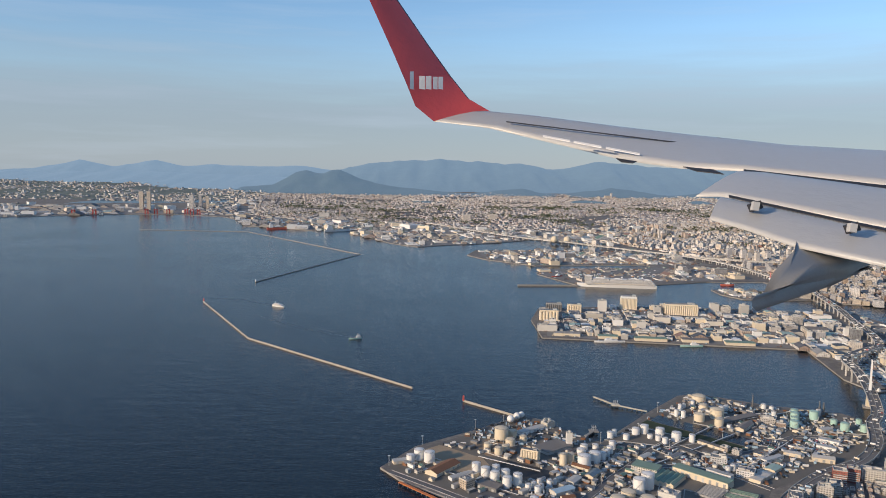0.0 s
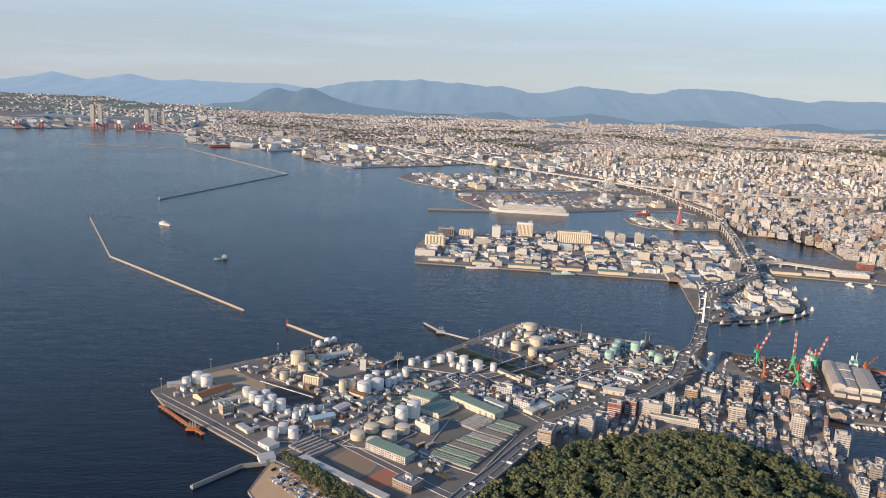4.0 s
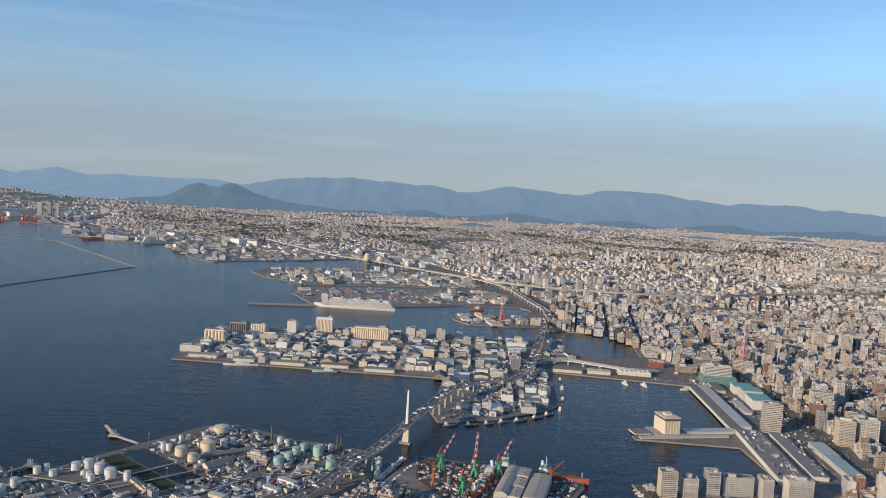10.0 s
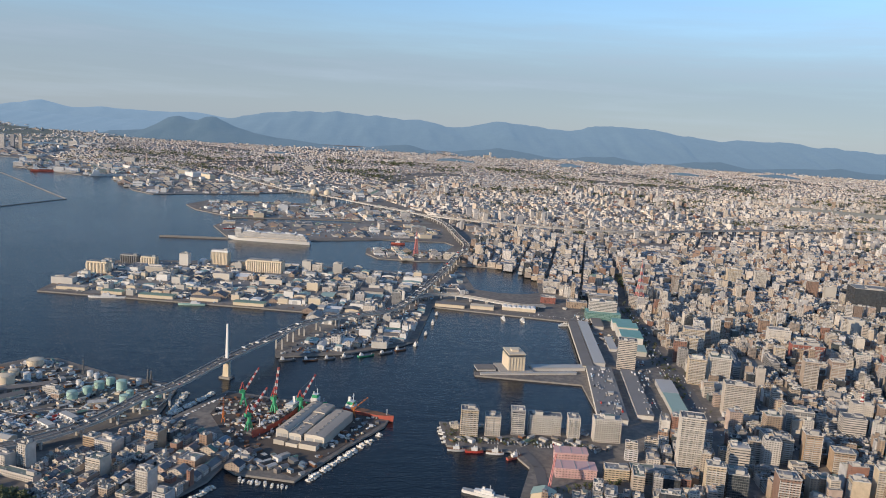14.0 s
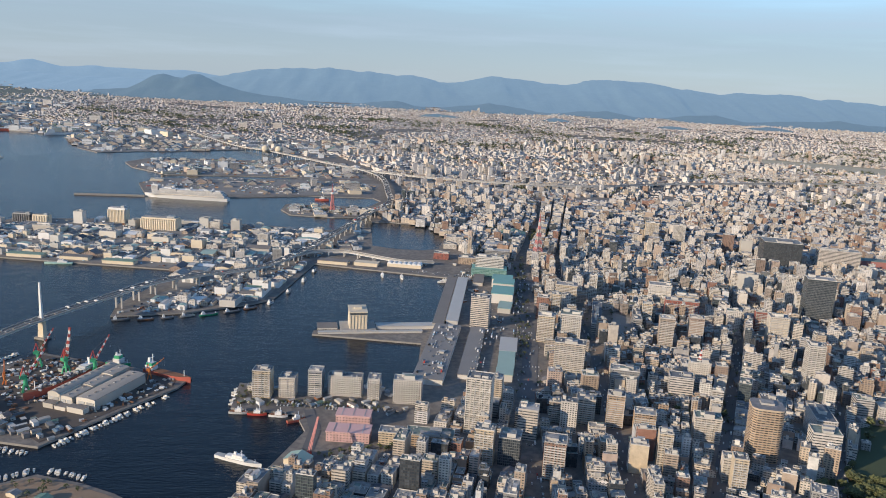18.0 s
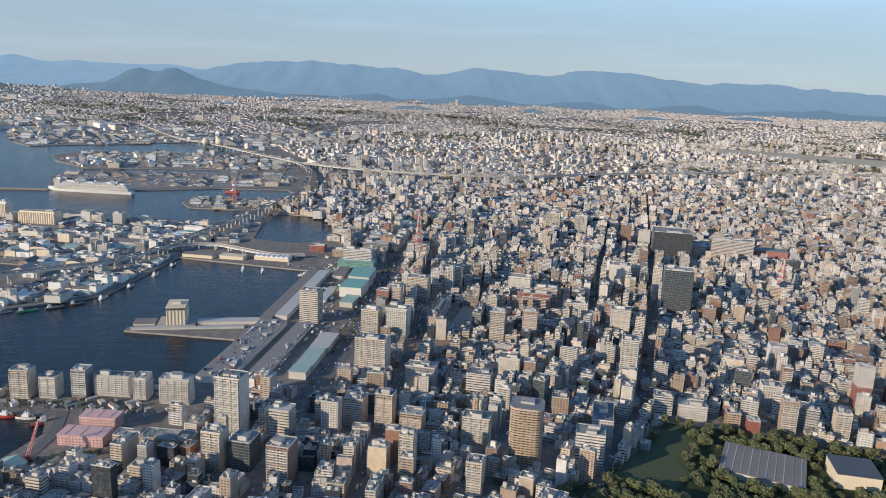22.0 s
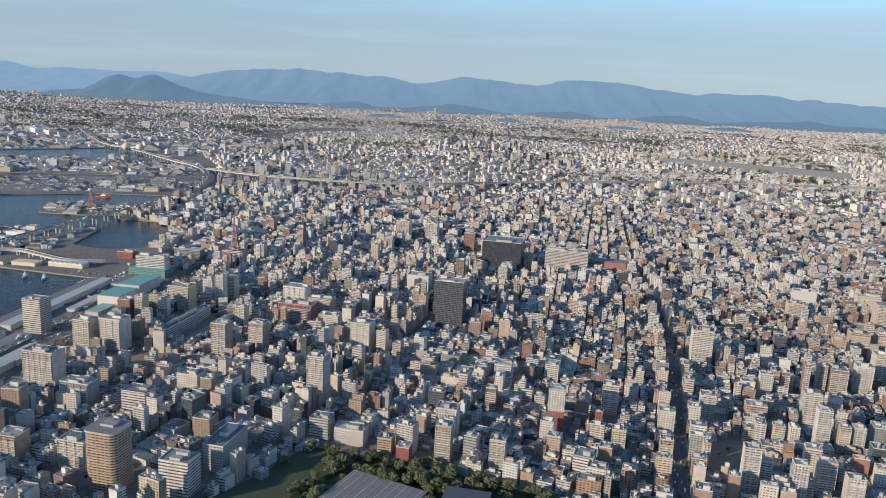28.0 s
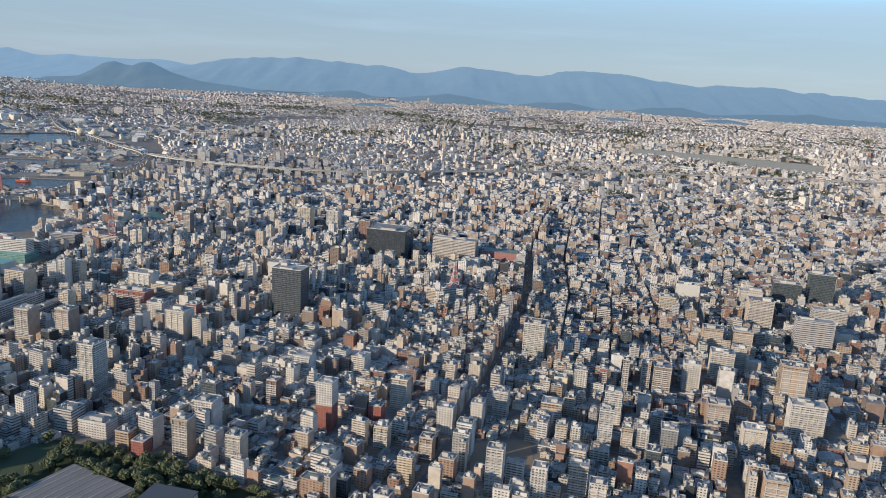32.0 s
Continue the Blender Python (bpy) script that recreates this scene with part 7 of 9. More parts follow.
for k in range(4):
    low_hall("stair_hut", 475 - k * 3.4 + (k % 2) * 2, 485 - k * 21, 2.4, 2.2, 3.9, radians(-9.5), "blank", "palemetal", "small pale hut on the market roof", category="hut")
for x, y, w, d, h in ((428, 351, 17, 8, 4.0), (429, 364, 14, 7, 4.8)):
    low_hall("pink_building", x, y, w, d, h, radians(-5), "pinkwall", "pink", "pink-painted waterfront building with a pink roof", category="building", strips=3)
for x, y, w, d, h in ((333, 300, 5, 3, 1.6), (345, 298, 4, 3, 1.4), (322, 303, 4, 2.6, 1.3)):
    low_hall("net_store", x, y, w, d, h, radians(-20), "cream", "tin", "small cream net store on the earth quay", rise=0.6, category="hut")
low_hall("club_house", 411, 330, 9, 6, 2.2, radians(-20), "cream", "palegreen", "small hall with a turquoise hipped roof", rise=1.6)
for x, y, w, d, h, style, tone, label in ((445, 349, 10, 6, 5, "grid", "creamflat", "cream school block by the waterfront"), (460, 347, 19, 8, 5.5, "grid", "tan", "wide tan civic block by the waterfront"), (491, 725, 15, 11, 7, "ribbon", "whiteflat", "white ferry terminal beside the inner basin"), (486, 708, 11, 9, 4, "grid", "whiteflat", "low white annex beside the inner basin"), (522, 671, 20, 9, 8, "ribbon", None, "wide grey office behind the quay"), (498, 655, 16, 9, 5, "brick", None, "brown tiled office behind the quay"), (477, 668, 12, 8, 5, "redtile", "redtile", "red tiled block beside the inner basin"), (517, 640, 12, 9, 9, "ribbon", None, "pale office block beside the avenue")):
    tower(x, y, w, d, h, style, label, radians(-8), tone=tone, name="waterfront_building", group="waterfront buildings")

# ---------------------------------------------------------------- lattice towers
def lattice_tower(name, x, y, z, base, h, keys, label, bands=10, deck=()):
    t = thing(name, x, y, z, 0.3, label, "tower")
    for k in range(bands):
        q = Pile()
        a, b = k / bands, (k + 1) / bands
        w0, w1 = base / 2 * (1 - a) ** 1.25 + 0.12, base / 2 * (1 - b) ** 1.25 + 0.12
        kk = keys[k % len(keys)]
        c0 = [(-w0, -w0), (w0, -w0), (w0, w0), (-w0, w0)]
        c1 = [(-w1, -w1), (w1, -w1), (w1, w1), (-w1, w1)]
        for i in range(4):
            j = (i + 1) % 4
            r = 0.09 + base * 0.024
            q.beam((*c0[i], a * h), (*c1[i], b * h), r * 1.4, kk)
            q.beam((*c0[i], a * h), (*c1[j], b * h), r, kk)
            q.beam((*c0[j], a * h), (*c1[i], b * h), r, kk)
            q.beam((*c1[i], b * h), (*c1[j], b * h), r, kk)
        q.put("lattice_section", t)
    for u, r, hh, key in deck:
        q = Pile()
        q.lathe([(r * 0.8, u * h), (r, u * h + hh * 0.3), (r, u * h + hh), (r * 0.6, u * h + hh * 1.2)], key, 12)
        q.put("deck", t)
    q = Pile()
    q.beam((0, 0, h), (0, 0, h * 1.14), 0.12, "red")
    q.put("antenna", t)
    LANDMARKS.append((x, y, base))


lattice_tower("port_tower", 371, 857, LAND, 4.4, 26, ("palered",), "red lattice port tower with a round lookout", 8, ((0.72, 2.0, 1.8, "white"),))
lattice_tower("radio_mast", 555, 673, LAND + 8, 5, 27, ("palered", "parapet"), "red and white lattice radio mast on a roof", 9)
lattice_tower("radio_mast", 806, 586, LAND + 7, 5, 16, ("palered", "parapet"), "red and white lattice radio mast on a roof", 8)
tower(555, 674, 16, 10, 8, "ribbon", "long pale broadcasting office", name="broadcast_office")
tower(806, 587, 14, 10, 7, "ribbon", "grey telephone office with roof mast", name="telephone_office")
tower(376, 852, 12, 8, 2.5, "ribbon", "low glazed port terminal building", name="port_terminal")
tower(407, 850, 12, 12, 6, "grid", "white port museum block", name="port_museum")
lattice_tower("radio_mast", 596, 424, LAND + 10.4, 1.2, 5, ("red", "white"), "short red and white roof mast", 4)

# a red crawler crane with its boom up, on the quay by the pink building
crawler = thing("crawler_crane", 414, 335, LAND, radians(-30), "red crawler crane with a raised lattice boom on the quay", "crane")
for sx in (-1, 1):
    q = Pile()
    q.box(sx * 0.9, 0, 0, 0.6, 3.0, 0.6, "dark", "dark")
    q.put("track", crawler)
q = Pile()
q.box(0, -0.3, 0.6, 1.8, 2.6, 1.3, "red", "red", 0, 0, True)
q.put("cab_body", crawler)
for k in range(7):
    q = Pile()
    a, b = Vector((0, 0.9 + 0.75 * k, 1.5 + 1.75 * k)), Vector((0, 0.9 + 0.75 * (k + 1), 1.5 + 1.75 * (k + 1)))
    w = 0.42 - 0.03 * k
    for sx, sy in ((-w, 0), (w, 0), (-w, -2 * w), (w, -2 * w)):
        q.beam(a + Vector((sx, sy, 0)), b + Vector((sx, sy, 0)), 0.09, "palered")
    q.beam(a + Vector((-w, 0, 0)), b + Vector((w, 0, 0)), 0.07, "palered")
    q.beam(a + Vector((w, -2 * w, 0)), b + Vector((-w, -2 * w, 0)), 0.07, "palered")
    q.put("boom_section", crawler)

# far shore: towers, gantry cranes, works
for x, y, w, d, h in ((-801, 2050, 16, 14, 66), (-784, 2056, 16, 14, 66), (-716, 2200, 18, 16, 47), (-694, 2208, 14, 14, 47), (-676, 2215, 14, 14, 44), (-640, 2468, 40, 20, 20), (-261, 1962, 6, 6, 28), (-300, 1960, 40, 24, 14), (60, 1900, 30, 14, 20), (130, 1960, 34, 14, 18)):
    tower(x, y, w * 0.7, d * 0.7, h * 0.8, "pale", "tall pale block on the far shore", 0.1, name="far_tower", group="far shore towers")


def gantry(x, y, s):
    t = thing("gantry_crane", x, y, LAND, 0.2, "red and white container gantry crane", "crane", "gantry cranes")
    for sx in (-1, 1):
        for sy in (-1, 1):
            q = Pile()
            q.beam((sx * 4 * s, sy * 4 * s, 0), (sx * 3.4 * s, sy * 4 * s, 15 * s), 0.8 * s, "red")
            q.put("leg", t)
    q = Pile()
    q.beam((0, -16 * s, 13 * s), (0, 10 * s, 13 * s), 1.0 * s, "red")
    q.put("boom", t)
    q = Pile()
    q.beam((0, -2 * s, 13 * s), (0, -2 * s, 20 * s), 0.6 * s, "white")
    q.beam((0, -2 * s, 20 * s), (0, -15 * s, 13.5 * s), 0.3 * s, "white")
    q.put("stay_mast", t)


for x, y in ((-750, 1950), (-728, 1954), (-700, 1964), (-655, 1968), (-640, 1966), (-620, 1956), (-860, 1900), (-900, 1875)):
    gantry(x, y, 0.9)


# ---------------------------------------------------------------- trees
def tree_clumps(p, x, y, z, r, h, rnd, n):
    """One crown: many small bent leaf clumps spread over lumpy boughs."""
    boughs = [(rnd.uniform(-0.5, 0.5) * r, rnd.uniform(-0.5, 0.5) * r, z + h * rnd.uniform(0.45, 0.85), r * rnd.uniform(0.45, 0.75)) for _ in range(4)]
    for _ in range(n):
        bx, by, bz, br = boughs[int(rnd.random() * 4)]
        a, c = rnd.uniform(0, 6.283), rnd.uniform(-0.4, 1.0)
        s = math.sqrt(max(0, 1 - c * c))
        px, py, pz = x + bx + br * s * math.cos(a), y + by + br * s * math.sin(a), bz + br * 0.8 * c
        k = r * rnd.uniform(0.26, 0.44)
        t = rnd.uniform(0, 6.283)
        ux, uy = math.cos(t) * k, math.sin(t) * k
        lift = k * rnd.uniform(-0.5, 0.5)
        i = len(p.v)
        p.v += [(px - ux, py - uy, pz - lift), (px + uy, py - ux, pz + k * 0.2), (px + ux, py + uy, pz + lift), (px - uy, py + ux, pz + k * 0.25), (px + s * math.cos(a) * k * 0.8, py + s * math.sin(a) * k * 0.8, pz + k * (0.4 + 0.5 * c))]
        m = p.slot("leaf")
        for f in ((0, 1, 4), (1, 2, 4), (2, 3, 4), (3, 0, 4)):
            p.f.append(tuple(i + q for q in f))
            p.m.append(m)
            p.uv += [(0, 0), (1, 0), (0, 1)]


def trunk(p, x, y, z, h, r, rnd):
    p.beam((x, y, z - 0.2), (x, y, z + h * 0.5), 0.07 * r + 0.05, "bark", 0.05 * r + 0.03)
    for _ in range(3):
        a = rnd.uniform(0, 6.283)
        p.beam((x, y, z + h * 0.35), (x + math.cos(a) * r * 0.5, y + math.sin(a) * r * 0.5, z + h * 0.7), 0.045 * r + 0.02, "bark", 0.02)


def hill_height(x, y):
    """The wooded hill by the sea: a rounded mound with spurs."""
    d = min(1.0, edge_gap(x, y, HILL + HILL[:1]) / 62.0) if inside(x, y, HILL) else 0.0
    return LAND + 9.5 * d ** 0.8 * (0.9 + 0.25 * noise.noise(Vector((x * 0.02, y * 0.02, 1))))


q = Pile()
gx, gy, step = 88, 116, 4.0
index = {}
for i in range(54):
    for j in range(58):
        index[i, j] = len(q.v)
        x, y = gx + i * step, gy + j * step
        q.v.append((x, y, hill_height(x, y) - 0.6 if inside(x, y, HILL) else -2.0))
k = q.slot("grass")
for i in range(53):
    for j in range(57):
        q.f.append((index[i, j], index[i + 1, j], index[i + 1, j + 1], index[i, j + 1]))
        q.m.append(k)
        q.uv += [(0, 0), (1, 0), (1, 1), (0, 1)]
q.put("hill_ground", label="wooded hill slope beside the harbour", category="hill", kind="structure")
rnd = random.Random(41)
wood = Pile()
n = 0
while n < 1900:
    x, y = rnd.uniform(90, 292), rnd.uniform(150, 340)
    if not inside(x, y, HILL) or edge_gap(x, y, ROUTES[0]) < 5:
        continue
    n += 1
    r, z = rnd.uniform(1.5, 3.2), hill_height(x, y) - 0.5
    h = r * rnd.uniform(1.3, 1.9)
    tree_clumps(wood, x, y, z, r, h, rnd, 48 if y > 225 else 12)
    if y > 290:
        trunk(wood, x, y, z, h, r, rnd)
wood.put("hill_wood", label="dense dark green broad-leaved wood on the hill", category="trees", kind="stuff")

LAWN = [(621, 328), (636, 348), (650, 366), (660, 373), (666, 370), (660, 356), (652, 344), (650, 332), (640, 324)]
# park trees as things of their own
kinds = []
for s in range(4):
    rn = random.Random(70 + s)
    t = thing("broad_leaved_tree", 0, 0, -60, 0, "dark green broad-leaved park tree with a rounded crown", "tree", "park trees")
    q = Pile()
    trunk(q, 0, 0, 0, 3.6, 2.2, rn)
    q.put("trunk", t)
    q = Pile()
    tree_clumps(q, 0, 0, 0, 2.2, 3.6, rn, 150)
    q.put("crown", t)
    kinds.append([t, True])
rnd = random.Random(43)
n = 0
while n < 190:
    x, y = rnd.uniform(598, 748), rnd.uniform(283, 380)
    if not inside(x, y, PARK) or abs((x - 681) * 0.88 - (y - 339) * 0.47) < 16.5 and abs((x - 681) * 0.47 + (y - 339) * 0.88) < 14 or inside(x, y, LAWN) or math.dist((x, y), (712, 333)) < 11 or any(abs(x - a) < b and abs(y - c) < b for a, c, b in LANDMARKS if b < 9):
        continue
    n += 1
    kd = rnd.choice(kinds)
    m = pose(x, y, LAND, 0, 0, rnd.uniform(0, 360))
    k = rnd.uniform(0.6, 1.15)
    if kd[1]:
        kd[0].matrix_basis, kd[1] = m, False
    else:
        copy_thing(kd[0], m @ Matrix.Scale(k, 4))
# street and yard trees, copses in the suburbs
grove = Pile()
n = 0
while n < 260:
    x, y = rnd.uniform(600, 748), rnd.uniform(283, 380)
    if inside(x, y, PARK) and not (abs((x - 681) * 0.88 - (y - 339) * 0.47) < 16.5 and abs((x - 681) * 0.47 + (y - 339) * 0.88) < 14) and math.dist((x, y), (712, 333)) > 11 and not any(abs(x - a) < b and abs(y - c) < b for a, c, b in LANDMARKS if b < 9) and not inside(x, y, LAWN):
        n += 1
        r = rnd.uniform(1.1, 2.3)
        tree_clumps(grove, x, y, LAND, r, r * 1.6, rnd, 70)
        trunk(grove, x, y, LAND, r * 1.6, r, rnd)
for zone, n, rr, leaves in (([(45, 289), (53, 283), (70, 267), (84, 254), (72, 254), (52, 275)], 520, (1.0, 1.7), 44), ([(96, 282), (106, 270), (112, 280), (100, 292)], 30, (0.6, 1.0), 14), ([(75, 298), (84, 288), (88, 291), (80, 300)], 14, (0.5, 0.8), 12), ([(120, 262), (112, 256), (124, 282), (128, 282)], 30, (0.8, 1.3), 14), ([(498, 400), (504, 400), (518, 470), (526, 520), (536, 590), (542, 660), (536, 660), (524, 590), (514, 517)], 380, (0.7, 1.3), 18), ([(376, 402), (377, 378), (440, 377), (442, 386), (384, 384), (380, 402)], 260, (0.5, 0.9), 14), ([(414, 336), (420, 336), (446, 346), (446, 342), (424, 334)], 120, (0.7, 1.3), 16), ([(300, 298), (322, 313), (338, 310), (366, 296), (350, 292)], 60, (0.7, 1.3), 16), ([(480, 360), (960, 330), (960, 560), (540, 560)], 520, (0.7, 1.5), 14), ([(560, 402), (600, 400), (590, 370), (550, 392)], 60, (1.0, 1.8), 20), ([(380, 832), (405, 836), (400, 880), (330, 870)], 50, (1.2, 2.2), 14), ([(540, 735), (600, 740), (590, 800), (520, 800)], 120, (1.4, 2.6), 14), ([(500, 620), (560, 620), (540, 720), (505, 720)], 60, (1.2, 2.0), 14)):
    xs, ys = [p[0] for p in zone], [p[1] for p in zone]
    while n > 0:
        x, y = rnd.uniform(min(xs), max(xs)), rnd.uniform(min(ys), max(ys))
        n -= 1
        if inside(x, y, zone) and not any(abs(x - a) < b and abs(y - c) < b for a, c, b in LANDMARKS):
            r = rnd.uniform(*rr)
            tree_clumps(grove, x, y, LAND, r, r * 1.7, rnd, leaves)
            trunk(grove, x, y, LAND, r * 1.7, r, rnd)
TREED_CENTRE = [(455, 1000), (430, 1110), (390, 1260), (330, 1400), (500, 1900), (2300, 1900), (1600, 1000)]
TREED_EDGE = [(-500, 2000), (-200, 1700), (150, 1650), (450, 1800), (2350, 1900), (2900, 3400), (300, 3400), (-500, 3200)]
for _ in range(300):
    cx, cy = rnd.uniform(-600, 2900), rnd.uniform(1000, 2500)
    if any(inside(cx, cy, k) for k in KEEP_OUT) or edge_gap(cx, cy, ROUTES[0]) < 40 or not any(inside(cx, cy, k) for k in (TREED_CENTRE, TREED_EDGE)):
        continue
    s = cy / 1000
    for _ in range(int(rnd.uniform(10, 34))):
        x, y, r = cx + rnd.gauss(0, 14) * s, cy + rnd.gauss(0, 9) * s, rnd.uniform(2.2, 4.2) * s ** 0.5
        tree_clumps(grove, x, y, LAND, r, r * 1.8, rnd, 9)
grove.put("street_trees", label="scattered dark green trees along streets and in parks", category="trees", kind="stuff")


# ---------------------------------------------------------------- the town's blocks
def volume(p, x, y, w, d, z, h, turn, style, top, rnd, blind, clutter):
    """One block of a building: walls, a roof sunk behind its rim, huts and plant."""
    ring = rect(x, y, w, d, turn)
    p.prism(ring, z, z + h, style, None, rnd.random() * 40, blind=blind)
    i, rim = len(p.v), 0.16
    inner = rect(x, y, w - 2 * rim, d - 2 * rim, turn)
    p.v += [(*q, z + h) for q in ring] + [(*q, z + h) for q in inner] + [(*q, z + h - 0.28) for q in inner]
    a, b = p.slot("parapet"), p.slot(top)
    for k in range(4):
        n = (k + 1) % 4
        for f in ((k, n, 4 + n, 4 + k), (4 + k, 4 + n, 8 + n, 8 + k)):
            p.f.append(tuple(i + q for q in f))
            p.m.append(a)
            p.uv += [(0, 0), (1, 0), (1, 1), (0, 1)]
    p.face([(*q, z + h - 0.28) for q in inner], top)
    c, s = math.cos(turn), math.sin(turn)
    at = lambda a, b: (x + a * c - b * s, y + a * s + b * c)
    if w > 2.2 and d > 2.2:
        for _ in range(1 + int(rnd.random() * 2.2)):
            hw, hd = min(3.2, w * rnd.uniform(0.2, 0.45)), min(3.0, d * rnd.uniform(0.2, 0.45))
            p.box(*at((rnd.random() - 0.5) * (w - hw - 0.6), (rnd.random() - 0.5) * (d - hd - 0.6)), z + h - 0.28, hw, hd, rnd.uniform(0.6, 1.9), rnd.choice(("parapet", style, "blank")), "roof", turn)
    for _ in range(int(clutter * (0.4 + rnd.random()))):
        p.box(*at((rnd.random() - 0.5) * w * 0.75, (rnd.random() - 0.5) * d * 0.75), z + h - 0.28, 0.25 + 0.5 * rnd.random(), 0.25 + 0.5 * rnd.random(), 0.3 + 0.5 * rnd.random(), rnd.choice(("plant", "plant", "white", "steel")), None, turn)


def building(p, x, y, w, d, h, turn, style, top, rnd, z=LAND, detail=True):
    """A town building into a pile: one block, two stepped ones, or one that narrows in terraces."""
    g = rnd.random()
    blind = (1, 3) if g < 0.45 else (0, 2) if g < 0.6 else (0, 1, 2, 3) if g < 0.66 and h < 4 else (1,) if g < 0.8 else ()
    c, s = math.cos(turn), math.sin(turn)
    at = lambda a, b: (x + a * c - b * s, y + a * s + b * c)
    if not detail:
        p.prism(rect(x, y, w, d, turn), z, z + h, style, top, rnd.random() * 40, blind=blind)
        if h > 3 and rnd.random() < 0.8:
            p.box(*at((rnd.random() - 0.5) * w * 0.5, (rnd.random() - 0.5) * d * 0.5), z + h, w * 0.35, d * 0.3, 0.6 + rnd.random(), "parapet", "roof", turn)
        return
    shape, clutter = rnd.random(), 1.4 + w * d * 0.07
    if shape < 0.2 and d > 3.4 and h > 2.6:
        k, low = rnd.uniform(0.4, 0.65), h * rnd.uniform(0.4, 0.8)
        volume(p, *at(0, d * k / 2), w, d * (1 - k), z, h, turn, style, top, rnd, blind, clutter * 0.5)
        volume(p, *at(0, -d * (1 - k) / 2), w * rnd.uniform(0.85, 1), d * k, z, low, turn, style, top, rnd, blind, clutter * 0.5)
    elif shape < 0.38 and w > 3.4 and h > 2.6:
        k, low = rnd.uniform(0.35, 0.6), h * rnd.uniform(0.45, 0.85)
        flip = rnd.choice((-1, 1))
        volume(p, *at(flip * w * k / 2, 0), w * (1 - k), d, z, h, turn, style, top, rnd, blind, clutter * 0.5)
        volume(p, *at(-flip * w * (1 - k) / 2, 0), w * k, d * rnd.uniform(0.8, 1), z, low, turn, style, top, rnd, blind, clutter * 0.5)
    elif shape < 0.55 and h > 4.5 and min(w, d) > 3:
        cut = rnd.choice((1.9, 2.85))
        volume(p, x, y, w, d, z, h - cut, turn, style, top, rnd, blind, 0)
        ww, dd = w * rnd.uniform(0.6, 0.95), d * rnd.uniform(0.55, 0.8)
        volume(p, *at((w - ww) / 2 * rnd.choice((-1, 1)), (d - dd) / 2), ww, dd, z + h - cut - 0.3, cut + 0.3, turn, style, top, rnd, blind, clutter * 0.6)
    else:
        volume(p, x, y, w, d, z, h, turn, style, top, rnd, blind, clutter)


def street_x(line, y):
    return float(np.interp(y, [q[1] for q in line], [q[0] for q in line]))


def columns(zone, seed):
    """Lots along the long streets of the centre: taller fronts on the streets, low houses and workshops behind them."""
    rnd = random.Random(seed)
    lines = []
    for a, b, n in zip(STREETS, STREETS[1:], (2, 3, 2, 6)):
        lines += [(a, b, k / n, k == 0) for k in range(n)]
    lines += [(STREETS[4], STREETS[4], 27.0 * k, k % 4 == 0) for k in range(30)]

    def along(line, y):
        a, b, k, main = line
        return street_x(a, y) + k if a is b else street_x(a, y) * (1 - k) + street_x(b, y) * k

    for left, right in zip(lines, lines[1:]):
        y, n = 285 + rnd.uniform(-8, 8), 0
        while y < 1000:
            y1 = y + rnd.uniform(22, 40)
            mood, n = rnd.random(), n + 1
            while y < y1 - 2.2:
                d = min(rnd.uniform(2.9, 6.6) * (1.5 if mood < 0.2 else 1.0), y1 - y)
                ym = y + d / 2
                gap = 4.3 if ym < 560 else 3.0 if ym < 700 else 1.6
                a, b = along(left, ym) + (gap if left[3] else 0.9), along(right, ym) - (gap if right[3] else 0.9)
                turn = -math.atan2(along(left, ym + 8) - along(left, ym - 8), 16.0)
                y += d + 0.15 + 0.5 * rnd.random()
                widths, total = [], 0.0
                while total < b - a - 2.4:
                    widths.append(rnd.uniform(2.8, 6.8) * (1.6 if mood < 0.2 else 1.0))
                    total += widths[-1] + 0.35
                if not widths or b - a < 3:
                    continue
                k, x = (b - a) / total, a
                for m, w in enumerate(widths):
                    w, cx = w * k, x + w * k / 2
                    x += (w + 0.35 * k)
                    cy = ym + (cx - (a + b) / 2) * math.tan(turn)
                    if rnd.random() < 0.05 or not inside(cx, cy, zone) or any(inside(cx, cy, q) for q in KEEP_OUT):
                        continue
                    if any(abs(cx - qx) < qr + w * 0.4 and abs(cy - qy) < qr + d * 0.4 for qx, qy, qr in LANDMARKS) or any(edge_gap(cx, cy, r) < (14 if i == 1 else 5) + max(w, d) * 0.55 for i, r in enumerate(ROUTES)):
                        continue
                    front = (m == 0 and left[3]) or (m == len(widths) - 1 and right[3])
                    g, core = rnd.random(), 1.0 + 0.35 * max(0.0, 1 - math.dist((cx, cy), (690, 590)) / 220) - 0.12 * (cx > 900)
                    if front:
                        h = rnd.uniform(2.6, 4.6) if g < 0.2 else rnd.uniform(4.6, 8.4) if g < 0.7 else rnd.uniform(8, 13)
                    elif m in (0, len(widths) - 1):
                        h = rnd.uniform(1.9, 3.8) if g < 0.42 else rnd.uniform(3.6, 6.6) if g < 0.8 else rnd.uniform(6.2, 11.5)
                    else:
                        h = rnd.uniform(1.7, 3.2) if g < 0.52 else rnd.uniform(3.0, 5.6) if g < 0.86 else rnd.uniform(5.6, 11)
                    w, dd = w * rnd.uniform(0.9, 1.0), d * rnd.uniform(0.84, 1.0)
                    if h > 7:
                        w, dd = min(w, 8.5), min(dd, 8.5)
                    yield cx, cy, w, dd, h * core, turn, rnd.choice(STYLES if cx < 880 else EAST_STYLES), rnd
            y = y1 + (4.2 if n % 4 == 0 else 1.9)


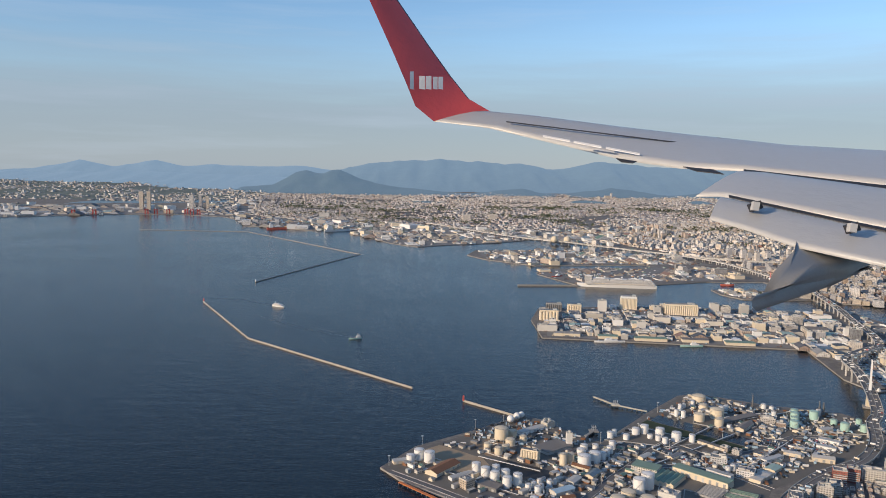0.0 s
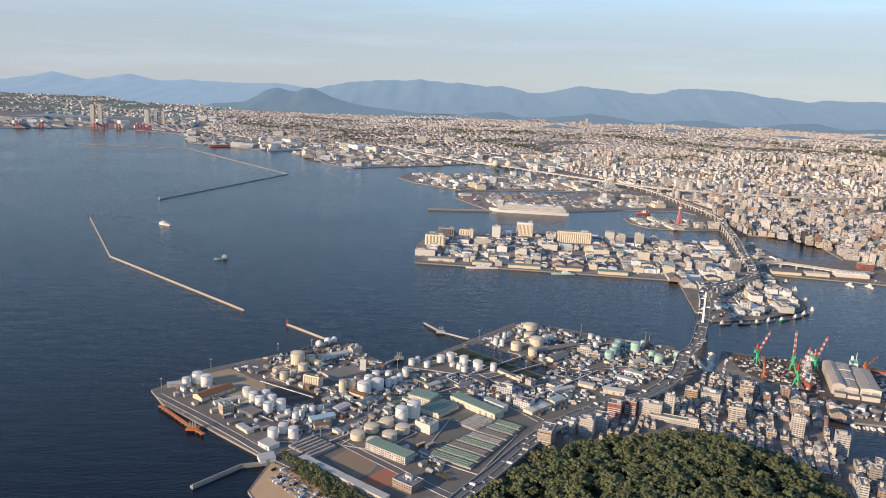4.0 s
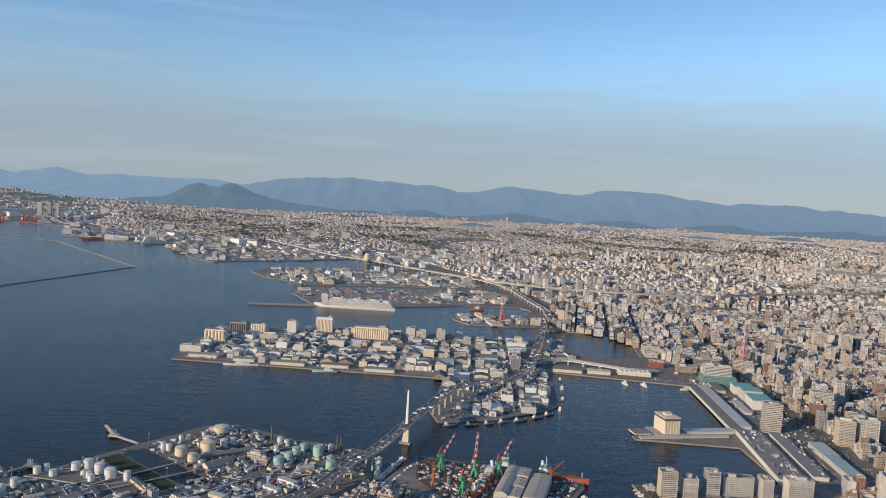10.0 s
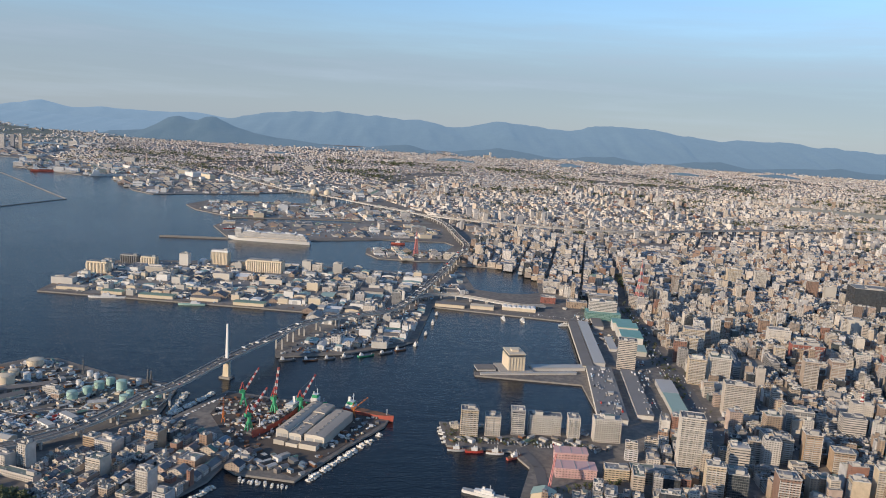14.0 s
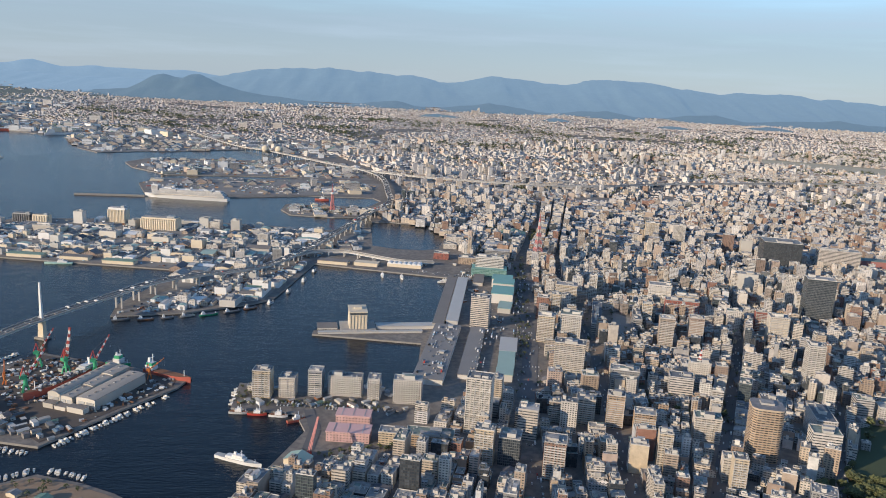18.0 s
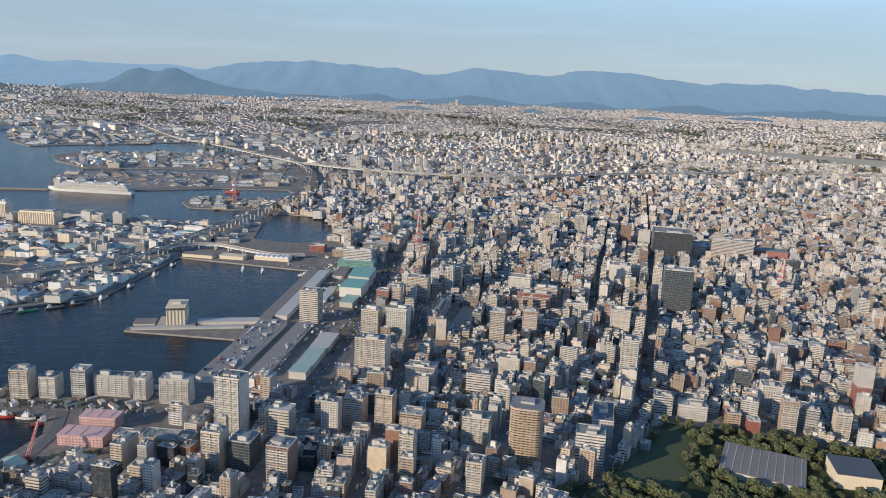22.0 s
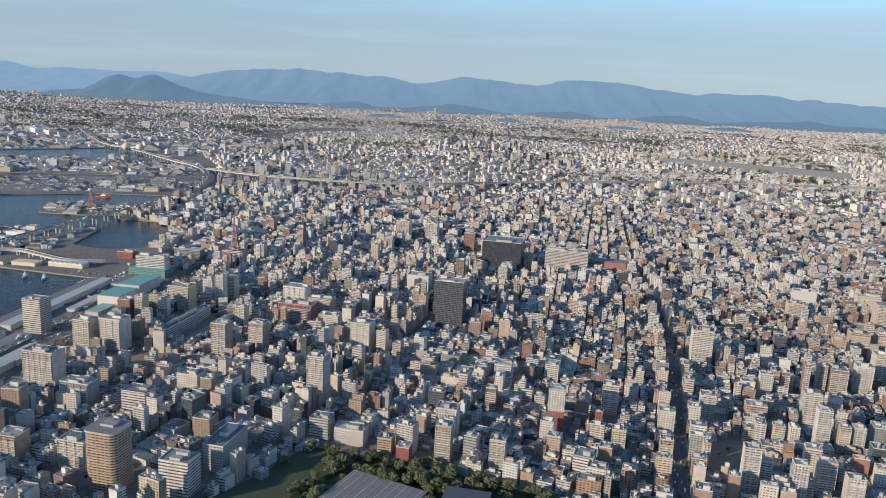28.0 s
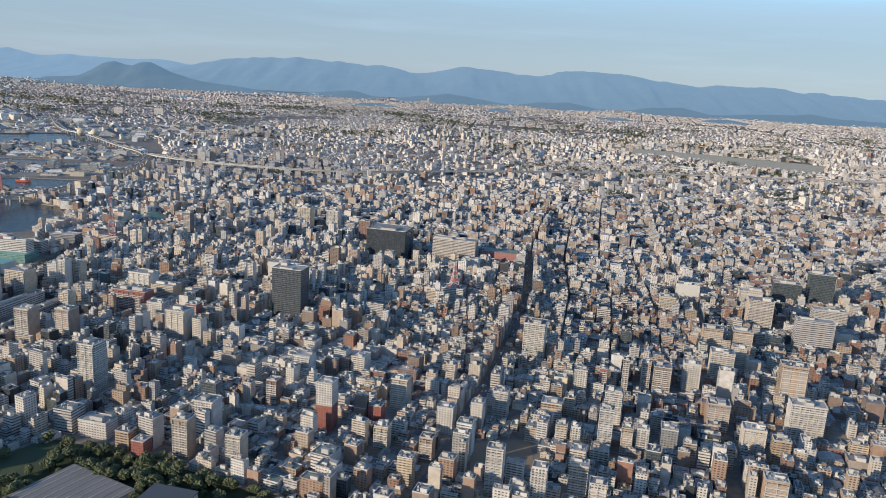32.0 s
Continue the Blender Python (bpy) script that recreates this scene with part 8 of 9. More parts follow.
def fill(pile, zone, block, lot, tall, seed, turn=STREET, roads=(4.6, 2.0), low=0.0, skip=0.06, styles=STYLES, window=None):
    """Fills a zone with blocks of lots along a street grid. block, lot: metres; tall: lowest, usual and highest; window: an outer polygon it must also keep to."""
    rnd = random.Random(seed)
    xs, ys = [q[0] for q in zone], [q[1] for q in zone]
    cx, cy = (min(xs) + max(xs)) / 2, (min(ys) + max(ys)) / 2
    reach = math.hypot(max(xs) - min(xs), max(ys) - min(ys)) / 2
    c, s = math.cos(turn), math.sin(turn)
    bw, bd = block
    na, nb = int(reach / bw) + 1, int(reach / bd) + 1
    marks = [m for m in LANDMARKS if min(xs) - 30 < m[0] < max(xs) + 30 and min(ys) - 30 < m[1] < max(ys) + 30]
    for i in range(-na, na + 1):
        for j in range(-nb, nb + 1):
            bx, by = cx + i * bw * c - j * bd * s, cy + i * bw * s + j * bd * c
            if not (min(xs) - bw < bx < max(xs) + bw and min(ys) - bd < by < max(ys) + bd):
                continue
            side = roads[0] if (i + j // 6) % 3 == 0 else roads[1]
            ends = roads[0] * 0.7 if j % 4 == 0 else roads[1]
            a, a1 = -bw / 2 + side / 2, bw / 2 - side / 2
            mood = rnd.random()
            if mood < 0.03:
                continue
            wide = 1.7 if 0.03 < mood < 0.2 else 1.0
            while a < a1 - lot[0] * 0.6:
                w = min(rnd.uniform(*lot) * wide, a1 - a)
                b, b1 = -bd / 2 + ends / 2, bd / 2 - ends / 2
                while b < b1 - lot[0] * 0.6:
                    d = min(rnd.uniform(*lot) * rnd.choice((0.9, 1.1, 1.5)) * wide, b1 - b)
                    la, lb = a + w / 2, b + d / 2
                    x, y = bx + la * c - lb * s, by + la * s + lb * c
                    b += d + 0.2 + 0.7 * rnd.random()
                    if rnd.random() < skip or not inside(x, y, zone) or (window and not inside(x, y, window)) or any(inside(x, y, k) for k in KEEP_OUT):
                        continue
                    if any(abs(x - qx) < qr + w * 0.4 and abs(y - qy) < qr + d * 0.4 for qx, qy, qr in marks) or any(edge_gap(x, y, r) < (14 if k == 1 else 5) + max(w, d) * 0.55 for k, r in enumerate(ROUTES)):
                        continue
                    if rnd.random() < low:
                        pile.gable(x, y, LAND, w * 0.85, d * 0.85, rnd.uniform(1.5, 2.5), w * 0.2, "house", rnd.choice(("tiles", "tiles", "tin")), turn)
                    else:
                        g, fl, fd = rnd.random(), rnd.uniform(0.86, 1.0), rnd.uniform(0.86, 1.0)
                        if g < 0.42:
                            h = tall[0] + (tall[1] - tall[0]) * rnd.random()
                        elif g < 0.8:
                            h = tall[1] * rnd.uniform(0.95, 1.6)
                        else:
                            h = tall[1] * 1.35 + (tall[2] - tall[1]) * rnd.random() ** 1.4 * (0.35 + 0.65 * mood)
                            fl, fd = min(fl, 9.0 / w), min(fd, 10.0 / d)
                        yield x, y, w * fl, d * fd, h, turn, rnd.choice(styles), rnd
                a += w + 0.2 + 0.6 * rnd.random()


def districts(pile, zone, cell, seed, **kw):
    """Fills a wide zone district by district, each with its own street grid and its own usual height."""
    rnd = random.Random(seed)
    xs, ys = [q[0] for q in zone], [q[1] for q in zone]
    nx, ny = int((max(xs) - min(xs)) / cell) + 1, int((max(ys) - min(ys)) / cell) + 1
    node = {(i, j): (min(xs) + (i + rnd.uniform(-0.3, 0.3)) * cell, min(ys) + (j + rnd.uniform(-0.3, 0.3)) * cell) for i in range(nx + 1) for j in range(ny + 1)}
    for i in range(nx):
        for j in range(ny):
            quad = [node[i, j], node[i + 1, j], node[i + 1, j + 1], node[i, j + 1]]
            if not any(inside(*p, zone) for p in quad):
                continue
            k = dict(kw)
            f = rnd.choice((0.75, 0.9, 1.0, 1.2, 1.5))
            lo, mid, hi = k["tall"]
            k["tall"] = (lo, mid * (0.8 + 0.2 * f), hi * f)
            k["turn"] = STREET + radians(rnd.choice((-28, -12, 0, 9, 24, 40)))
            k["skip"] = rnd.choice((0.05, 0.1, 0.25))
            yield from fill(pile, quad, seed=seed * 100 + i * 37 + j, window=zone, **k)


DOWNTOWN = [(386, 285), (400, 318), (412, 355), (444, 372), (478, 402), (516, 430), (530, 560), (500, 640), (492, 722), (470, 790), (432, 820), (412, 840), (424, 940), (470, 1000), (1500, 1000), (1300, 700), (1030, 285)]
UPTOWN = [(455, 1000), (430, 1110), (390, 1260), (330, 1400), (500, 1900), (2300, 1900), (1600, 1000)]
SUBURB = [(-3000, 2900), (-1500, 2700), (-1000, 3000), (-760, 3100), (-640, 2700), (-500, 2000), (-200, 1700), (150, 1650), (450, 1800), (480, 1900), (2350, 1900), (4300, 3750), (300, 3700), (-100, 3350), (-700, 3300), (-1000, 3700), (-3000, 3600)]
ISLAND = [(90, 632), (288, 606), (300, 560), (285, 500), (320, 510), (360, 535), (375, 640), (392, 690), (372, 756), (190, 768), (102, 752)]
stand_alone = []
near, far, suburb, docks, shore = Pile(), Pile(), Pile(), Pile(), Pile()
for row in itertools.chain((r for r in fill(near, DOWNTOWN, (32, 42), (3.0, 7.4), (2.2, 5.2, 15.0), 11, low=0.08, skip=0.05) if r[0] < street_x(STREETS[0], r[1]) - 4), columns(DOWNTOWN, 17)):
    x, y, w, d, h, turn, st, rnd = row
    if y < 540 and h > 8.8:
        stand_alone.append(row)
    elif h < 3.0 and rnd.random() < 0.3:
        near.gable(x, y, LAND, w, d, h * 0.75, min(w, d) * 0.16, "house", rnd.choice(("tiles", "tiles", "tin", "roof")), turn + rnd.choice((0, math.pi / 2)) * (abs(w - d) < 1))
    else:
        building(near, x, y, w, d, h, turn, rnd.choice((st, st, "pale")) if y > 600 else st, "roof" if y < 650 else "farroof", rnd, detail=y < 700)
stand_alone.sort(key=lambda r: r[1])
for x, y, w, d, h, turn, st, rnd in stand_alone[140:]:
    building(near, x, y, w, d, h, turn, st, "roof", rnd)
near.put("city_blocks", label="dense beige and grey mid-rise city blocks with flat roofs", category="buildings", kind="stuff")
for x, y, w, d, h, turn, st, rnd in districts(far, UPTOWN, 210, 12, block=(38, 48), lot=(4, 8.5), tall=(2.0, 3.8, 13.0), low=0.22):
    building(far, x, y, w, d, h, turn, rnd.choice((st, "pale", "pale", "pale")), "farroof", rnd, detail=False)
far.put("far_city_blocks", label="pale low-rise city blocks beyond the centre", category="buildings", kind="stuff")
for x, y, w, d, h, turn, st, rnd in districts(suburb, SUBURB, 420, 13, block=(48, 60), lot=(4.4, 10.0), tall=(1.4, 2.2, 6.5), low=0.1, roads=(9, 4)):
    if rnd.random() < (0.16 if y < 2500 else 0.40) or noise.noise(Vector((x * 0.004, y * 0.003, 8))) > 0.34:
        continue
    k = rnd.uniform(0.7, 1.0)
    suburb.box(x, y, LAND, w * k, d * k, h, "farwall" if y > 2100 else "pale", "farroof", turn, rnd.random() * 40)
suburb.put("suburb_blocks", label="far pale suburb of low houses and flats", category="buildings", kind="stuff")
PORTS = [[(165, 922), (330, 965), (400, 985), (415, 1080), (300, 1085), (140, 1045), (130, 1005)], [(70, 1148), (136, 1090), (235, 1110), (300, 1118), (400, 1120), (350, 1300), (225, 1285), (60, 1255)], [(322, 862), (334, 836), (405, 838), (400, 890), (322, 890)], [(-40, 1310), (80, 1385), (171, 1462), (300, 1350), (330, 1400), (480, 1850), (430, 1790), (150, 1645), (-170, 1600), (-180, 1520), (-90, 1360)], [(-256, 1570), (-170, 1605), (100, 1650), (-200, 1900), (-520, 1890), (-430, 1670)], [(-660, 1965), (-800, 1940), (-1020, 1785), (-1500, 1700), (-2400, 1960), (-1500, 2250), (-700, 2200)], [(386, 648), (412, 690), (412, 764), (396, 762), (388, 700)], [(-640, 1980), (-545, 1920), (-505, 1990), (-640, 2690), (-700, 2640), (-770, 2300)]]
for n, zone in enumerate(PORTS + [ISLAND]):
    q = Pile()
    area = sum(a[0] * b[1] - b[0] * a[1] for a, b in zip(zone, zone[1:] + zone[:1]))
    q.prism(zone if area > 0 else zone[::-1], LAND - 0.3, LAND + 0.03, "apron", "apron")
    q.put("dock_apron", label="pale concrete apron of the docks", category="apron", kind="structure")
for n, zone in enumerate([ISLAND] + PORTS):
    big = (1.0, 1.5, 1.5, 1.2, 1.9, 2.2, 2.8, 0.8, 2.4)[n]
    for x, y, w, d, h, turn, st, rnd in fill(docks, zone, (30 * big, 24 * big) if n == 0 else (26 * big, 20 * big), (3.4, 12) if n == 0 else (5 * big, 13 * big), (1.1, 2.1, 3.6 + 2.6 * big) if n else (1.4, 2.5, 6.8), 30 + n, turn=ISLE if n == 0 else radians(12), low=0.15, skip=0.16 if n in (0, 7) else 0.22, roads=(5, 2.4)):
        if n == 0 or n == 7:
            t = thing("dock_shed" if h < 3.6 else "dock_building", x, y, LAND, turn, "pale dockside shed with a metal roof" if h < 3.6 else "flat-roofed dockside building with rows of windows", "warehouse", "island sheds")
            q = Pile()
            if h < 3.6:
                wall, top = rnd.choice(("white", "cream", "white", "blank", "white", "pale")), rnd.choice(("tin", "palemetal", "white", "palegreen", "greyroof", "darkroof", "darkroof"))
                if rnd.random() < 0.45:
                    q.gable(0, 0, 0, w, d, h, min(w, d) * 0.09, wall, top)
                elif rnd.random() < 0.5:
                    q.gable(0, 0, 0, d, w, h, min(w, d) * 0.09, wall, top, math.pi / 2)
                else:
                    q.box(0, 0, 0, w, d, h, wall, top)
                    q.box(w * rnd.uniform(-0.25, 0.25), d * rnd.uniform(-0.25, 0.25), h, w * 0.2, d * 0.2, rnd.uniform(0.4, 1.2), wall, "roof")
                q.put("wall", t)
                q = Pile()
                q.box(0, -d / 2 - 0.05, 0, w * 0.4, 0.1, h * 0.75, "plant", "plant")
                q.put("door", t)
            else:
                q.prism(rect(0, 0, w, d), 0, h, rnd.choice(("pale", "blank", "white", "cream")), None)
                q.put("wall", t)
                roof_parts(t, w, d, h, rnd)
        else:
            if (n == 1 and x < 320 and rnd.random() < 0.85) or rnd.random() < 0.3:
                continue
            g = rnd.random()
            h = rnd.uniform(1.0, 2.8) * big ** 0.5 if g < 0.72 else rnd.uniform(3.2, 7.0) * big ** 0.5
            if g >= 0.8:
                w, d = min(w, 9 * big), min(d, 9 * big)
            if n in (1, 3):
                q = Pile()
                building(q, 0, 0, w, d, h, 0, rnd.choice(("pale", "white", "cream", "ribbon")), rnd.choice(("farroof", "roof", "palemetal", "palegreen")), rnd, 0)
                q.put("port_building", at=pose(x, y, LAND, 0, 0, math.degrees(turn)), label="pale flat-roofed port building on the pier", category="warehouse", group="port buildings")
                continue
            building(docks, x, y, w, d, h, turn + rnd.choice((0, 0, 0.5)), rnd.choice(("pale", "white", "cream", "pale", "white", "ribbon")), rnd.choice(("farroof", "white", "palemetal", "palegreen", "palemetal", "greyroof")), rnd, detail=n < 5)
rnd = random.Random(61)
for zone, n, size in ((PORTS[0], 260, 1.0), (PORTS[1], 420, 1.2), (PORTS[2], 90, 0.8), (PORTS[3], 420, 1.6), (PORTS[4], 300, 2.0)):
    xs, ys = [p[0] for p in zone], [p[1] for p in zone]
    while n:
        x, y = rnd.uniform(min(xs), max(xs)), rnd.uniform(min(ys), max(ys))
        if inside(x, y, zone):
            n -= 1
            docks.box(x, y, LAND, rnd.uniform(0.8, 2.0) * size, rnd.uniform(1.5, 5.0) * size, rnd.uniform(0.5, 1.3) * size, rnd.choice(("white", "cream", "rust", "plant", "bluewhite", "steel", "greenroof", "sand")), None, radians(12) + rnd.choice((0, 1.57)))
docks.put("dock_sheds", label="pale dockside sheds and warehouses on the harbour islands", category="warehouses", kind="stuff")
SHORE = [(200, 175), (225, 345), (240, 372), (248, 392), (252, 394), (288, 364), (300, 352), (286, 340), (268, 300), (301, 297), (322, 313), (340, 309), (366, 294), (385, 290), (1000, 280), (1000, 200), (300, 200)]
for x, y, w, d, h, turn, st, rnd in fill(shore, SHORE, (22, 26), (2.4, 5.5), (1.6, 2.6, 8.0), 50, turn=radians(-20), low=0.45, skip=0.12, roads=(4, 1.8)):
    building(shore, x, y, w, d, h, turn, st, "roof", rnd)
for x, y, w, d, h, turn, st, rnd in fill(shore, [(150, 304), (176, 330), (206, 344), (226, 364), (242, 392), (252, 392), (262, 350), (246, 318), (232, 316), (218, 322), (196, 322), (172, 312)], (13, 16), (1.6, 3.2), (1.0, 1.6, 3.2), 51, turn=radians(-22), low=0.5, skip=0.2, roads=(2.4, 1.4)):
    building(shore, x, y, w, d, h, turn, rnd.choice(("house", "grid", "blank")), "roof", rnd)
shore.put("shore_blocks", label="mixed houses and flats by the fishing harbour", category="buildings", kind="stuff")
for x, y, w, d, h, style, turn, rnd in [(r[0], r[1], r[2], r[3], r[4], r[6], r[5], r[7]) for r in stand_alone[:140]]:
    t = thing("city_building", x, y, LAND, turn, f"{HALVES[style]} mid-rise block with a cluttered flat roof", "building", "city blocks")
    q = Pile()
    q.prism(rect(0, 0, w, d), 0, h, style, None, rnd.random() * 40, blind=rnd.choice(((1, 3), (1, 3), (0, 2), (1,), ())))
    q.put("wall", t)
    roof_parts(t, w, d, h, rnd)

# a hillside town rising behind the far shore
def rise(x, y):
    k = min(1.0, max(0.0, (y - 2520) / 1300)) * min(1.0, max(0.0, (-620 - x) / 900))
    return LAND - 0.4 + 40 * k ** 1.15 * (0.85 + 0.3 * noise.noise(Vector((x * 0.002, y * 0.002, 5))))


q = Pile()
nx, ny = 90, 30
q.v = [(-4200 + 3600 * i / nx, 2500 + 1400 * j / ny, rise(-4200 + 3600 * i / nx, 2500 + 1400 * j / ny)) for j in range(ny + 1) for i in range(nx + 1)]
for j in range(ny):
    for i in range(nx):
        a = j * (nx + 1) + i
        q.f.append((a, a + 1, a + nx + 2, a + nx + 1))
        q.m.append(q.slot("green_ground"))
        q.uv += [(0, 0), (1, 0), (1, 1), (0, 1)]
q.put("hillside_ground", label="green slope behind the far shore", category="hillside", kind="structure")
hillside, rnd = Pile(), random.Random(88)
for _ in range(9000):
    x, y = rnd.uniform(-3300, -640), 2540 + 1180 * rnd.random() ** 1.3
    if noise.noise(Vector((x * 0.006, y * 0.005, 2))) > rnd.uniform(-0.25, 0.35):
        k = rnd.uniform(5, 13)
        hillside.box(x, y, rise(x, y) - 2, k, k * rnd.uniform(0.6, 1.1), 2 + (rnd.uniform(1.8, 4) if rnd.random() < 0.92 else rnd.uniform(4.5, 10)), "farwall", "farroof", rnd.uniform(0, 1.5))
hillside.put("hillside_houses", label="pale houses and flats climbing the far slope", category="buildings", kind="stuff")

# white works and a water tower far out, against the hills
q = Pile()
for x, y, w, d, h in ((724, 3380, 26, 14, 14), (740, 3380, 8, 8, 26), (1010, 3400, 60, 20, 8), (1180, 3420, 50, 20, 9), (1560, 3500, 40, 20, 14)):
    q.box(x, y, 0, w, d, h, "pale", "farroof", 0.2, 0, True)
q.put("far_works", label="white works buildings at the foot of the hills", category="buildings", kind="stuff")


# ---------------------------------------------------------------- the airliner's wing beside the window
# A flat swept wing beside the first eye point, in metres from it: x right, y up, z towards the eye.
M["wing"] = plain("wing_grey_paint", (0.47, 0.465, 0.455), 0.38, 0.0, wear=0.10, scale=1.2)
M["wingred"] = plain("winglet_red_paint", (0.84, 0.11, 0.10), 0.35, wear=0.12, scale=1.5)
M["fairing"] = plain("fairing_grey_paint", (0.24, 0.245, 0.25), 0.45, wear=0.15, scale=1.5)
M["seal"] = plain("dark_rubber_seal", (0.03, 0.03, 0.035), 0.6)


def slab(q, outline, thick, key, edge=None):
    """A closed plate over an outline of points, with its underside set down by thick."""
    i, n = len(q.v), len(outline)
    q.v += outline + [(x, y - thick, z) for x, y, z in outline]
    for f, k in [(tuple(range(i, i + n)), key), (tuple(range(i + 2 * n - 1, i + n - 1, -1)), key)] + [((i + a, i + n + a, i + n + (a + 1) % n, i + (a + 1) % n), edge or key) for a in range(n)]:
        q.f.append(f)
        q.m.append(q.slot(k))
        q.uv += [(0, 0)] * len(f)


def sight(px, py, depth):
    """A point at that depth before the first eye, px and py being its slopes from the axis in thousandths."""
    return (px * depth / 1000, py * depth / 1000, -depth)


def skin(q, edges, key):
    """A smooth skin lofted over rows of points."""
    i, n, k = len(q.v), len(edges[0]), q.slot(key)
    for row in edges:
        q.v += row
    for j in range(len(edges) - 1):
        for a in range(n - 1):
            q.f.append((i + j * n + a, i + j * n + a + 1, i + (j + 1) * n + a + 1, i + (j + 1) * n + a))
            q.m.append(k)
            q.uv += [(0, 0)] * 4


def aerofoil(name, parent, stations, thick, key):
    """A plate lofted from root to tip: each station is its front and its rear point; bowed above and below, closed at both edges."""
    q, rows = Pile(), []
    for front, rear in stations:
        f, r = Vector(front), Vector(rear)
        loop = []
        for u in (0.0, 0.04, 0.15, 0.35, 0.6, 0.85, 1.0):
            loop.append(tuple(f.lerp(r, u) + Vector((0, thick * (u ** 0.5) * (1 - u) * 1.6, 0))))
        for u in (0.85, 0.6, 0.35, 0.15, 0.04, 0.0):
            loop.append(tuple(f.lerp(r, u) - Vector((0, 0.02 + thick * (u ** 0.5) * (1 - u), 0))))
        rows.append(loop)
    skin(q, rows, key)
    for row in (rows[0], rows[-1]):
        q.face(list(row[:-1]), key)
    ob = q.put(name, parent)
    for face in ob.data.polygons:
        face.use_smooth = len(face.vertices) == 4
    return ob


wing = new("airliner_wing")
wing.matrix_basis = pose(0, 0, EYE, TILT, LEAN, TURN) @ pose(0, 0, 0, 90)
tagged(wing, "grey airliner wing with lowered flaps and a red upturned tip", "aircraft wing")
aerofoil("wing_panel", wing, [(sight(65, 176, 16.2), sight(-12, 166, 15.4)), (sight(130, 170, 16.0), sight(60, 157, 14.9)), (sight(232, 157, 15.6), sight(170, 131, 13.8)), (sight(330, 146, 15.1), sight(236, 115, 12.8)), (sight(380, 141, 14.8), sight(308, 104.5, 11.8)), (sight(450, 133, 14.4), sight(380, 101.5, 11.2)), (sight(640, 122, 13.2), sight(640, 73, 9.6))], 0.16, "wing")
aerofoil("upper_flap", wing, [(sight(391, 100, 10.9), sight(328, 68, 9.6)), (sight(420, 98, 10.7), sight(361, 68, 9.4)), (sight(512, 86, 10.1), sight(404, 60, 9.0)), (sight(576, 78, 9.8), sight(512, 38, 8.4)), (sight(640, 70, 9.5), sight(640, 12, 7.8))], 0.10, "wing")
aerofoil("lower_flap", wing, [(sight(362, 66, 9.2), sight(346, 38, 8.5)), (sight(404, 58, 8.9), sight(392, 25, 8.2)), (sight(512, 36, 8.3), sight(458, 2, 7.6)), (sight(640, 10, 7.7), sight(640, -38, 6.8))], 0.08, "wing")
aerofoil("flap_track_fairing", wing, [(sight(462, 4, 8.0), sight(458, 0, 7.5)), (sight(556, -20, 7.9), sight(430, -30, 7.0)), (sight(520, -36, 7.6), sight(412, -66, 6.6)), (sight(412, -72, 6.8), sight(401, -69, 6.4))], 0.12, "fairing")
q = Pile()
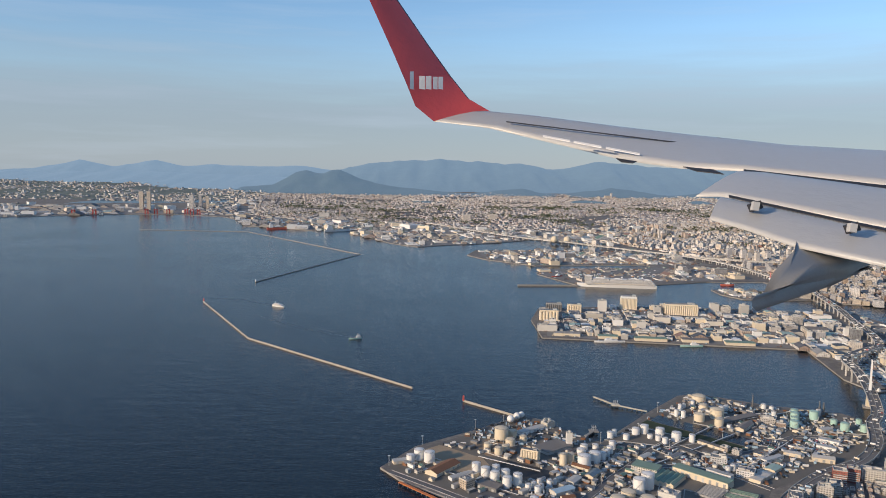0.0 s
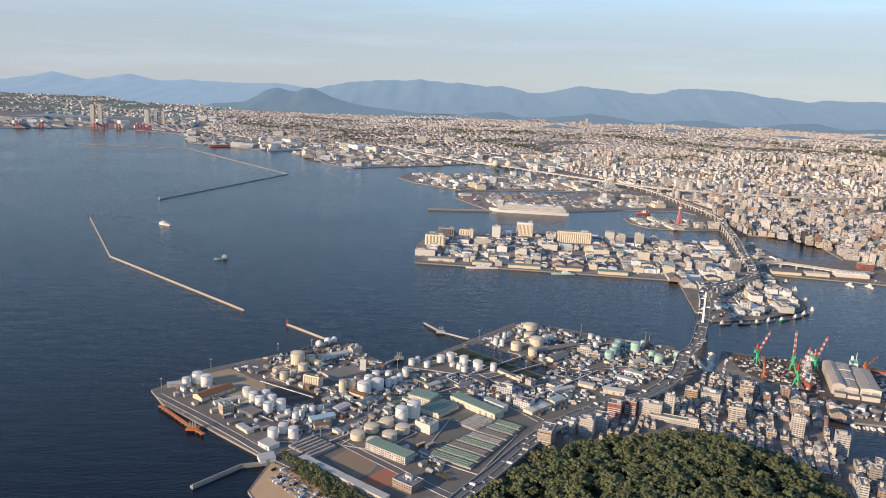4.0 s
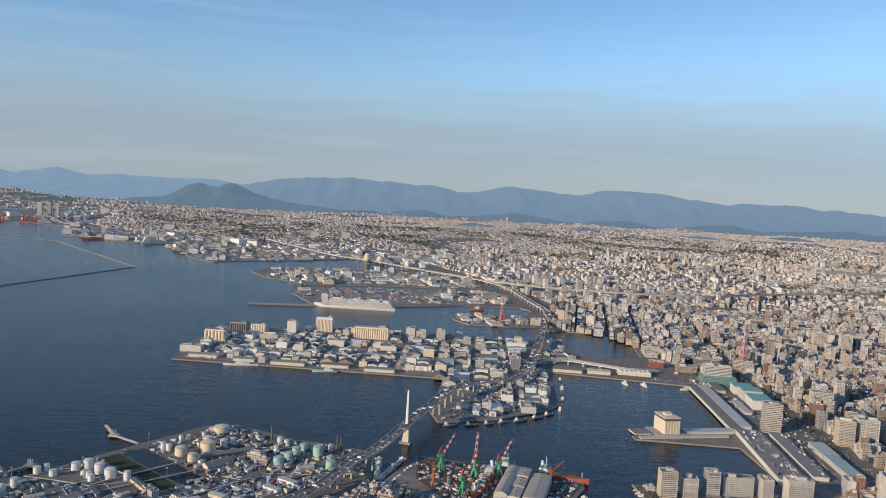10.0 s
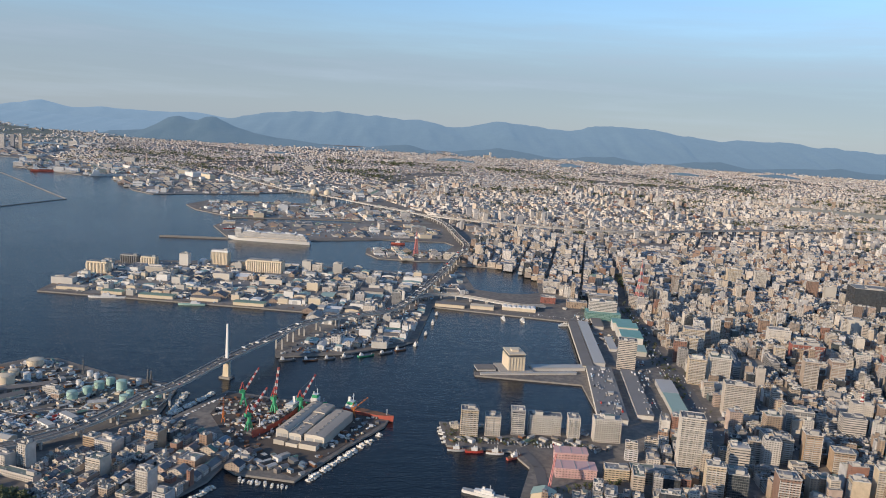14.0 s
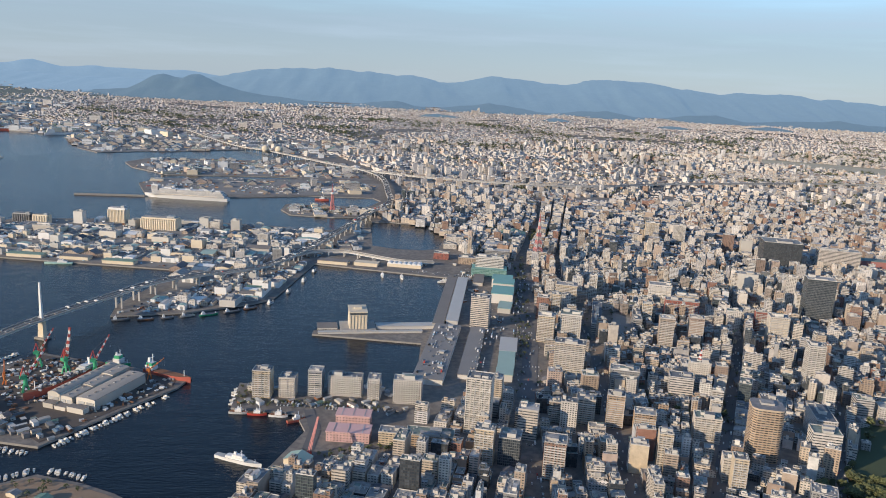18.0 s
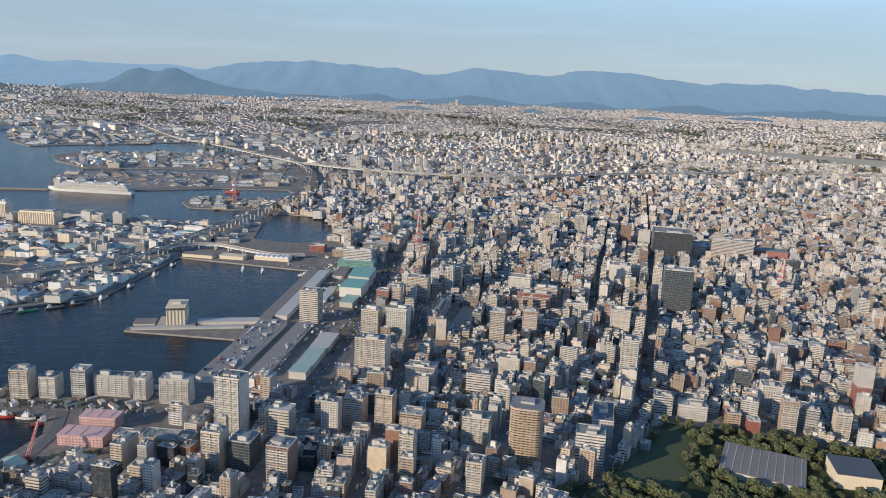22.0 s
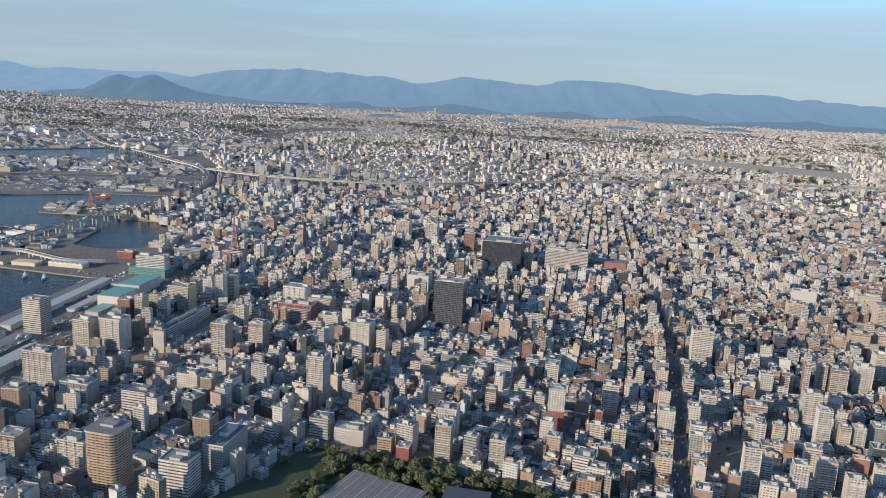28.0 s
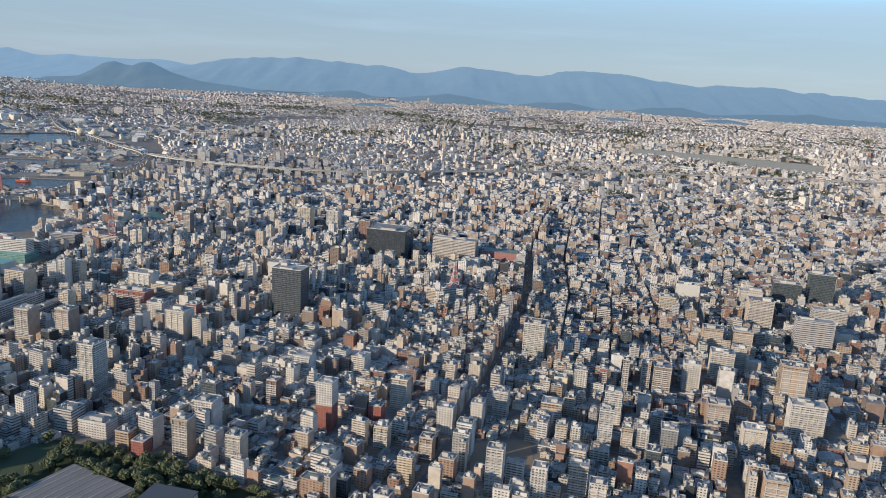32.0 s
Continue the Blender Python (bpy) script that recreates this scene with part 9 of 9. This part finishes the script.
# the upturned tip, lofted from the wing's end to its point
tip = [[sight(-12, 166, 15.4), sight(20, 171, 15.8), sight(65, 177, 16.2)], [sight(-36, 186, 15.4), sight(0, 189, 15.8), sight(32, 196, 16.2)], [sight(-48, 216, 15.4), sight(-16, 218, 15.8), sight(8, 226, 16.2)], [sight(-66, 258, 15.5), sight(-40, 262, 15.8), sight(-22, 268, 16.2)], [sight(-103, 340, 15.6), sight(-86, 342, 15.8), sight(-74, 344, 16.2)]]
skin(q, tip, "wingred")
skin(q, [[(x + 0.04, y, z - 0.10) for x, y, z in row] for row in tip][::-1], "wingred")
for e in (0, 2):
    skin(q, [[row[e] for row in tip], [(row[e][0] + 0.04, row[e][1], row[e][2] - 0.10) for row in tip]][::1 if e else -1], "wingred" if e == 0 else "seal")
winglet = q.put("winglet", wing)
for face in winglet.data.polygons:
    face.use_smooth = True
q = Pile()
for a, b, top in ((-43, -38, 228), (-31, -23, 222), (-22, -15, 222), (-13, -7, 221), (-6, 0, 221)):
    slab(q, [sight(a, top + 3, 15.2), sight(b, top + 3, 15.25), sight(b, 208, 15.2), sight(a, 209, 15.15)][::-1], 0.01, "white")
q.put("lettering_bars", winglet, kind="stuff")
for pts in ([(82, 166, 15.2), (330, 136, 14.0), (330, 134.8, 13.95), (82, 165, 15.15)], [(330, 136, 14.0), (640, 105, 11.9), (640, 103.2, 11.85), (330, 134.8, 13.95)], [(312, 107, 11.6), (352, 103, 11.3), (366, 97, 11.0), (330, 101, 11.3)], [(391, 103.5, 11.0), (640, 75.5, 9.55), (640, 71, 9.45), (391, 101, 10.9)], [(372, 70, 9.2), (512, 40, 8.35), (640, 14, 7.7), (640, 9.5, 7.6), (512, 36.5, 8.3), (372, 67, 9.15)], [(225, 118, 12.6), (252, 114, 12.5), (247, 111.5, 12.4), (232, 113, 12.5)]):
    q = Pile()
    slab(q, [sight(a, b + 0.4, c - 0.12) for a, b, c in pts], 0.01, "seal")
    q.put("panel_gap", wing)
for a, b in ((130, 165), (170, 206), (212, 256)):
    q = Pile()
    k = lambda x: 148.5 - (x - 130) * 0.188
    slab(q, [sight(a, k(a), 13.3), sight(b, k(b), 13.0), sight(b, k(b) - 2.2, 12.95), sight(a, k(a) - 2.2, 13.25)], 0.01, "white")
    q.put("flap_seam", wing)
for a, b, c in ((406, 55, 8.6), (532, 27, 7.8)):
    q = Pile()
    q.beam(sight(a - 7, b - 2, c - 0.1), sight(a + 7, b + 3, c - 0.1), 0.045, "seal")
    q.beam(sight(a - 1, b - 5, c - 0.2), sight(a + 1, b + 6, c - 0.2), 0.035, "wing")
    q.put("hinge_bracket", wing)
